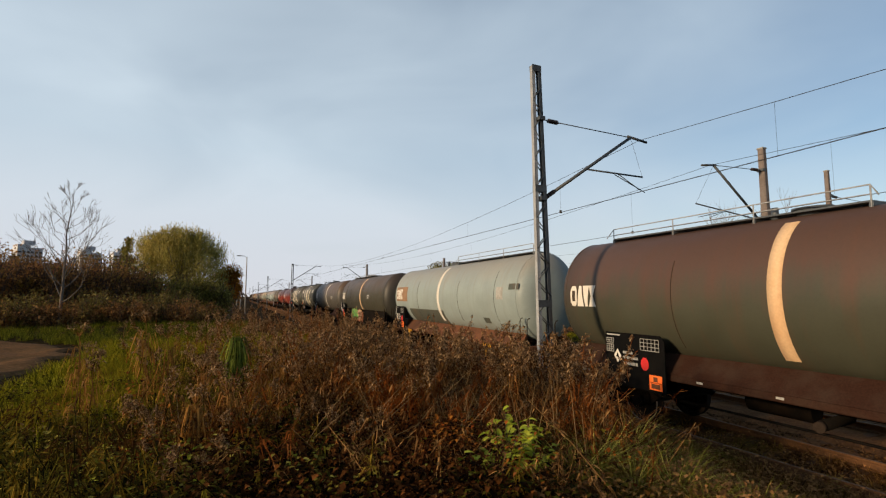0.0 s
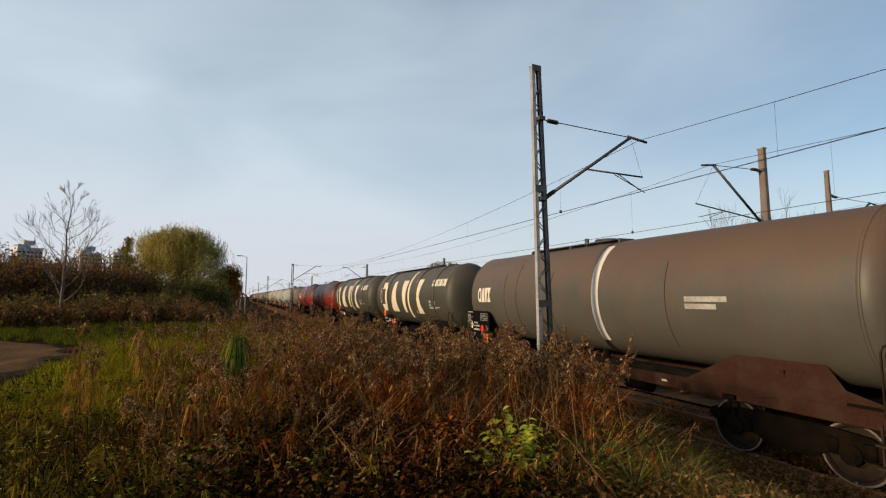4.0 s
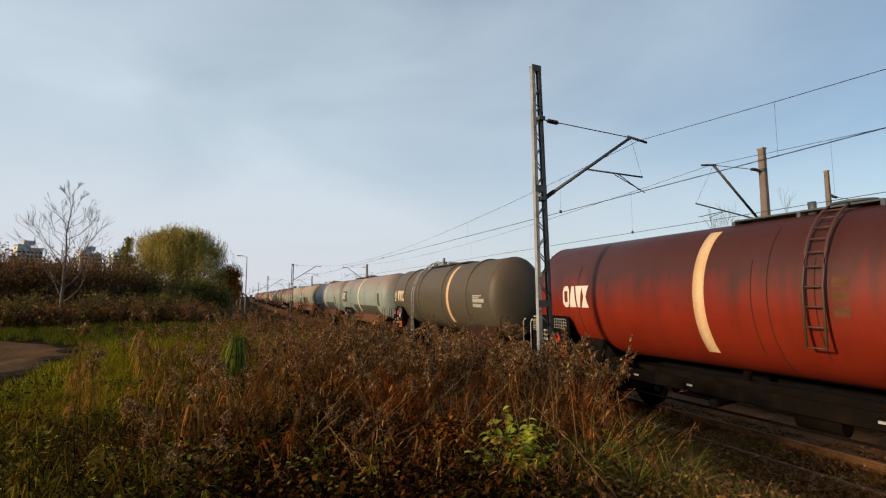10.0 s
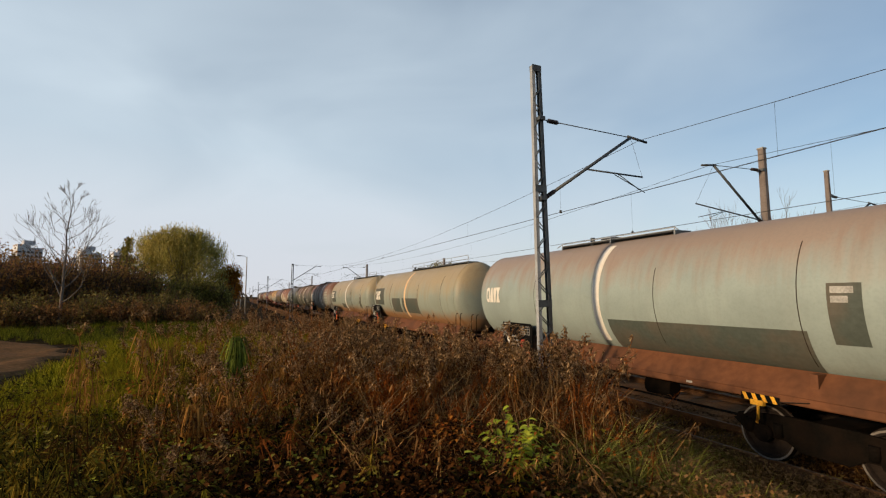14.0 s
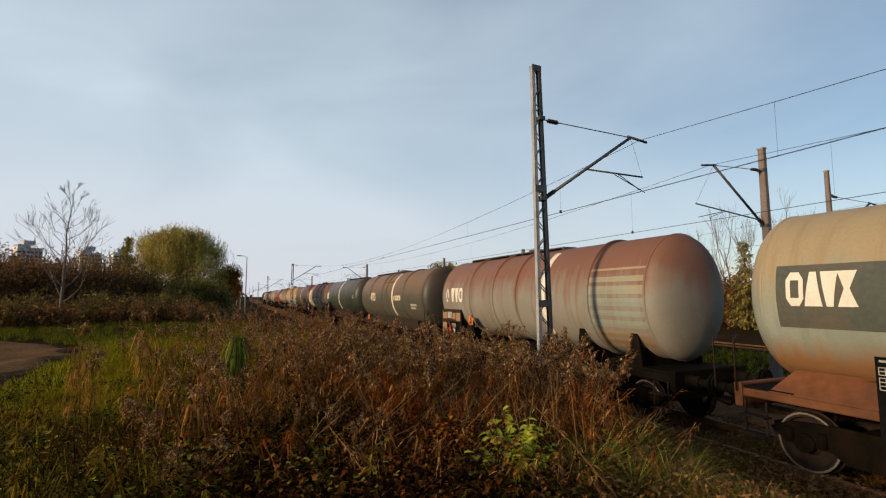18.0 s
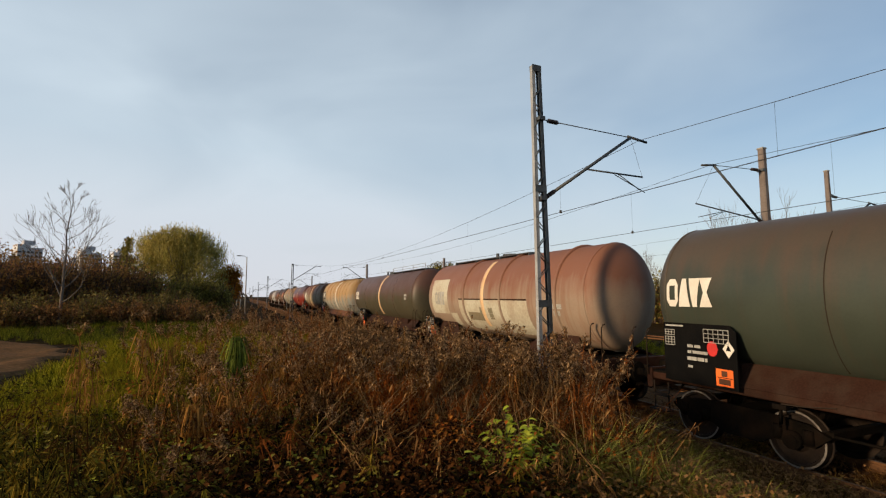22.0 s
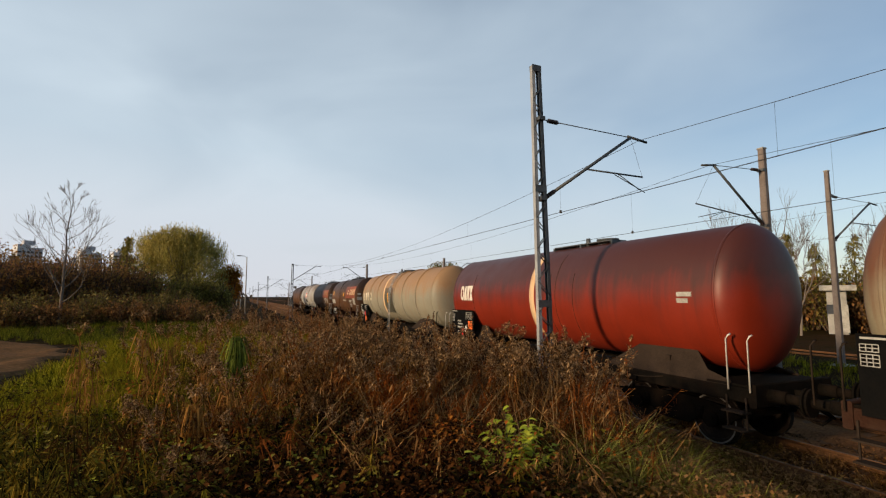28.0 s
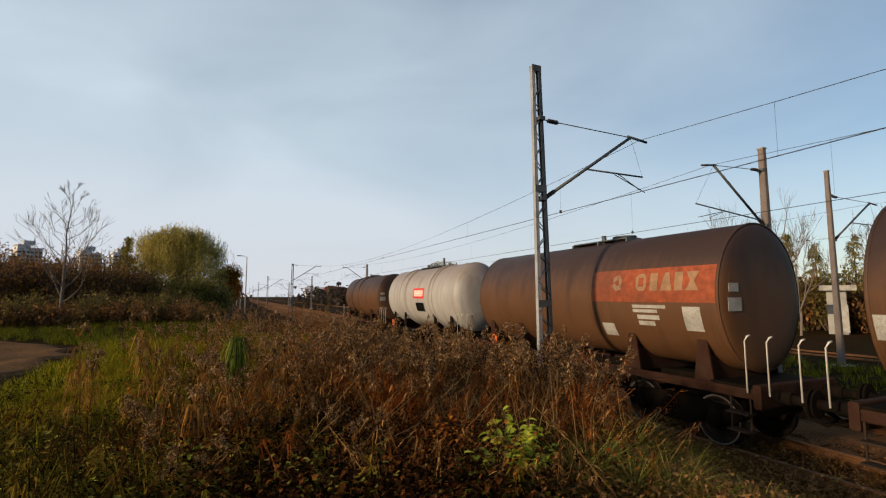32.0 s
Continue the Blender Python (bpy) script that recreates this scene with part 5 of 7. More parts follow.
SPECS = [
    S(**{**SKIRTED, "band": 0.115, "walkway": (-0.05, 0.85, 0.3)}, paint="brown", panel_off=1.85, panel_z0=0.78, panel_z1=1.95, label="brown weathered tank wagon with a cream band and black panel", signs=[("small", 5.95, -0.25, 0.52, WHITE)], skirt_mat=FRAME_BROWN),
    S(**{**SKIRTED, "band": 0.03, "walkway": (-0.97, -0.03, 0.32)}, paint="silver", label="pale grey tank wagon with orange-brown skirt and rust patch", signs=[("small", 6.0, -0.15, 0.52, WHITE)], patches=[(4.3, 6.1, -0.25, 0.5, RUSTPATCH), (-0.2, 4.2, -1.5, -0.62, DARKPATCH), (-4.2, -3.75, -1.05, -0.8, DARKPATCH), (-5.45, -5.0, -0.1, 0.32, GREYMARK), (-6.4, -5.8, 0.22, 0.42, DARKPATCH)], frame=FRAME_RUST, skirt_mat=FRAME_RUST, panel_off=0.4, panel_w=1.55, numbers=("30", "1202"), band_mat=WHITE),
    S(**{**SKIRTED, "band": -0.02, "seams": (-0.14, 0.03, 0.48, 0.75), "walkway": (-0.2, 0.85, 0.12)}, paint="darkgreen", label="dark grey-green tank wagon with green and pink graffiti", signs=[("small", 5.9, -0.2, 0.5, WHITE)], notes=[(-2.2, 0.0, 0.5, 0.1)], frame=FRAME_DARK, skirt_mat=FRAME_DARK, graffiti=True),
    S(saddle="ends", seams=(-0.45, 0.2, 0.5, 0.62), band=-0.1, paint="umber", label="brown-grey tank wagon with rust-stained top and cream band", signs=[("small", 5.6, -0.2, 0.5, WHITE)], notes=[(-3.2, -0.1, 0.9, 0.1)], skirt_mat=FRAME_BROWN, band_mat=WHITE),
    S(**{**BIG, "big": [(4.54, 1.24), (2.46, 1.17), (0.56, 0.86), (-1.5, 1.0)], "band": -0.11}, numbers=("30", "1202")),
    S(**BIG),
    S(**{**RED, "signs": [("small", 4.07, -0.28, 0.55, WHITE)]}, patches=[(-5.4, -4.85, -0.22, 0.14, FRAME_DARK)], frame=FRAME_DARK, skirt_mat=FRAME_GREY, panel_w=1.9, panel_off=0.25, spot=0.98, spot_z=0.82, diamond=1.27, diamond_z=0.72, plate_up=0.38),
    S(**{**RED, "band": 0.064}, patches=[(-2.12, -1.9, b, b + 0.16, FRAME_RUST) for b in (-0.3, -0.08, 0.14)], frame=FRAME_DARK, skirt_mat=FRAME_DARK, numbers=("33", "1203"), ladder=-1.7, ladder_z=2.0, ladder_mat=P["maroon"]),
    S(cut=0.65, saddle="ends", hoops=(-0.59, -0.17, 0.32, 0.68), band=-0.28, paint="khaki", label="khaki brown tank wagon with a pale sign and ladder", signs=[("trefoil", 5.6, -0.25, 0.55, CREAM)], notes=[(-4.0, 0.0, 0.7, 0.05), (-4.0, -0.22, 0.9, 0.13)], frame=FRAME_BROWN, skirt_mat=FRAME_BROWN, ladder=2.4, walkway=(-0.35, 0.4, 0.0), band_mat=BANDC, panel_off=0.5, panel_w=1.5, spot=0.72, spot_z=0.36, diamond=1.07, diamond_z=0.45, bars_dz=0.2),
    S(**{**SKIRTED, "band": 0.02, "walkway": (-0.1, 0.77, 0.3)}, paint="mint", panel_off=1.85, panel_z0=0.78, panel_z1=1.95, label="pale grey-green tank wagon with dark repainted patches", signs=[("small", 5.5, -0.2, 0.5, WHITE)], patches=[(3.95, 5.65, -0.42, 0.42, DARKPATCH), (-4.7, 1.9, -1.5, -0.62, DARKPATCH), (-5.5, -5.0, -0.6, 0.2, DARKPATCH)], frame=FRAME_RUST, skirt_mat=FRAME_RUST, band_mat=WHITE),
    S(**{**SKIRTED, "band": 0.0, "walkway": (-0.28, 0.4, 0.12)}, paint="mint", panel_off=1.85, panel_z0=0.78, panel_z1=1.95, label="pale grey-green tank wagon with dark repainted patches", signs=[("small", 5.6, -0.2, 0.5, WHITE)], patches=[(-4.7, -0.3, -1.5, -0.55, DARKPATCH), (-5.5, -5.05, -0.75, 0.2, DARKPATCH)], notes=[(-5.1, 0.05, 0.3, 0.1)], frame=FRAME_RUST, skirt_mat=FRAME_RUST, band_mat=WHITE),
    S(**{**SKIRTED, "band": 0.02}, paint="sand", label="sandy grey tank wagon with rusty top and dark patches", signs=[("small", 5.7, -0.2, 0.52, WHITE)], patches=[(4.0, 5.9, -0.5, 0.5, DARKPATCH), (0.9, 2.4, -0.9, -0.1, DARKPATCH), (-1.8, 0.6, -0.9, -0.1, DARKPATCH)], frame=FRAME_RUST, skirt_mat=FRAME_RUST, band_mat=BANDC),
    S(**{**SKIRTED, "band": 0.02, "walkway": (-0.97, -0.05, 0.3)}, paint="sand", panel_off=1.85, panel_z0=0.78, panel_z1=1.95, label="sandy grey tank wagon with rusty skirt and dark squares", signs=[("small", 5.99, -0.15, 0.53, WHITE)], patches=[(4.3, 6.15, -0.5, 0.5, DARKPATCH), (-5.2, -4.78, -0.3, 0.25, DARKPATCH), (-5.05, -4.5, -0.85, -0.32, DARKPATCH), (0.4, 1.8, -1.0, -0.6, DARKPATCH)], notes=[(-4.85, 0.12, 0.28, 0.1)], frame=FRAME_RUST, skirt_mat=FRAME_RUST, band_mat=WHITE, end_ladder=True),
    S(saddle="posts", hoops=(-0.67, -0.05, 0.22, 0.55), band=-0.32, paint="rustgrey", label="rust-stained grey tank wagon with a pale sign and side pipe", signs=[("trefoil", 5.2, -0.22, 0.55, WHITE)], patches=[(-5.5, -3.75, -1.5, 0.7, P["sand"])], panel=False, plate_y=2.6, plate_z=1.72, box_end=True, pipe_side=True, frame=FRAME_DARK, walkway=(-0.3, 0.8, 0.0), band_mat=WHITE, rails=False),
    S(saddle="ends", hoops=(-0.51, 0.013, 0.17, 0.62), top_pipe=(-1.1, 1.0), band=-0.19, paint="tan", label="dusty tan tank wagon with pale signs and rust streaks", signs=[("trefoil", 3.9, -0.28, 0.5, CREAM), ("name", -1.42, -0.22, 0.27, CREAM)], notes=[(-4.2, -0.5, 0.9, 0.12)], panel=False, plate_y=3.6, plate_z=1.3, frame=FRAME_BROWN, skirt=True, skirt_mat=FRAME_GREY, walkway=(-0.2, 0.85, 0.0), band_mat=CREAM),
    S(**{**SKIRTED, "band": 0.0, "seams": (-0.3, 0.5), "walkway": (-0.97, -0.1, 0.3)}, paint="slate", label="dark slate tank wagon with brown skirt and white band", panel_off=0.3, panel_w=1.55, diamond=1.4, diamond_z=0.42, spot=1.08, spot_z=0.44, signs=[("small", 5.79, -0.2, 0.55, WHITE)], notes=[(-5.3, 0.0, 0.35, 0.1)], frame=FRAME_BROWN, skirt_mat=FRAME_BROWN, band_mat=WHITE),
    S(saddle="ends", hoops=(-0.78, -0.2, 0.33), band=0.04, paint="rustwhite", label="rust-brown and dirty white patched tank wagon", patches=[(3.3, 5.0, -0.75, 0.75, PALE), (-2.7, 2.2, -1.45, -0.1, PALE), (2.6, 3.2, -1.4, -0.7, PALE), (-2.7, 2.2, -0.13, -0.08, FRAME_BROWN), (0.3, 1.5, -0.95, -0.6, OLIVEPATCH), (0.1, 0.5, -0.75, -0.4, OLIVEPATCH), (-0.45, -0.15, -0.85, -0.4, OLIVEPATCH)], signs=[("small", 4.6, -0.35, 0.55, GREYMARK)], notes=[(-4.0, -0.35, 0.4, 0.14)], frame=FRAME_BROWN, skirt_mat=FRAME_BROWN, walkway=(-0.3, 0.8, 0.0), band_mat=BANDC, panel_z1=1.9, panel_w=1.1),
    S(**{**SKIRTED, "band": -0.03, "seams": (-0.5, 0.08, 0.55), "walkway": (-0.97, -0.07, 0.3)}, paint="maroon", panel_off=1.85, panel_z0=0.78, panel_z1=1.95, label="maroon-brown tank wagon with an orange band", signs=[("small", 6.02, -0.2, 0.52, WHITE)], notes=[(-5.12, 0.0, 0.4, 0.12)], frame=FRAME_BROWN, skirt_mat=FRAME_BROWN),
    S(saddle="ends", hoops=(-0.81, -0.6, -0.4, -0.23, 0.07, 0.33, 0.65), seams=(-0.818, -0.608, -0.408, -0.238, 0.062, 0.322, 0.642), band=-0.1, paint="amber", label="ribbed grey tank wagon bloomed with orange rust", signs=[("small", 5.7, -0.1, 0.45, WHITE)], patches=[(4.6, 5.9, -0.3, 0.5, DARKPATCH)], notes=[(-4.4, 0.0, 0.2, 0.1)], frame=FRAME_BROWN, skirt_mat=FRAME_RUST, skirt=True, walkway=(-0.95, 0.2, 0.0), band_mat=WHITE, end_ladder=True),
    S(saddle="ends", hoops=(-0.6, -0.15, 0.3, 0.62), band=0.1, paint="russet", label="rust-red tank wagon with a pale sign patch", diamond=1.5, diamond_z=0.8, spot=1.5, spot_z=0.42, plate_dy=-0.6, signs=[("trefoil_wide", 5.9, -0.2, 0.48, WHITE)], patches=[(3.6, 5.95, -0.45, 0.5, PALE)], frame=FRAME_BROWN, skirt_mat=FRAME_BROWN, walkway=(-0.2, 0.7, 0.0), band_mat=BANDC),
    S(**{**RED, "signs": [("small", 5.1, -0.15, 0.55, WHITE)]}, frame=FRAME_DARK, skirt_mat=FRAME_GREY, numbers=("33", "1203"), panel_w=1.9, panel_off=0.25, spot=0.98, spot_z=0.82, diamond=1.27, diamond_z=0.72, plate_up=0.38),
    S(saddle="ends", hoops=(-0.68, -0.35, -0.12, 0.41, 0.69), band=0.19, paint="ochre", label="ribbed ochre tank wagon with ladder and yellow warning signs", signs=[("trefoil_wide", 6.1, -0.25, 0.5, CREAM)], patches=[(-0.6, 1.1, -1.0, 0.5, P["tan"]), (0.2, 0.5, -0.35, -0.1, YELLOW), (0.2, 0.5, -0.05, 0.2, YELLOW), (0.29, 0.41, -0.29, -0.17, FRAME_DARK), (0.29, 0.41, 0.01, 0.13, FRAME_DARK)], frame=FRAME_DARK, skirt_mat=FRAME_GREY, ladder=-0.25, walkway=(-0.2, 0.15, 0.0), band_mat=BANDC),
    S(board=True, tail=0.25, ladder=0.75, ladder_z=1.8, ladder_mat=P["dusky"], rail="white", dish=0.14, saddle="posts", seams=(0.07,), skirt_mat=FRAME_BROWN, paint="dusky", label="dark brown tank wagon with an orange-red band and block sign", patches=[(-4.45, -1.07, -0.15, 0.8, BANDRED), (-4.4, -3.7, -0.65, -0.15, GREYMARK), (-0.5, -0.2, 0.05, 0.3, YELLOW), (-1.3, -0.2, -0.35, -0.27, GREYMARK)], signs=[("dusky", -1.8, 0.12, 0.43, BANDC)], notes=[(-2.4, -0.35, 1.0, 0.07), (-2.5, -0.68, 0.7, 0.1)], frame=FRAME_BROWN, panel=False, plate_y=3.4, plate_z=1.2, walkway=(-0.45, 0.1, 0.0), man=-0.3, step_mat=HANDRAIL),
    S(rail="white", dish=0.14, saddle="posts", seams=(-0.28,), skirt_mat=FRAME_BROWN, paint="dusky", label="dark brown tank wagon with an orange-red band and block sign", patches=[(-4.65, -1.3, -0.12, 0.62, BANDRED), (-4.3, -3.9, -0.7, -0.2, GREYMARK), (-1.9, -1.5, -1.0, -0.65, GREYMARK)], signs=[("dusky", -2.0, 0.12, 0.38, RUSTPATCH)], notes=[(-2.6, -0.25, 0.9, 0.07), (-2.7, -0.5, 0.6, 0.1)], frame=FRAME_BROWN, panel=False, plate_y=3.4, plate_z=1.2, walkway=(-0.35, 0.1, 0.0), man=-0.25, step_mat=HANDRAIL),
    S(rail="white", saddle="posts", hoops=(-0.5, -0.4, 0.35, 0.55), paint="white", label="dirty white ribbed tank wagon with a red framed sign", patches=[(-1.2, 0.3, -0.1, 0.4, REDSPOT), (-1.05, 0.15, -0.0, 0.3, WHITE), (-1.1, 0.0, -0.75, -0.3, BLACK)], frame=FRAME_DARK, panel=False, plate_y=3.2, plate_z=1.2, walkway=(-0.3, 0.3, 0.0)),
    S(rail="white", dish=0.14, saddle="posts", hoops=(0.1, 0.5), seams=(-0.4,), skirt_mat=FRAME_BROWN, paint="dusky", label="plain dark brown tank wagon at the train's end", frame=FRAME_BROWN, panel=False, plate_y=3.4, plate_z=1.2, walkway=(-0.2, 0.3, 0.0)),
]
# where the rear end of each tank stands along the line at the start
ENDS = [10.74, 25.76, 40.55, 55.3, 68.64, 82.57, 96.26, 110.0, 124.2, 138.9, 153.38, 168.1, 183.45, 197.05, 211.6,
        225.86, 239.07, 254.06, 268.73, 283.46, 297.6, 312.95, 324.6, 336.5, 347.9, 359.9]
SPEED, GAIN = 9.7065, 0.01998


def ran(t):
    """How far the train has run after t seconds."""
    return SPEED * t + GAIN * t * t / 2


WAGONS = []


def make_train():
    Mesh.across = 0.82
    front = ENDS[0] - 14.9
    for spec, rear in zip(SPECS, ENDS):
        spec["L"] = rear - front
        w = tank_wagon(spec)
        mid = (rear + front) / 2 + 1.14
        w.matrix_basis = pose(D, mid, 0)
        WAGONS.append((w, mid))
        front = rear
    Mesh.across = 1.0


make_train()
# ---- plants ----
def arrays_mesh(name, V, F, material):
    """Mesh data from arrays of points and of triangles."""
    me = bpy.data.meshes.new(name)
    V, F = np.asarray(V, np.float32), np.asarray(F, np.int32)
    me.vertices.add(len(V))
    me.vertices.foreach_set("co", V.ravel())
    me.loops.add(F.size)
    me.loops.foreach_set("vertex_index", F.ravel())
    me.polygons.add(len(F))
    me.polygons.foreach_set("loop_start", np.arange(0, F.size, 3, dtype=np.int32))
    me.polygons.foreach_set("loop_total", np.full(len(F), 3, np.int32))
    me.update(calc_edges=True)
    me.materials.append(material)
    return me


class Sprig:
    """Gathers the thin triangles of one plant."""

    def __init__(self):
        self.v, self.f = [], []

    def strip(self, pts, w, side):
        """A blade along the points, w wide at its foot, pointed at its end."""
        o, n = len(self.v), len(pts)
        for i, p in enumerate(pts):
            k = w * (1 - i / (n - 1)) ** 0.7 * 0.5
            if i == n - 1:
                self.v.append(tuple(p))
            else:
                self.v += [tuple(p - side * k), tuple(p + side * k)]
        for i in range(n - 2):
            a = o + 2 * i
            self.f += [(a, a + 1, a + 3), (a, a + 3, a + 2)]
        a = o + 2 * (n - 2)
        self.f.append((a, a + 1, a + 2))

    def leaf(self, p, d, w, l, droop=0.3):
        """A folded leaf of four triangles from p along d."""
        d = d.normalized()
        s = d.cross(Vector((0, 0, 1)))
        s = s.normalized() if s.length > 1e-3 else Vector((1, 0, 0))
        u = s.cross(d)
        o = len(self.v)
        m = p + d * l * 0.5
        t = p + d * l - Vector((0, 0, droop * l))
        self.v += [tuple(p), tuple(m + s * w * 0.5 + u * w * 0.15), tuple(t), tuple(m - s * w * 0.5 + u * w * 0.15), tuple(m)]
        self.f += [(o, o + 1, o + 4), (o + 1, o + 2, o + 4), (o + 2, o + 3, o + 4), (o + 3, o, o + 4)]

    def broad(self, p, d, w, l, droop=0.3):
        """A rounded, slightly cupped leaf of eight triangles."""
        d = d.normalized()
        s = d.cross(Vector((0, 0, 1)))
        s = s.normalized() if s.length > 1e-3 else Vector((1, 0, 0))
        u = s.cross(d)
        o = len(self.v)
        rim = ((0.0, 0.0), (0.42, 0.12), (0.52, 0.42), (0.34, 0.76), (0.0, 1.0), (-0.34, 0.76), (-0.52, 0.42), (-0.42, 0.12))
        self.v.append(tuple(p + d * l * 0.45 - Vector((0, 0, droop * l * 0.2))))
        for a, b in rim:
            self.v.append(tuple(p + s * w * a + d * l * b + u * w * 0.3 * abs(a) - Vector((0, 0, droop * l * b * b))))
        self.f += [(o, o + 1 + k, o + 1 + (k + 1) % 8) for k in range(8)]

    def stick(self, pts, r0, r1, n=3):
        o = len(self.v)
        for i, p in enumerate(pts):
            d = (pts[min(i + 1, len(pts) - 1)] - pts[max(i - 1, 0)]).normalized()
            a = d.cross(Vector((0.3, 0.9, 0.1))).normalized()
            b = d.cross(a)
            r = r0 + (r1 - r0) * i / (len(pts) - 1)
            self.v += [tuple(p + (a * math.cos(2 * math.pi * k / n) + b * math.sin(2 * math.pi * k / n)) * r) for k in range(n)]
        for i in range(len(pts) - 1):
            for k in range(n):
                a, b = o + i * n + k, o + i * n + (k + 1) % n
                self.f += [(a, b, b + n), (a, b + n, a + n)]

    def arr(self):
        return np.array(self.v, np.float32).reshape(-1, 3), np.array(self.f, np.int32).reshape(-1, 3)


def rvec(g, s=1.0):
    return Vector((g.uniform(-s, s), g.uniform(-s, s), g.uniform(-s, s)))


def weed_proto(g, height, leaves, plume):
    """A dry tall weed: a bent stem, hanging narrow leaves and a branching seed plume."""
    stem, tuft = Sprig(), Sprig()
    lean = Vector((g.uniform(-0.3, 0.3), g.uniform(-0.3, 0.3), 0))
    pts = [Vector((0, 0, -0.05)) + lean * (t * t) * height * 0.8 + Vector((0, 0, height * t)) for t in (0, 0.35, 0.7, 1.0)]
    stem.stick(pts, 0.006, 0.003)

    def at(t):
        t = max(0, min(0.999, t)) * 3
        i = int(t)
        return pts[i].lerp(pts[i + 1], t - i)
    for k in range(leaves):
        t = g.uniform(0.12, 0.9)
        a = g.uniform(0, 6.28)
        d = Vector((math.cos(a), math.sin(a), g.uniform(-0.5, 0.6)))
        stem.leaf(at(t), d, g.uniform(0.006, 0.018), g.uniform(0.05, 0.15), g.uniform(0.1, 0.9))
    for k in range(plume):
        t = g.uniform(0.74, 1.0)
        a = g.uniform(0, 6.28)
        d = Vector((math.cos(a), math.sin(a), g.uniform(0.1, 0.9))).normalized()
        r = (1.08 - t) * 0.55 * g.uniform(0.5, 1.1)
        q = at(t) + d * r
        stem.stick([at(t), q], 0.002, 0.0012)
        for j in range(11):
            c = at(t).lerp(q, g.uniform(0.25, 1.05)) + rvec(g, 0.012)
            tuft.leaf(c, rvec(g), g.uniform(0.010, 0.022), g.uniform(0.022, 0.05), 0.1)
    return stem.arr(), tuft.arr()


def grass_proto(g, height, blades, spread, width, bend):
    s = Sprig()
    for k in range(blades):
        a = g.uniform(0, 6.28)
        out = Vector((math.cos(a), math.sin(a), 0))
        h = height * g.uniform(0.5, 1.1)
        b = bend * g.uniform(0.3, 1.2)
        base = out * g.uniform(0, spread)
        pts = [base + out * (b * h * t * t) + Vector((0, 0, h * (t - 0.35 * b * t * t))) for t in (0, 0.4, 0.75, 1.0)]
        ang = a + 1.57 + g.uniform(-0.6, 0.6)
        s.strip(pts, width * g.uniform(0.6, 1.2), Vector((math.cos(ang), math.sin(ang), 0)))
    return s.arr()


def cover_proto(g, n, rad, size, high, broad=False):
    """Low leafy growth: broad leaves on short stalks."""
    s = Sprig()
    for k in range(n):
        a, r = g.uniform(0, 6.28), rad * math.sqrt(g.random())
        p = Vector((r * math.cos(a), r * math.sin(a), g.uniform(0.02, high)))
        d = Vector((g.uniform(-1, 1), g.uniform(-1, 1), g.uniform(-0.2, 0.7)))
        (s.broad if broad else s.leaf)(p, d, size * g.uniform(0.5, 1.0), size * g.uniform(0.8, 1.4), g.uniform(0, 0.5))
    return s.arr()


def scatter(protos, places, g, smin=0.75, smax=1.25, tilt=0.18):
    """Copies of the given plants at (x, y, z[, size]), joined into one pair of arrays."""
    Vs, Fs, o = [], [], 0
    for p in places:
        V, F = protos[g.randrange(len(protos))]
        k = g.uniform(smin, smax) * (p[3] if len(p) > 3 else 1.0)
        a, tx, ty = g.uniform(0, 6.28), g.uniform(-tilt, tilt), g.uniform(-tilt, tilt)
        ca, sa = math.cos(a) * k, math.sin(a) * k
        x = V[:, 0] * ca - V[:, 1] * sa + V[:, 2] * tx * k
        y = V[:, 0] * sa + V[:, 1] * ca + V[:, 2] * ty * k
        Vs.append(np.stack([x + p[0], y + p[1], V[:, 2] * k + p[2]], 1))
        Fs.append(F + o)
        o += len(V)
    return np.concatenate(Vs), np.concatenate(Fs)


def field(name, protos, places, material, label, category, g, **k):
    V, F = scatter(protos, places, g, **k)
    return tagged(new(name, arrays_mesh(name, V, F, material)), label, category, kind="stuff")


def spots(g, n, inside, dens=None):
    """Random places in the polar wedge inside = (azimuth from, to, distance from, to), nearer ones as dense as far ones look."""
    out = []
    a0, a1, r0, r1 = inside
    while len(out) < n:
        a = radians(g.uniform(a0, a1))
        r = r0 * (r1 / r0) ** g.random()
        x, y = r * math.sin(a), r * math.cos(a)
        if dens and g.random() > dens(x, y):
            continue
        z = float(ground_z(x, y))
        out.append((x, y, z, 1.0 + 0.35 * min(1.0, max(0.0, 1.0 - z))))
    return out


DRY = leafy("dry_brown_weed", (0.020, 0.008, 0.004), (0.62, 0.33, 0.11), c=(0.26, 0.072, 0.014), even=2.1)
PLUME = leafy("grey_seed_plume", (0.06, 0.032, 0.015), (0.60, 0.38, 0.19), even=1.5)
GOLD = leafy("golden_withered_leaf", (0.13, 0.055, 0.012), (0.54, 0.27, 0.065))
STRAW = leafy("pale_straw", (0.13, 0.07, 0.028), (0.56, 0.38, 0.18), even=1.6)
GREEN = leafy("autumn_green_grass", (0.04, 0.046, 0.003), (0.50, 0.45, 0.028), c=(0.29, 0.22, 0.015), even=1.7)
LIME = leafy("yellow_green_leaf", (0.30, 0.36, 0.02), (0.60, 0.60, 0.06), shine=0.25)
MOSS = leafy("dull_green_leaf", (0.010, 0.010, 0.003), (0.19, 0.16, 0.018), c=(0.11, 0.045, 0.010), even=2.2)
RUSTLEAF = leafy("rust_red_leaf", (0.22, 0.045, 0.010), (0.40, 0.16, 0.025))
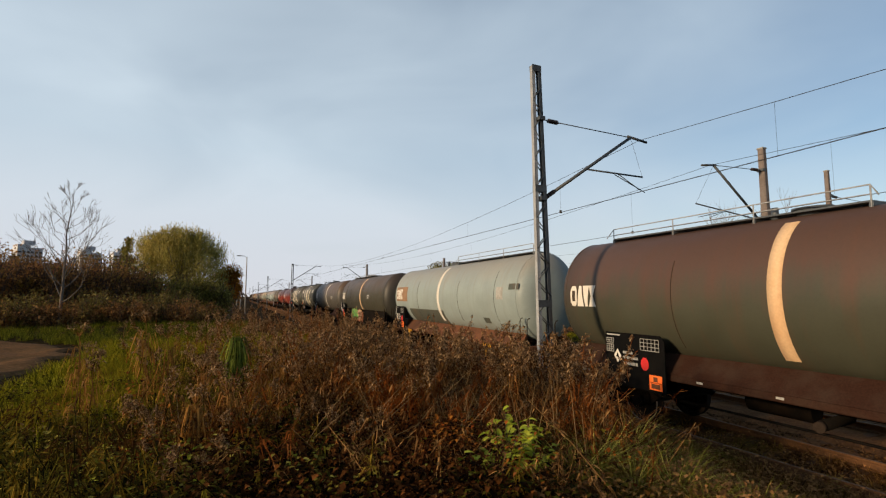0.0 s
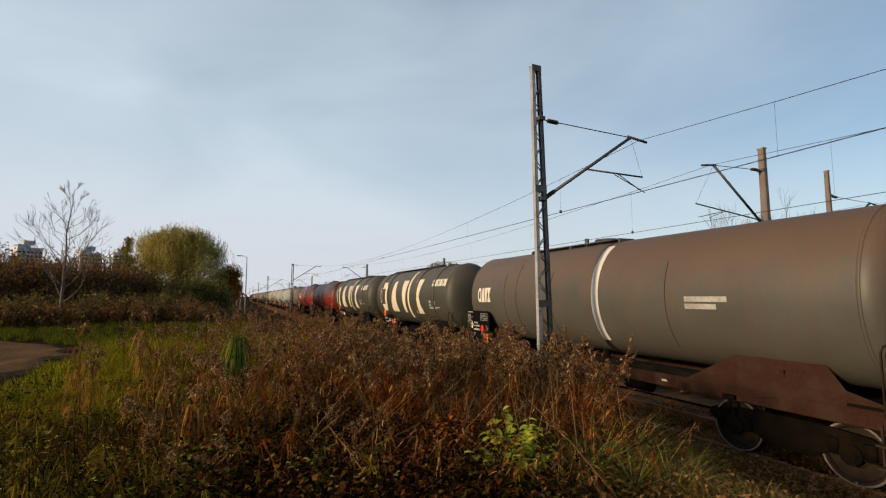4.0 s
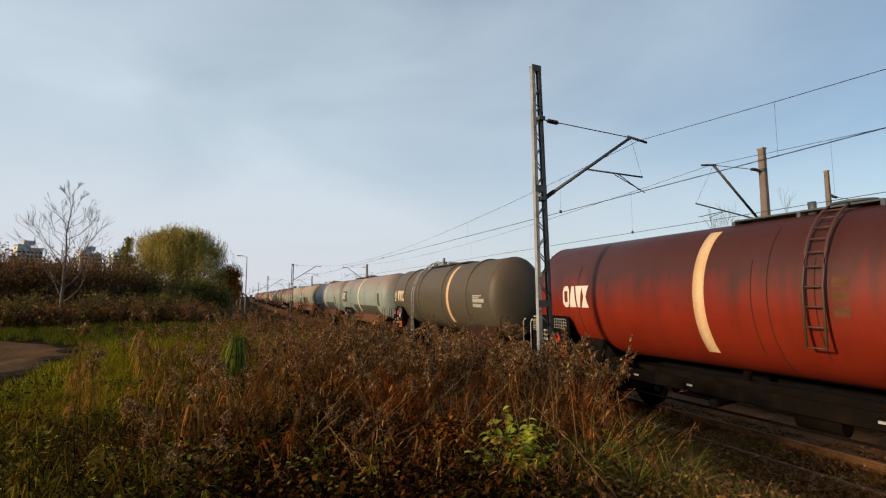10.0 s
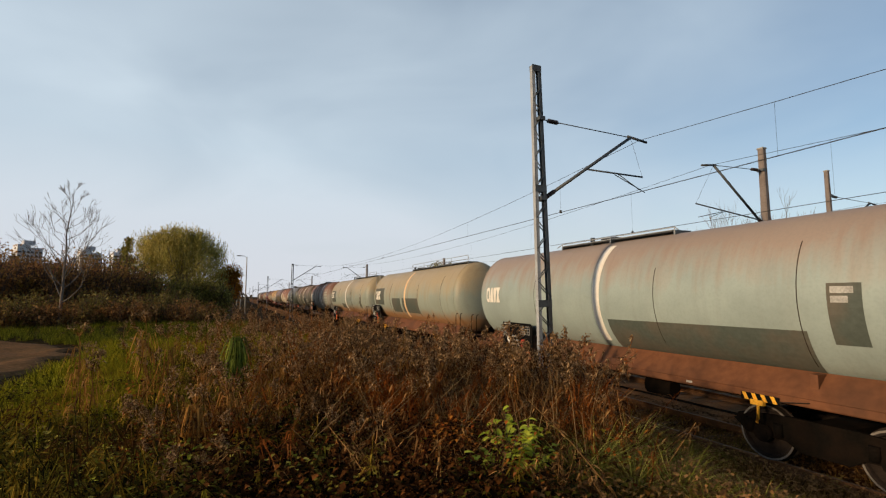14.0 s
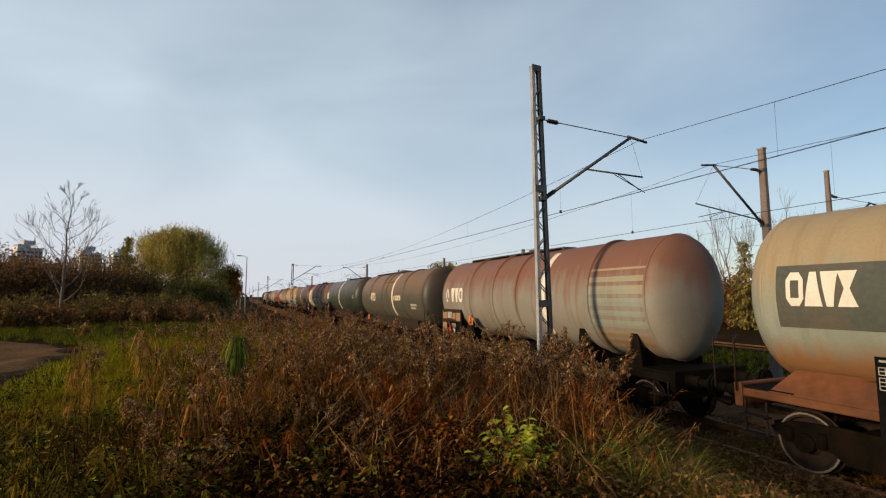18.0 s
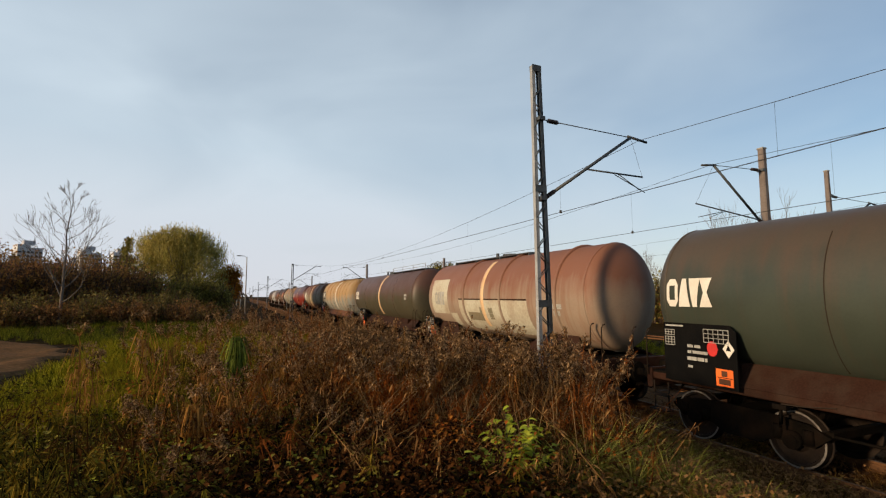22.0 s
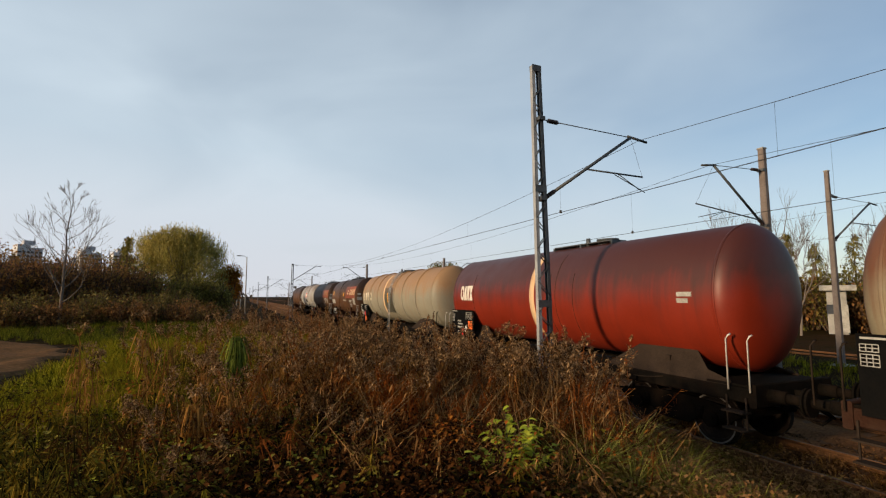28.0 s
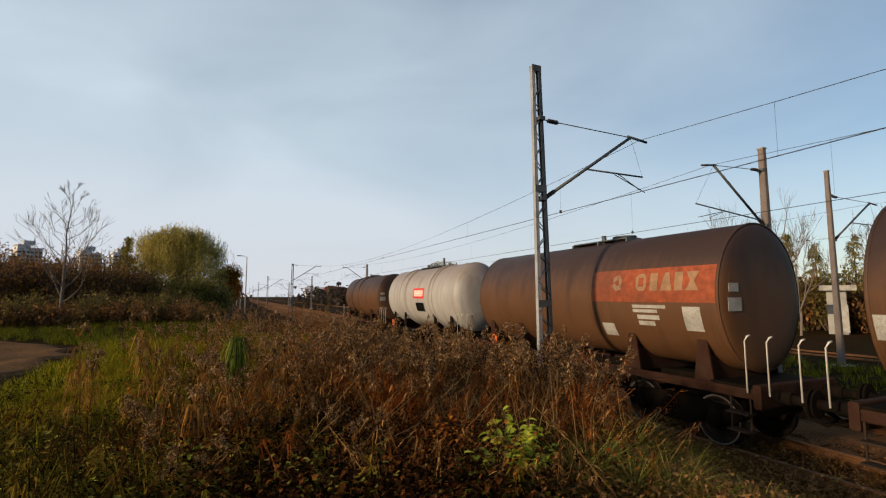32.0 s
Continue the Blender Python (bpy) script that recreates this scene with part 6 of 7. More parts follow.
DEEP = leafy("dark_evergreen_leaf", (0.105, 0.105, 0.028), (0.38, 0.31, 0.075))
WILLOW = leafy("yellowing_willow_leaf", (0.29, 0.235, 0.06), (0.62, 0.50, 0.15), c=(0.28, 0.24, 0.055))
BROWNLEAF = leafy("dark_brown_shrub_leaf", (0.15, 0.075, 0.030), (0.50, 0.25, 0.09), c=(0.27, 0.18, 0.05))
BRAMBLE = leafy("bramble_leaf", (0.09, 0.075, 0.02), (0.34, 0.26, 0.08))
ORANGELEAF = leafy("orange_autumn_leaf", (0.26, 0.09, 0.012), (0.42, 0.19, 0.025))
BARK = plain("grey_brown_bark", (0.17, 0.14, 0.115), 0.9, 0, 0.35, 8)
BARK_PALE = plain("pale_birch_bark", (0.135, 0.11, 0.092), 0.85, 0, 0.25, 6)
BARK_DARK = plain("dark_twig_bark", (0.085, 0.055, 0.038), 0.9, 0, 0.3, 8)


def meadow():
    g = random.Random(11)
    tall = [weed_proto(g, g.uniform(0.75, 1.25), g.randint(26, 42), g.randint(8, 16)) for _ in range(12)]
    bare = [weed_proto(g, g.uniform(0.4, 0.85), g.randint(34, 54), g.randint(0, 3)) for _ in range(10)]
    leafs = [weed_proto(g, g.uniform(0.25, 0.6), g.randint(40, 58), 0) for _ in range(10)]
    stems, plumes = [t[0] for t in tall], [t[1] for t in tall]

    def bank(x, y):
        return 1.0 if x < 6.3 else 0.0

    def dry(x, y):
        """Dry weeds thin out towards the road side; they grow in uneven drifts."""
        az = math.degrees(math.atan2(x, y))
        k = min(1.0, max(0.03, (az + 8) / 16))
        drift = 0.5 + 1.5 * noise.noise(Vector((x * 0.9, y * 0.7, 1.7)))
        near = 0.18 if x * x + y * y < 30 else 1.0
        return bank(x, y) * k * near * max(0.12, min(1, drift))

    def lush(x, y):
        az = math.degrees(math.atan2(x, y))
        drift = 0.6 + 0.9 * noise.noise(Vector((x * 0.8, y * 0.6, 9.2)))
        if az < -7 and x * x + y * y > 60:
            return 0.0
        if az > -3 and x * x + y * y < 27:
            drift *= 0.35
        return bank(x, y) * min(1.0, max(0.1, (16 - az) / 20)) * max(0.08, min(1, drift))
    # tall dry weeds between the camera and the line; stems and plumes of one plant share place and turn
    places = spots(g, 780, (-12, 41, 6.2, 46), dry) + spots(g, 50, (27, 38, 8.5, 11), bank)
    s = g.getrandbits(30)
    field("dry_weeds", stems, places, DRY, "dense dry brown weeds on the bank", "weeds", random.Random(s), tilt=0.45, smin=0.55, smax=1.3)
    field("weed_plumes", plumes, places, PLUME, "grey-brown seed plumes of dry weeds", "weeds", random.Random(s), tilt=0.45, smin=0.55, smax=1.3)
    field("low_dry_weeds", [b[0] for b in bare], spots(g, 1000, (-14, 46, 3.8, 26), dry), DRY, "low tangled brown weeds", "weeds", g, tilt=0.6)
    straw = [grass_proto(g, 0.7, 16, 0.1, 0.0065, 0.8) for _ in range(8)]
    field("straw_grass", straw, spots(g, 420, (-6, 46, 5.6, 34), dry), STRAW, "pale dry straw grass among the weeds", "grass", g, tilt=0.45)
    # straw in a brighter colour, which paints sunlit highlights into the weeds
    sunny = [grass_proto(g, 0.75, 20, 0.16, 0.007, 0.6) for _ in range(6)]
    field("golden_straw", sunny, spots(g, 70, (0, 9, 7.2, 10.5), bank) + spots(g, 40, (9, 24, 6.4, 9), bank), leafy("sunlit_straw", (0.24, 0.10, 0.03), (0.74, 0.42, 0.15)), "tufts of straw among the weeds, coloured bright gold as if sunlit", "grass", g, tilt=0.6, smin=0.5, smax=1.1)
    turf = [grass_proto(g, 0.36, 30, 0.18, 0.013, 0.7) for _ in range(8)]
    def on_road(x, y):
        for (ax, ay), (bx, by) in zip(ROAD[:-1], ROAD[1:]):
            t = max(0, min(1, ((x - ax) * (bx - ax) + (y - ay) * (by - ay)) / ((bx - ax) ** 2 + (by - ay) ** 2)))
            if math.hypot(x - ax - t * (bx - ax), y - ay - t * (by - ay)) < (2.75 if x > ax + t * (bx - ax) and y > 9 else 1.9):
                return 0.0
        return 1.0
    # own darker green on the far verge, in place of the trees' shadow
    field("verge_grass", turf, spots(g, 1100, (-24, 2, 20, 40), on_road), leafy("verge_grass", (0.020, 0.030, 0.004), (0.22, 0.22, 0.022), even=1.4), "green grass on the far verge, coloured dark for tree shade", "grass", g, tilt=0.3)
    field("green_grass", turf, spots(g, 1600, (-24, 8, 5.5, 22), lambda x, y: on_road(x, y) * (0.05 if x * x + y * y < 64 else 1.0)), GREEN, "green and yellowing autumn grass", "grass", g, tilt=0.3)
    field("bank_grass", turf, spots(g, 200, (2, 46, 5.2, 16), bank), MOSS, "green grass between the weeds", "grass", g, tilt=0.4)
    field("leafy_weeds", [b[0] for b in leafs], spots(g, 560, (-22, 20, 3.6, 14), lush), MOSS, "green leafy weeds on the bank", "weeds", g, tilt=0.5, smin=0.7, smax=1.4)
    field("yellow_weeds", [b[0] for b in leafs], spots(g, 240, (-22, 34, 3.6, 16), lush), leafy("yellowed_weed", (0.16, 0.10, 0.010), (0.36, 0.24, 0.03)), "yellowed leafy weeds on the bank", "weeds", g, tilt=0.5, smin=0.7, smax=1.3)
    def brow(x, y):
        az, r = math.degrees(math.atan2(x, y)), math.hypot(x, y)
        return 0.0 if 27 < az < 35 and r < 4.9 else 1.0
    field("brow_weeds", [b[0] for b in bare], spots(g, 110, (14, 38, 3.9, 5.8), brow), DRY, "low tangled brown weeds", "weeds", g, tilt=0.6, smin=0.5, smax=0.9)
    low = [grass_proto(g, 0.22, 24, 0.2, 0.011, 1.0) for _ in range(6)]
    slope = lambda x, y: 1.0 if x < 8.6 else 0.25 if 8.95 < x < 10.1 else 0.0
    field("slope_grass", low, spots(g, 4400, (37, 76, 4.0, 15), slope), leafy("brown_slope_grass", (0.07, 0.034, 0.010), (0.48, 0.25, 0.065), c=(0.20, 0.15, 0.022), even=1.5), "short brown and green grass on the slope", "grass", g, tilt=0.4)
    field("trackside_grass", low, spots(g, 420, (10, 48, 10, 40), lambda x, y: 1.0 if 5.6 < x < 7.9 else 0.0), STRAW, "dry grass at the foot of the ballast", "grass", g)
    field("far_bank_grass", low, [(x, y, float(ground_z(x, y)), 1.6) for x, y in ((g.uniform(16, 23.5), g.uniform(2, 36)) for _ in range(1100))], GREEN, "green grass strip behind the tracks", "grass", g)
    def lit_patch(x, y):
        """Green growth is scarce in the dark tangle just before the camera."""
        az, r = math.degrees(math.atan2(x, y)), math.hypot(x, y)
        return bank(x, y) * (0.22 if -3 < az < 26 and r < 5.6 else 1.0)
    cover = [cover_proto(g, 44, 0.35, 0.06, 0.3) for _ in range(8)]
    # dead leaves whose near-black colour stands in for shade between the weeds
    field("shade_dark_undergrowth", [cover_proto(g, 60, 0.35, 0.05, 0.34) for _ in range(6)], spots(g, 230, (-4, 30, 3.4, 6.2), bank), leafy("shade_dark_dead_leaf", (0.009, 0.0045, 0.002), (0.22, 0.08, 0.02), even=2.6), "dead brown leaves, coloured dark for the shade under the weeds", "undergrowth", g)
    field("ground_cover", cover, spots(g, 300, (-22, 44, 3.4, 12), lit_patch), MOSS, "low dull green leaves on the ground", "undergrowth", g)
    field("fallen_leaves", cover, spots(g, 480, (-20, 74, 3.4, 12), slope) + spots(g, 800, (38, 76, 4, 12), slope), BROWNLEAF, "brown withered leaves on the ground", "undergrowth", g, smin=0.5, smax=0.9)
    rust = [cover_proto(g, 70, 0.3, 0.05, 0.7) for _ in range(4)]
    field("rust_red_leaves", rust, spots(g, 40, (2, 7, 6.3, 9), bank) + spots(g, 40, (13, 19, 6.0, 8.5), bank) + spots(g, 40, (-16, 46, 4, 9), bank), RUSTLEAF, "orange and rust red leaves among the weeds", "undergrowth", g, smin=0.4, smax=1.0)
    fresh = [cover_proto(g, 14, 0.2, 0.065, 0.4, True) for _ in range(5)]
    field("yellow_green_leaves", fresh, spots(g, 46, (-22, 26, 3.5, 6.2), lit_patch), LIME, "yellow-green leaves low in the grass", "undergrowth", g, smin=0.5, smax=0.9)
    small = [cover_proto(g, 26, 0.26, 0.042, 0.42, True) for _ in range(5)]
    field("yellowing_leaves", small, spots(g, 95, (-23, 3, 3.6, 7.0), bank) + spots(g, 22, (3, 26, 3.6, 5.0), bank), leafy("pale_yellow_leaf", (0.12, 0.10, 0.012), (0.55, 0.46, 0.09), even=1.6), "small pale yellow-green leaves low in the weeds", "undergrowth", g, smin=0.6, smax=1.1)
    litter = [cover_proto(g, 20, 0.3, 0.05, 0.05) for _ in range(6)]
    field("track_litter", litter, [(x, y, -0.20 if x > 8 else float(ground_z(x, y)), 1.0) for x, y in ((g.uniform(7.2, 11.4), 1.5 + 22 * g.random() ** 1.5) for _ in range(900))], leafy("rotting_leaf", (0.07, 0.032, 0.012), (0.30, 0.15, 0.06)), "brown rotting leaves between the rails", "leaf litter", g)
    # stones on the ballast shoulder
    stone = Sprig()
    stone.v = [(1, 0, 0), (-1, 0, 0), (0, 0.8, 0.1), (0, -0.9, 0), (0.1, 0, 0.7), (0, 0.1, -0.5)]
    stone.f = [(0, 2, 4), (2, 1, 4), (1, 3, 4), (3, 0, 4), (2, 0, 5), (1, 2, 5), (3, 1, 5), (0, 3, 5)]
    field("ballast_stones", [stone.arr()], [(x, y, -0.19 - 0.15 * max(0, abs(x - D) - 1.75) / 0.85, g.uniform(0.5, 1.2)) for x, y in ((D + g.uniform(-2.6, 2.6), 1 + 40 * g.random() ** 1.6) for _ in range(9000))], leafy("ballast_stone", (0.035, 0.018, 0.008), (0.20, 0.105, 0.045), 0.95, 0.03), "dirty brown ballast stones", "ballast", g, smin=0.03, smax=0.06, tilt=0.6)


meadow()


def lone_plants():
    """Single plants that stand out of the growth."""
    g = random.Random(23)
    for az, r, n in ((31.6, 4.6, 110), (29.2, 4.3, 60), (30.6, 4.9, 80)):
        x, y = r * math.sin(radians(az)), r * math.cos(radians(az))
        b = empty("leafy_bush", pose(x, y, float(ground_z(x, y))))
        tagged(b, "small bush with bright yellow-green leaves", "bush", "yellow-green bushes")
        st, lf = Sprig(), Sprig()
        for k in range(9):
            a = g.uniform(0, 6.28)
            e = Vector((math.cos(a) * g.uniform(0.1, 0.36), math.sin(a) * g.uniform(0.1, 0.36), g.uniform(0.30, 0.56)))
            st.stick([Vector((0, 0, -0.05)), e * 0.5 + Vector((0, 0, 0.08)), e], 0.006, 0.003)
            for j in range(n // 9):
                p = e * g.uniform(0.5, 1.05) + rvec(g, 0.06)
                lf.broad(p, Vector((g.uniform(-1, 1), g.uniform(-1, 1), g.uniform(-0.3, 0.5))), g.uniform(0.05, 0.10), g.uniform(0.06, 0.115), 0.3)
        part("twigs", arrays_mesh("twigs", *st.arr(), BARK_DARK), BARK_DARK, b)
        part("leaves", arrays_mesh("leaves", *lf.arr(), LIME), LIME, b)
    # a drooping green plant
    x, y = 0.02, 8.4
    b = empty("drooping_plant", pose(x, y, float(ground_z(x, y))))
    tagged(b, "green plant with long drooping leaves", "plant")
    lf = Sprig()
    for k in range(190):
        a = g.uniform(0, 6.28)
        o = Vector((math.cos(a), math.sin(a), 0))
        r, t = g.uniform(0.05, 0.27), g.uniform(0.62, 1.12)
        lf.strip([Vector((0, 0, t - 0.1)), o * r * 0.6 + Vector((0, 0, t)), o * r + Vector((0, 0, t - 0.25)), o * r * 1.1 + Vector((g.uniform(-0.06, 0.06), g.uniform(-0.06, 0.06), t - g.uniform(0.3, 0.62)))], 0.026, Vector((-o.y, o.x, 0)))
    hang = leafy("drooping_green_leaf", (0.03, 0.055, 0.006), (0.24, 0.28, 0.035), shine=0.2)
    part("leaves", arrays_mesh("leaves", *lf.arr(), hang), hang, b)
    st = Sprig()
    st.stick([Vector((0, 0, -0.05)), Vector((0, 0, 1.05))], 0.012, 0.006, 5)
    part("stem", arrays_mesh("stem", *st.arr(), BARK), BARK, b)
    # tall dead flower stalks with flat seed heads
    for az, r, hh in ((-13.7, 8.0, 1.38), (-8.4, 7.2, 1.52), (-6.4, 7.4, 1.3), (-12.6, 8.2, 1.1), (31.0, 6.7, 1.35), (-3.0, 6.8, 0.95), (-0.6, 5.6, 0.8), (-3.6, 5.4, 0.75)):
        x, y = r * math.sin(radians(az)), r * math.cos(radians(az))
        b = empty("dead_flower_stalk", pose(x, y, float(ground_z(x, y))))
        tagged(b, "tall dead brown flower stalk with a seed head", "weed", "dead flower stalks")
        st, hd = Sprig(), Sprig()
        st.stick([Vector((0, 0, -0.05)), Vector((0.03, 0, hh * 0.5)), Vector((0.0, 0.02, hh))], 0.008, 0.004, 4)
        for k in range(16):
            a = g.uniform(0, 6.28)
            q = Vector((math.cos(a) * g.uniform(0.03, 0.14), math.sin(a) * g.uniform(0.03, 0.14), hh + g.uniform(-0.02, 0.06)))
            st.stick([Vector((0, 0.01, hh - 0.12)), q], 0.002, 0.0015)
            for j in range(8):
                hd.leaf(q + rvec(g, 0.025), rvec(g), 0.022, 0.03, 0.1)
        gold = Sprig()
        for k in range(80):
            a, t = g.uniform(0, 6.28), g.uniform(0.12, 0.86)
            o = Vector((math.cos(a), math.sin(a), 0))
            p, ln = Vector((0.01, 0, hh * t)), g.uniform(0.1, 0.24)
            gold.strip([p, p + o * ln * 0.55 + Vector((0, 0, 0.02)), p + o * ln * 0.8 - Vector((0, 0, ln * 0.7)), p + o * ln * 0.85 - Vector((0, 0, ln * 1.3))], 0.017, Vector((-o.y, o.x, 0)))
        part("withered_leaves", arrays_mesh("withered_leaves", *gold.arr(), GOLD), GOLD, b, "hanging golden-brown withered leaves")
        part("stalk", arrays_mesh("stalk", *st.arr(), DRY), DRY, b)
        tagged(part("seed_head", arrays_mesh("seed_head", *hd.arr(), PLUME), PLUME, b, "grey-brown seed head"), "grey-brown seed head", kind="stuff")
    # arching grass tufts
    for az, r, k in ((43.5, 6.1, 1.0), (46.5, 6.3, 0.9), (40.0, 4.9, 1.0), (38, 4.6, 0.8), (49, 5.6, 0.7), (44, 4.7, 0.8), (55, 5.0, 0.6), (52, 6.4, 0.55), (59, 5.6, 0.5), (57, 6.8, 0.5), (48, 4.9, 0.7)) + tuple((g.uniform(44, 68), g.uniform(4.4, 7.6), g.uniform(0.3, 0.55)) for _ in range(26)):
        x, y = r * math.sin(radians(az)), r * math.cos(radians(az))
        V, F = grass_proto(g, 0.75 * k, 110, 0.12, 0.010, 1.15)
        t = new("grass_tuft", arrays_mesh("grass_tuft", V, F, leafy("tuft_grass", (0.13, 0.13, 0.014), (0.66, 0.58, 0.13), even=1.5) if az == 43.5 else bpy.data.materials["tuft_grass"]))
        t.matrix_basis = pose(x, y, float(ground_z(x, y)))
        tagged(t, "tuft of long arching yellow-green grass", "grass tuft", "arching grass tufts")
    # leaning golden fronds with paired narrow leaves
    for az, r, lean, rise in ((14.2, 6.9, 0.85, 0.5), (16.0, 7.3, 0.8, 0.55), (8.5, 8.0, 0.3, 0.8), (5.0, 7.6, 0.2, 0.85), (3.5, 8.3, 0.25, 0.8), (10.5, 8.6, 0.4, 0.7)) + tuple((g.uniform(1, 22), g.uniform(6.4, 9.4), g.uniform(0.1, 0.6), g.uniform(0.6, 0.9)) for _ in range(22)):
        x, y = r * math.sin(radians(az)), r * math.cos(radians(az))
        b = empty("golden_frond", pose(x, y, float(ground_z(x, y))))
        tagged(b, "leaning golden-brown weed with paired narrow leaves", "weed", "golden fronds")
        st, lf = Sprig(), Sprig()
        pts = [Vector((lean * t, -0.25 * lean * t, 0.12 + rise * t)) for t in (0, 0.5, 1.0)]
        st.stick([Vector((-0.1, 0, -0.05))] + pts, 0.008, 0.003, 4)
        for k in range(46):
            t = 0.12 + 0.88 * k / 46
            p = Vector((lean * t, -0.25 * lean * t, 0.12 + rise * t))
            for sg in (-1, 1):
                o = Vector((0.25 * sg + g.uniform(-0.2, 0.2), 0.9 * sg * g.uniform(0.3, 1), g.uniform(-0.5, 0.4))).normalized()
                ln = 0.20 * (1.1 - 0.6 * t) * g.uniform(0.7, 1.2)
                lf.strip([p, p + o * ln * 0.6, p + o * ln * 0.95 - Vector((0, 0, ln * 0.45)), p + o * ln - Vector((0, 0, ln))], 0.016, Vector((1, 0, 0.3)).normalized())
        part("stalk", arrays_mesh("stalk", *st.arr(), STRAW), STRAW, b)
        part("leaves", arrays_mesh("leaves", *lf.arr(), GOLD), GOLD, b)
    # long straws that lean across the growth
    for i in range(80):
        az, r = g.uniform(2, 40), g.uniform(4.4, 8.5)
        x, y = r * math.sin(radians(az)), r * math.cos(radians(az))
        s = Sprig()
        q = Vector((g.uniform(-0.5, 1.2), g.uniform(-0.4, 0.4), g.uniform(0.45, 1.0)))
        s.stick([Vector((0, 0, -0.03)), q * 0.5 + Vector((0, 0, 0.05)), q], 0.0045, 0.002, 4)
        t = new("leaning_straw", arrays_mesh("leaning_straw", *s.arr(), STRAW))
        t.matrix_basis = pose(x, y, float(ground_z(x, y)))
        tagged(t, "single pale dry stalk leaning over the weeds", "dry stalk", "leaning dry stalks")


def weed_plants():
    """Dry weeds in front that can be told apart, each on its own."""
    g = random.Random(31)
    kinds = []
    for k in range(7):
        (sv, sf), (pv, pf) = weed_proto(g, g.uniform(0.95, 1.3), g.randint(26, 40), g.randint(18, 30))
        kinds.append((arrays_mesh("stalk", sv, sf, DRY), arrays_mesh("plume", pv, pf, PLUME)))
    for i in range(92):
        az, r = g.uniform(3, 40) if i % 9 else g.uniform(-16, 3), g.uniform(5.4, 9.5)
        if i >= 70:
            az, r = g.uniform(-8, 16), g.uniform(4.2, 5.6)
        x, y = r * math.sin(radians(az)), r * math.cos(radians(az))
        k = g.uniform(0.75, 1.2) if i < 70 else g.uniform(0.42, 0.66)
        st, pl = kinds[i % 7]
        root = empty("dry_weed", Matrix.Translation((x, y, float(ground_z(x, y)))) @ Euler((g.uniform(-0.2, 0.2), g.uniform(-0.2, 0.2), g.uniform(0, 6.28))).to_matrix().to_4x4() @ Matrix.Scale(k, 4))
        tagged(root, "tall dry brown weed with a grey seed plume", "weed", "tall dry weeds")
        part("stalk", st, DRY, root)
        tagged(part("plume", pl, PLUME, root, "grey-brown seed plume"), "grey-brown seed plume", kind="stuff")


lone_plants()
weed_plants()


# ---- trees and what stands behind ----
def branches(g, s, p, d, length, r, depth, spread, up, ends):
    """Grows a limb and its forks into the sprig s; ends gathers the twig tips."""
    n = 3
    pts = [p]
    for i in range(n):
        d = (d + rvec(g, 0.16) + Vector((0, 0, up * 0.12))).normalized()
        pts.append(pts[-1] + d * length / n)
    s.stick(pts, max(r, 0.008), max(r * 0.62, 0.0055), 5 if depth > 2 else 3)
    ends.append((pts[-1], d))
    if depth == 0:
        return
    for k in range(g.choice((2, 2, 3, 3))):
        t = g.uniform(0.45, 1.0)
        q = pts[1].lerp(pts[-1], t)
        nd = (d + rvec(g, spread) + Vector((0, 0, up * 0.3))).normalized()
        branches(g, s, q, nd, length * g.uniform(0.62, 0.82), r * 0.55, depth - 1, spread, up, ends)


def tree(name, x, y, height, seed, bark, label, category, leaf=None, leaf_n=0, leaf_size=0.2, depth=5, spread=0.75, up=0.5, trunk=0.3, thick=0.02, group="", z=None):
    g = random.Random(seed)
    root = empty(name, pose(x, y, float(ground_z(x, y)) - 0.1 if z is None else z))
    tagged(root, label, category, group)
    s, ends, bole = Sprig(), [], Sprig()
    th = height * trunk
    bole.stick([Vector((0, 0, 0)), Vector((g.uniform(-.1, .1), g.uniform(-.1, .1), th * 0.6)), Vector((g.uniform(-.15, .15), 0, th))], height * thick, height * thick * 0.75, 7)
    for k in range(4):
        a = k * 1.57 + g.uniform(-0.5, 0.5)
        branches(g, s, Vector((0, 0, th * g.uniform(0.75, 1.0))), Vector((math.cos(a) * spread, math.sin(a) * spread, 1)).normalized(), height * 0.26, height * thick * 0.5, depth - 1, spread, up, ends)
    branches(g, s, Vector((0, 0, th * 0.95)), Vector((0, 0, 1)), height * 0.28, height * thick * 0.7, depth - 1, spread * 0.8, up, ends)
    V, F = s.arr()
    k = height / V[:, 2].max()
    part("branch_work", arrays_mesh("branch_work", V * k, F, bark), bark, root)
    V, F = bole.arr()
    part("trunk", arrays_mesh("trunk", V * k, F, bark), bark, root)
    if leaf:
        c = Sprig()
        for i in range(leaf_n):
            p, d = g.choice(ends)
            c.leaf(p * k + rvec(g, leaf_size * 2.2), rvec(g), leaf_size * 0.6, leaf_size, 0.3)
        part("crown", arrays_mesh("crown", *c.arr(), leaf), leaf, root)
    return root


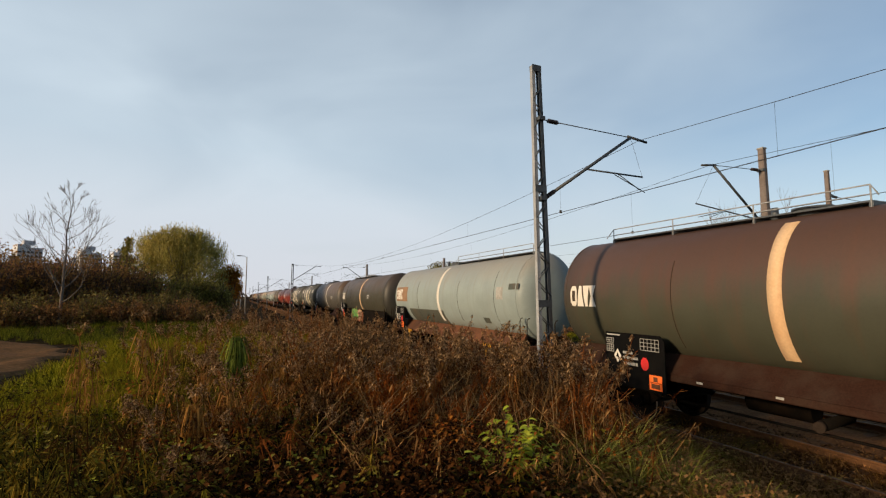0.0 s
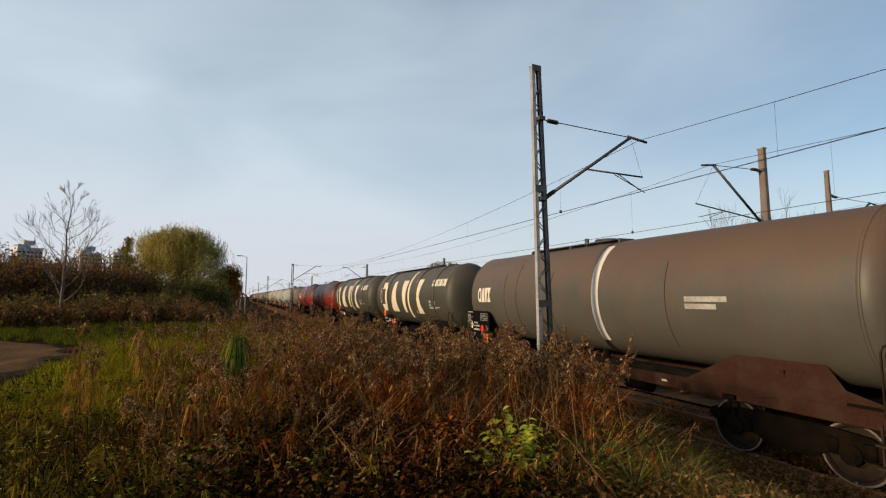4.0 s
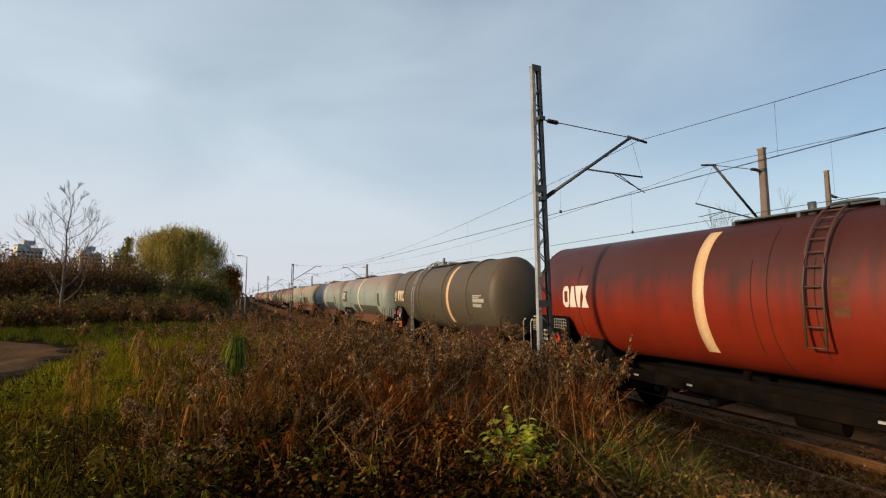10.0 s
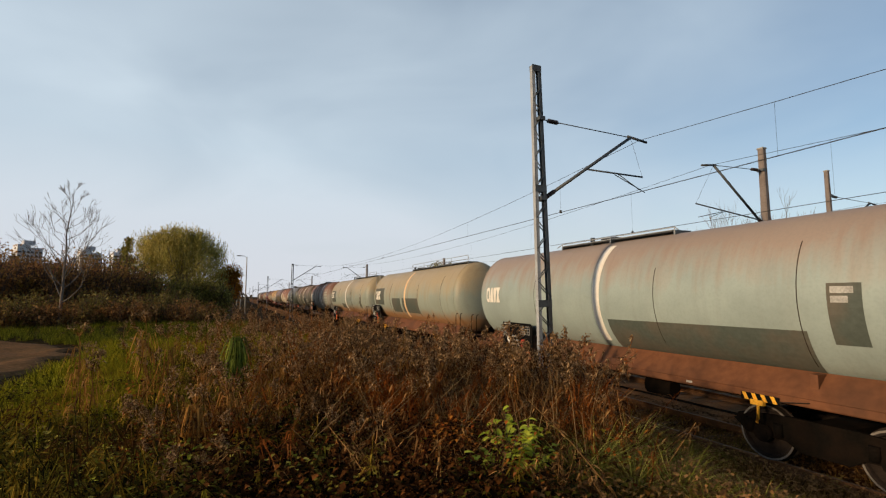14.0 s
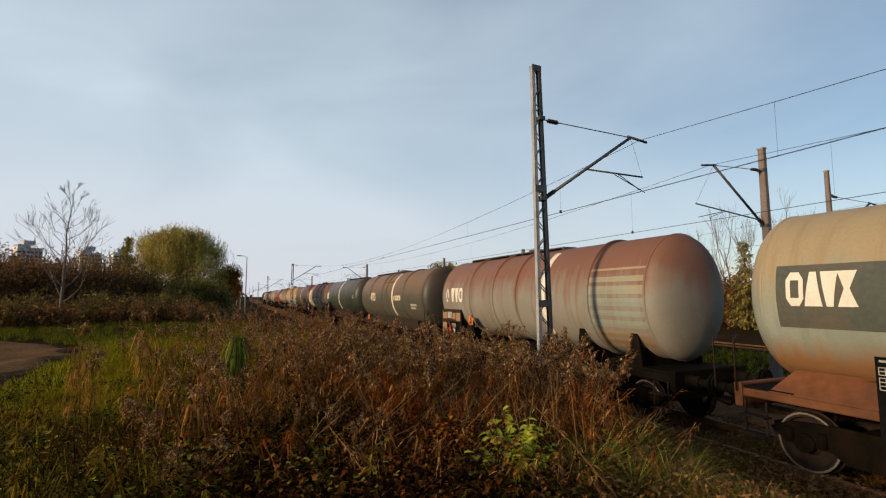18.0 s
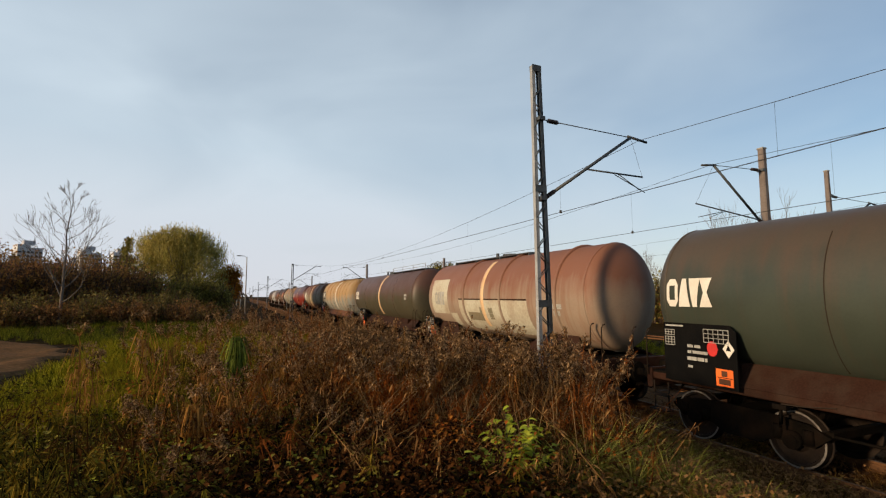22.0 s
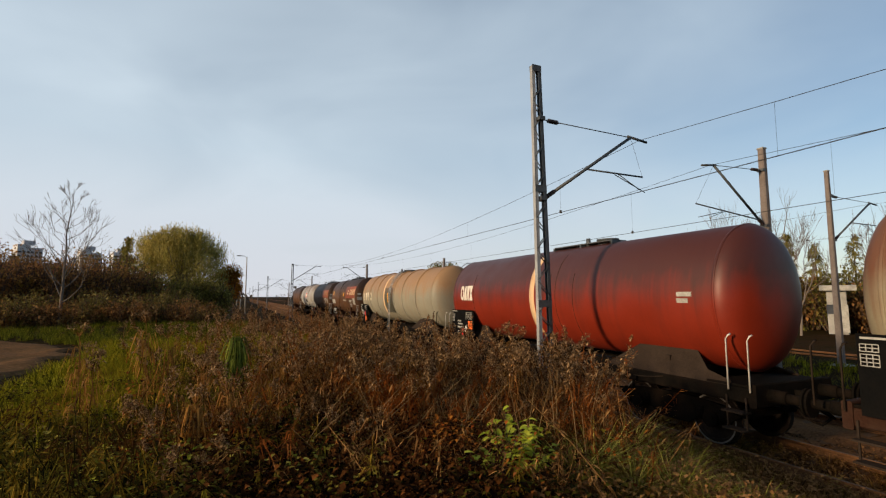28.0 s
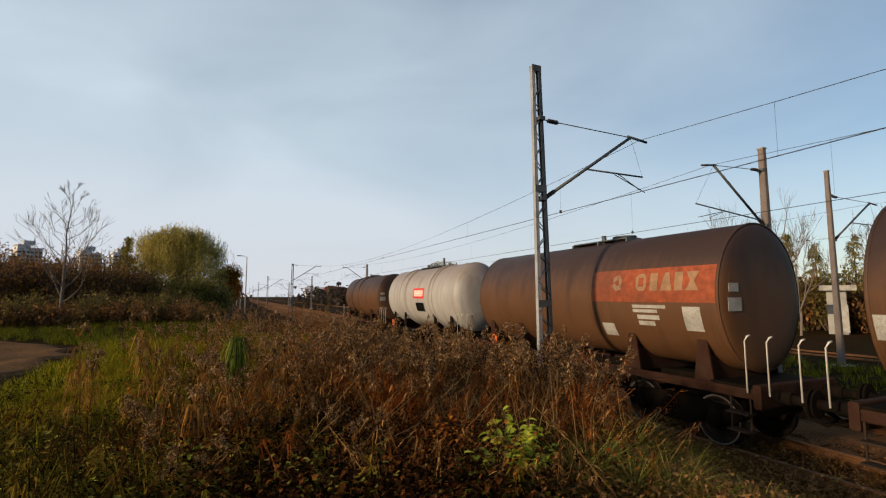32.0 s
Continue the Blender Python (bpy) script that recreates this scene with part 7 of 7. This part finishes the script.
def leader_tree(name, x, y, height, seed, bark, label, lean=(0, 0), reach=0.3):
    """A bare tree with one trunk to the top and thin forking limbs that rise from it."""
    g = random.Random(seed)
    root = empty(name, pose(x, y, float(ground_z(x, y)) - 0.1))
    tagged(root, label, "tree")
    s, ends, bole = Sprig(), [], Sprig()
    n = 9
    pts = [Vector((lean[0] * height * t * t + g.uniform(-0.06, 0.06), lean[1] * height * t * t, height * t)) for t in (k / n for k in range(n + 1))]
    bole.stick(pts, height * 0.011, 0.012, 7)
    for k in range(24):
        t = 0.16 + 0.82 * (k + g.random()) / 24
        i = min(n - 1, int(t * n))
        p = pts[i].lerp(pts[i + 1], t * n - i)
        a = k * 2.4 + g.uniform(-0.4, 0.4)
        d = Vector((math.cos(a), math.sin(a), g.uniform(0.5, 1.1))).normalized()
        ln = height * reach * (1.1 - t) ** 0.75 * g.uniform(0.55, 0.9)
        branches(g, s, p, d, ln, height * 0.0042 * (1.15 - t), 3, 0.6, 0.55, ends)
    part("trunk", arrays_mesh("trunk", *bole.arr(), bark), bark, root)
    part("branch_work", arrays_mesh("branch_work", *s.arr(), bark), bark, root)
    return root


def shrub(name, x, y, rx, ry, rz, n, size, leaf, seed, label, group="", twigs=60, category="shrub"):
    """A thicket: twigs that fan out of the ground and clumps of leaves with gaps between them."""
    g = random.Random(seed)
    root = empty(name, pose(x, y, float(ground_z(x, y)) - 0.1))
    tagged(root, label, category, group)
    s, c = Sprig(), Sprig()
    clumps = []
    for k in range(twigs):
        a, e = g.uniform(0, 6.28), g.random() ** 0.6
        tip = Vector((math.cos(a) * rx * e, math.sin(a) * ry * e, rz * (0.55 + 0.45 * math.sqrt(max(0, 1 - e * e))) * g.uniform(0.75, 1.12)))
        base = Vector((tip.x * 0.45, tip.y * 0.45, 0))
        mid = base.lerp(tip, 0.55) + rvec(g, 0.15)
        s.stick([base, mid, tip], 0.012 * rz, 0.003 * rz)
        for j in range(3):
            q = mid.lerp(tip, g.random())
            s.stick([q, q + rvec(g, 0.35) * rz * 0.5 + Vector((0, 0, 0.12 * rz))], 0.005 * rz, 0.002 * rz)
        clumps += [mid, tip, tip.lerp(mid, 0.5), base.lerp(mid, 0.6)]
    for i in range(n):
        p = g.choice(clumps)
        c.leaf(p + rvec(g, 0.16 * rz), rvec(g), size * g.uniform(0.4, 0.8), size * g.uniform(0.7, 1.2), 0.2)
    part("twig_work", arrays_mesh("twig_work", *s.arr(), BARK_DARK), BARK_DARK, root)
    if n:
        part("foliage", arrays_mesh("foliage", *c.arr(), leaf), leaf, root)
    return root


def willow(x, y, height, width, seed):
    g = random.Random(seed)
    root = empty("willow_tree", pose(x, y, float(ground_z(x, y)) - 0.1))
    tagged(root, "weeping willow with hanging yellow-green autumn foliage", "tree")
    s, c = Sprig(), Sprig()
    s.stick([Vector((0, 0, 0)), Vector((0.1, 0, 1.4)), Vector((0, 0.1, 2.6))], 0.42, 0.32, 8)
    domes = []
    for k in range(46):
        a, e = g.uniform(0, 6.28), g.random() ** 0.5
        top = Vector((math.cos(a) * width / 2 * e, math.sin(a) * width / 2 * e, height * (0.66 + 0.31 * math.sqrt(max(0, 1 - e ** 3)) + g.uniform(-0.05, 0.04))))
        s.stick([Vector((0, 0, 2.3)), Vector((top.x * 0.45, top.y * 0.45, top.z * 0.72)), top], 0.12, 0.03, 4)
        domes.append(top)
    for k in range(2300):
        t = g.choice(domes) + Vector((g.gauss(0, 0.5), g.gauss(0, 0.5), g.gauss(0, 0.25)))
        ln = g.uniform(1.0, 5.4) * (1.0 if g.random() > 0.25 else 0.5)
        n = int(ln / 0.17)
        sway = rvec(g, 0.12)
        for j in range(n):
            p = t + Vector((sway.x * j * 0.17 + g.gauss(0, 0.05), sway.y * j * 0.17 + g.gauss(0, 0.05), -j * 0.17))
            if p.z < 0.5:
                break
            c.leaf(p, Vector((g.uniform(-0.6, 0.6), g.uniform(-0.6, 0.6), -0.8)), 0.055, 0.21, 0.3)
    part("trunk", arrays_mesh("trunk", *s.arr(), BARK), BARK, root)
    part("crown", arrays_mesh("crown", *c.arr(), WILLOW), WILLOW, root)


def conifer(x, y, height, width, seed, z=None):
    g = random.Random(seed)
    root = empty("conifer_tree", pose(x, y, float(ground_z(x, y)) - 0.1 if z is None else z))
    tagged(root, "dark green narrow conifer", "tree", "conifers")
    s, c = Sprig(), Sprig()
    s.stick([Vector((0, 0, 0)), Vector((0, 0, height * 0.5)), Vector((0, 0, height))], 0.16, 0.03, 6)
    for k in range(150):
        t = g.uniform(0.08, 0.98)
        a = g.uniform(0, 6.28)
        r = width / 2 * (1 - t) ** 0.8 * g.uniform(0.7, 1.15) + 0.1
        o = Vector((math.cos(a), math.sin(a), 0))
        b = Vector((0, 0, height * t))
        e = b + o * r - Vector((0, 0, r * 0.35))
        s.stick([b, e], 0.02, 0.008)
        for j in range(14):
            c.leaf(b.lerp(e, g.uniform(0.25, 1.05)) + rvec(g, 0.12), o + rvec(g, 0.9) - Vector((0, 0, 0.3)), 0.12, 0.34, 0.3)
    part("trunk", arrays_mesh("trunk", *s.arr(), BARK_DARK), BARK_DARK, root)
    part("crown", arrays_mesh("crown", *c.arr(), DEEP), DEEP, root)


def far(u_deg, dist):
    """A place at that bearing from the line's far end, clockwise, and distance."""
    return dist * math.sin(radians(u_deg)), dist * math.cos(radians(u_deg))


leader_tree("bare_tree", *far(-15.3, 36), 8.4, 5, BARK_PALE, "bare pale-barked tree with fine spreading twigs", (0.03, 0.0), 0.31)
tree("bare_tree", *far(-19.5, 50), 6.4, 9, BARK, "bare grey-brown tree with fine spreading twigs", "tree", depth=5, spread=0.7, up=0.8, trunk=0.2, thick=0.008)
tree("bare_tree", *far(-9.6, 62), 7.2, 14, BARK, "bare pale-barked tree with fine spreading twigs", "tree", depth=5, spread=0.8, up=0.6, trunk=0.2, thick=0.008)
willow(*far(-5.6, 52), 8.7, 6.7, 3)
for i, (az, r, rx, rz, mt, n) in enumerate(((-21, 42, 3.2, 4.6, BROWNLEAF, 2600), (-18.6, 46, 3.4, 4.9, BROWNLEAF, 2400), (-16.6, 42, 2.8, 4.2, BROWNLEAF, 2400), (-14.4, 47, 3.4, 4.8, BROWNLEAF, 3000),
                                            (-12.4, 43, 2.8, 4.4, BROWNLEAF, 2600), (-10.8, 48, 3.0, 5.2, DEEP, 3200), (-9.2, 44, 2.6, 3.6, BROWNLEAF, 2600), (-7.6, 45, 2.6, 3.0, DEEP, 4200),
                                            (-5.4, 46, 2.8, 3.2, DEEP, 4400), (-3.4, 46, 2.2, 3.2, DEEP, 4400), (-2.4, 49, 1.8, 3.6, DEEP, 3600))):
    shrub("shrub", *far(az, r), rx, rx * 0.8, rz, int(n * 1.9), 0.21, mt, 40 + i, "dense dark evergreen shrub" if mt is DEEP else "tangled brown half-bare shrub", "shrubs along the road", 110)
for i in range(10):
    shrub("low_shrub", *far(-20.5 + i * 1.8, 36 + (i % 3)), 1.9, 1.4, 1.5 + 0.3 * (i % 3), 2200, 0.15, BRAMBLE if i % 3 else BROWNLEAF, 80 + i, "low brown-green bramble beside the road", "brambles", 50)
conifer(*far(-10.3, 53), 7.9, 3.0, 6)
tree("autumn_tree", *far(-0.95, 55), 5.6, 21, BARK_DARK, "small tree with orange autumn leaves", "tree", ORANGELEAF, 4200, 0.2, 4, 0.24, 1.3, 0.15)
tree("autumn_tree", *far(-0.3, 64), 4.4, 22, BARK_DARK, "small tree with orange autumn leaves", "tree", ORANGELEAF, 2600, 0.2, 4, 0.24, 1.2, 0.15)
# behind the tracks
for i, (az, r, h) in enumerate(((57.5, 47, 11.6), (54.0, 60, 13.5), (59.5, 44, 9.5), (66.4, 46, 9.6), (51.0, 66, 11.5), (70, 48, 11), (46.5, 74, 9.8))):
    tree("bare_tree", *far(az, r), h, 60 + i, BARK, "bare grey-brown tree behind the tracks", "tree", depth=5, spread=0.55, up=0.9, trunk=0.25, thick=0.010, group="bare trees behind the tracks")
for i, (az, r, h, w) in enumerate(((58.8, 52, 8.6, 3.2), (61.0, 62, 8.6, 4.2), (55.3, 50, 8.0, 3.4), (63.8, 66, 9.5, 4.6), (66.6, 58, 8.0, 4.0), (52.2, 58, 7.4, 3.4))):
    conifer(*far(az, r), h, w, 90 + i)
for i in range(15):
    shrub("hedge_shrub", *far(34 + i * 2.6, 62 - i * 0.9), 3.4, 2.2, 3.7 + 0.5 * (i % 3), 2600, 0.34, DEEP if i % 2 else BROWNLEAF, 120 + i, "dark hedge of mixed shrubs behind the tracks", "hedge behind the tracks", 70)
tree("evergreen_tree", *far(23.9, 88), 8.4, 31, BARK_DARK, "far dark tree rising behind the train", "tree", DEEP, 1800, 0.4, 4, 0.5, 0.7, 0.3)
tree("evergreen_tree", *far(22.6, 90), 8.8, 33, BARK_DARK, "far dark tree rising behind the train", "tree", DEEP, 1500, 0.4, 4, 0.4, 0.9, 0.3)
for i, az in enumerate((29.2, 31.0, 38)):
    tree("bare_tree", *far(az, 86), 9.2, 150 + i, BARK, "bare grey-brown tree behind the tracks", "tree", depth=4, spread=0.6, up=0.8, trunk=0.3, thick=0.010, group="bare trees behind the tracks")


def far_woods():
    """Low woods and gardens along the horizon."""
    g = random.Random(77)
    c = Sprig()
    for i in range(900):
        az, r = g.uniform(-60, 110), g.uniform(150, 430)
        if 4.0 < az < 7.5 and r < 400:
            continue
        if az > 0 and abs(r * math.sin(radians(az)) - 12) < 14:
            continue
        x, y = far(az, r)
        h = g.uniform(2.5, 6.5)
        for j in range(34):
            p = Vector((x + g.gauss(0, 3.4), y + g.gauss(0, 3.4), h * g.random() ** 0.7))
            c.leaf(p, rvec(g), 1.5, 2.4, 0.2)
    V, F = c.arr()
    tagged(new("far_woods", arrays_mesh("far_woods", V, F, leafy("far_woods", (0.045, 0.038, 0.030), (0.11, 0.08, 0.055)))), "hazy brown autumn woods along the horizon", "woods", kind="stuff")


far_woods()

PLASTER = plain("pale_tower_block_panel", (0.58, 0.57, 0.58), 0.9, 0, 0.1, 0.2)
PLASTER2 = plain("grey_tower_block_panel", (0.48, 0.47, 0.49), 0.9, 0, 0.1, 0.2)
GLASS_DARK = plain("dark_window_glass", (0.06, 0.065, 0.075), 0.15, 0, 0.1, 1)
ROOF_RED = plain("dull_red_roof_sheet", (0.24, 0.055, 0.045), 0.7, 0, 0.25, 2)
WALL_BEIGE = plain("beige_house_plaster", (0.42, 0.35, 0.28), 0.9, 0, 0.15, 2)


def tower_block(az, dist, w, d, h):
    x, y = far(az, dist)
    root = empty("tower_block", pose(x, y, -0.3, 0, 0, -az + 14))
    tagged(root, "far pale concrete tower block with rows of windows", "apartment building", "tower blocks")
    for sx, dd, hh, mt in ((-w / 4, d, h, PLASTER), (w / 4, d * 0.85, h * 0.95, PLASTER2)):
        part("wall", Mesh().box((sx, 0, hh / 2), (w / 2, dd, hh), 0.05), mt, root)
    part("roof_house", Mesh().box((0, 0, h + 1.6), (w * 0.45, d * 0.5, 3.2), 0.1), PLASTER2, root)
    fl = int(h / 3)
    me = shared("window", lambda: Mesh().box((0, 0, 0), (1.7, 0.2, 1.4)))
    for k in range(3, fl):
        for i in range(6):
            px = -w / 2 + w * (i + 0.5) / 6
            part("window", me, GLASS_DARK, root, at=pose(px, -(d if px < 0 else d * 0.85) / 2 - 0.02, k * 3 - 0.6))
    return root


tower_block(-17.85, 470, 15, 12, 41)
tower_block(-13.35, 480, 14, 12, 40)
tower_block(-10.9, 520, 13, 12, 42)


def house(x, y, rz, w, d, h, roof_h, roof, wall):
    root = empty("house", pose(x, y, 0.3, 0, 0, rz))
    tagged(root, "low house with a dull red gabled roof", "house")
    wl = part("wall", Mesh().box((0, 0, h / 2), (w, d, h), 0.02), wall, root)
    part("gable_roof", Mesh().prism([(-w / 2 - 0.4, -d / 2 - 0.5, h), (-w / 2 - 0.4, d / 2 + 0.5, h), (-w / 2 - 0.4, 0, h + roof_h)], (w + 0.8, 0, 0)), roof, root)
    for i in range(3):
        px = -w / 2 + w * (i + 0.5) / 3
        win = part("window", Mesh().box((px, -d / 2 - 0.01, h * 0.55), (1.2, 0.08, 1.2)), GLASS_DARK, root)
        part("sill", Mesh().box((px, -d / 2 - 0.08, h * 0.55 - 0.66), (1.4, 0.16, 0.06)), WHITE, win)
    part("chimney", Mesh().box((w * 0.2, 0, h + roof_h), (0.6, 0.6, 1.4)), RUSTPATCH, root)


house(*far(-21.0, 66), 8, 13, 8, 2.9, 3.0, ROOF_RED, WALL_BEIGE)
for i, (az, r) in enumerate(((8.2, 330), (10.5, 300))):
    x, y = far(az, r)
    house(x, y, 20 * i, 12, 9, 5, 3.5, ROOF_RED if i % 2 else PLASTER2, PLASTER)


def street_lamp(x, y, h, arm):
    root = empty("street_lamp", pose(x, y, float(ground_z(x, y)) - 0.1))
    tagged(root, "slim grey street lamp post with a short arm", "street lamp", "street lamps")
    part("post", Mesh().tube([(0, 0, 0), (0, 0, h * 0.5), (0, 0, h)], 0.10, 8, True, 0.06), CONC_GREY, root)
    part("arm", Mesh().tube([(0, 0, h - 0.05), (-arm * 0.5, 0, h + 0.12), (-arm, 0, h + 0.15)], 0.035, 6), STEEL, root)
    part("lamp_head", Mesh().box((-arm - 0.25, 0, h + 0.14), (0.6, 0.22, 0.12), 0.03), STEEL, root)


street_lamp(*far(0.85, 72), 7.9, 0.75)
street_lamp(*far(0.35, 98), 6.6, 0.7)
street_lamp(*far(0.0, 130), 6.4, 0.7)

TURQ = plain("turquoise_panel_paint", (0.10, 0.36, 0.30), 0.6, 0, 0.12, 2)
HUTGREY = plain("pale_grey_render", (0.30, 0.29, 0.27), 0.85, 0, 0.12, 2)


def hut():
    x, y = far(62.3, 48)
    root = empty("trackside_hut", pose(x, y, -0.1, 0, 0, -62))
    tagged(root, "small pale trackside shelter with a white flat roof", "shelter")
    part("wall", Mesh().box((0, 0, 1.65), (1.2, 1.4, 3.3), 0.03), HUTGREY, root)
    part("door", Mesh().box((0.3, -0.82, 1.2), (0.7, 0.06, 2.1)), GREYMARK, root)
    part("window", Mesh().box((-0.4, -0.82, 1.9), (0.45, 0.06, 0.7)), GLASS_DARK, root)
    part("roof_slab", Mesh().box((0.1, -0.1, 3.5), (2.2, 2.0, 0.42), 0.04), GREYMARK, root)
    fence = empty("panel_fence", pose(x + 0.9, y - 1.6, -0.1, 0, 0, -62))
    tagged(fence, "turquoise sheet panel fence between pale posts", "fence")
    for i in range(4):
        part("panel", Mesh().box((i * 0.8 + 0.3, 0, 1.6), (0.72, 0.05, 1.9)), TURQ, fence)
        part("post", Mesh().box((i * 0.8 + 0.7, 0, 1.5), (0.08, 0.1, 3.0)), HUTGREY, fence)


hut()


# ---- what moves ----
def motions():
    for w, mid in WAGONS:
        walk(w, [(float(t), pose(D, mid - ran(t), 0)) for t in range(33)])
    # all wheels turn alike: key one wheelset, and let the others follow the same keys
    first = WHEELSETS[0]
    walk(first, [(i / 30, pose(0, 0, 0, math.degrees(ran(i / 30) / 0.46))) for i in range(961)])
    for ws in WHEELSETS[1:]:
        ws.rotation_mode = "QUATERNION"
        ws.animation_data_create()
        ws.animation_data.action = first.animation_data.action
        ws.animation_data.action_slot = first.animation_data.action_slot


motions()
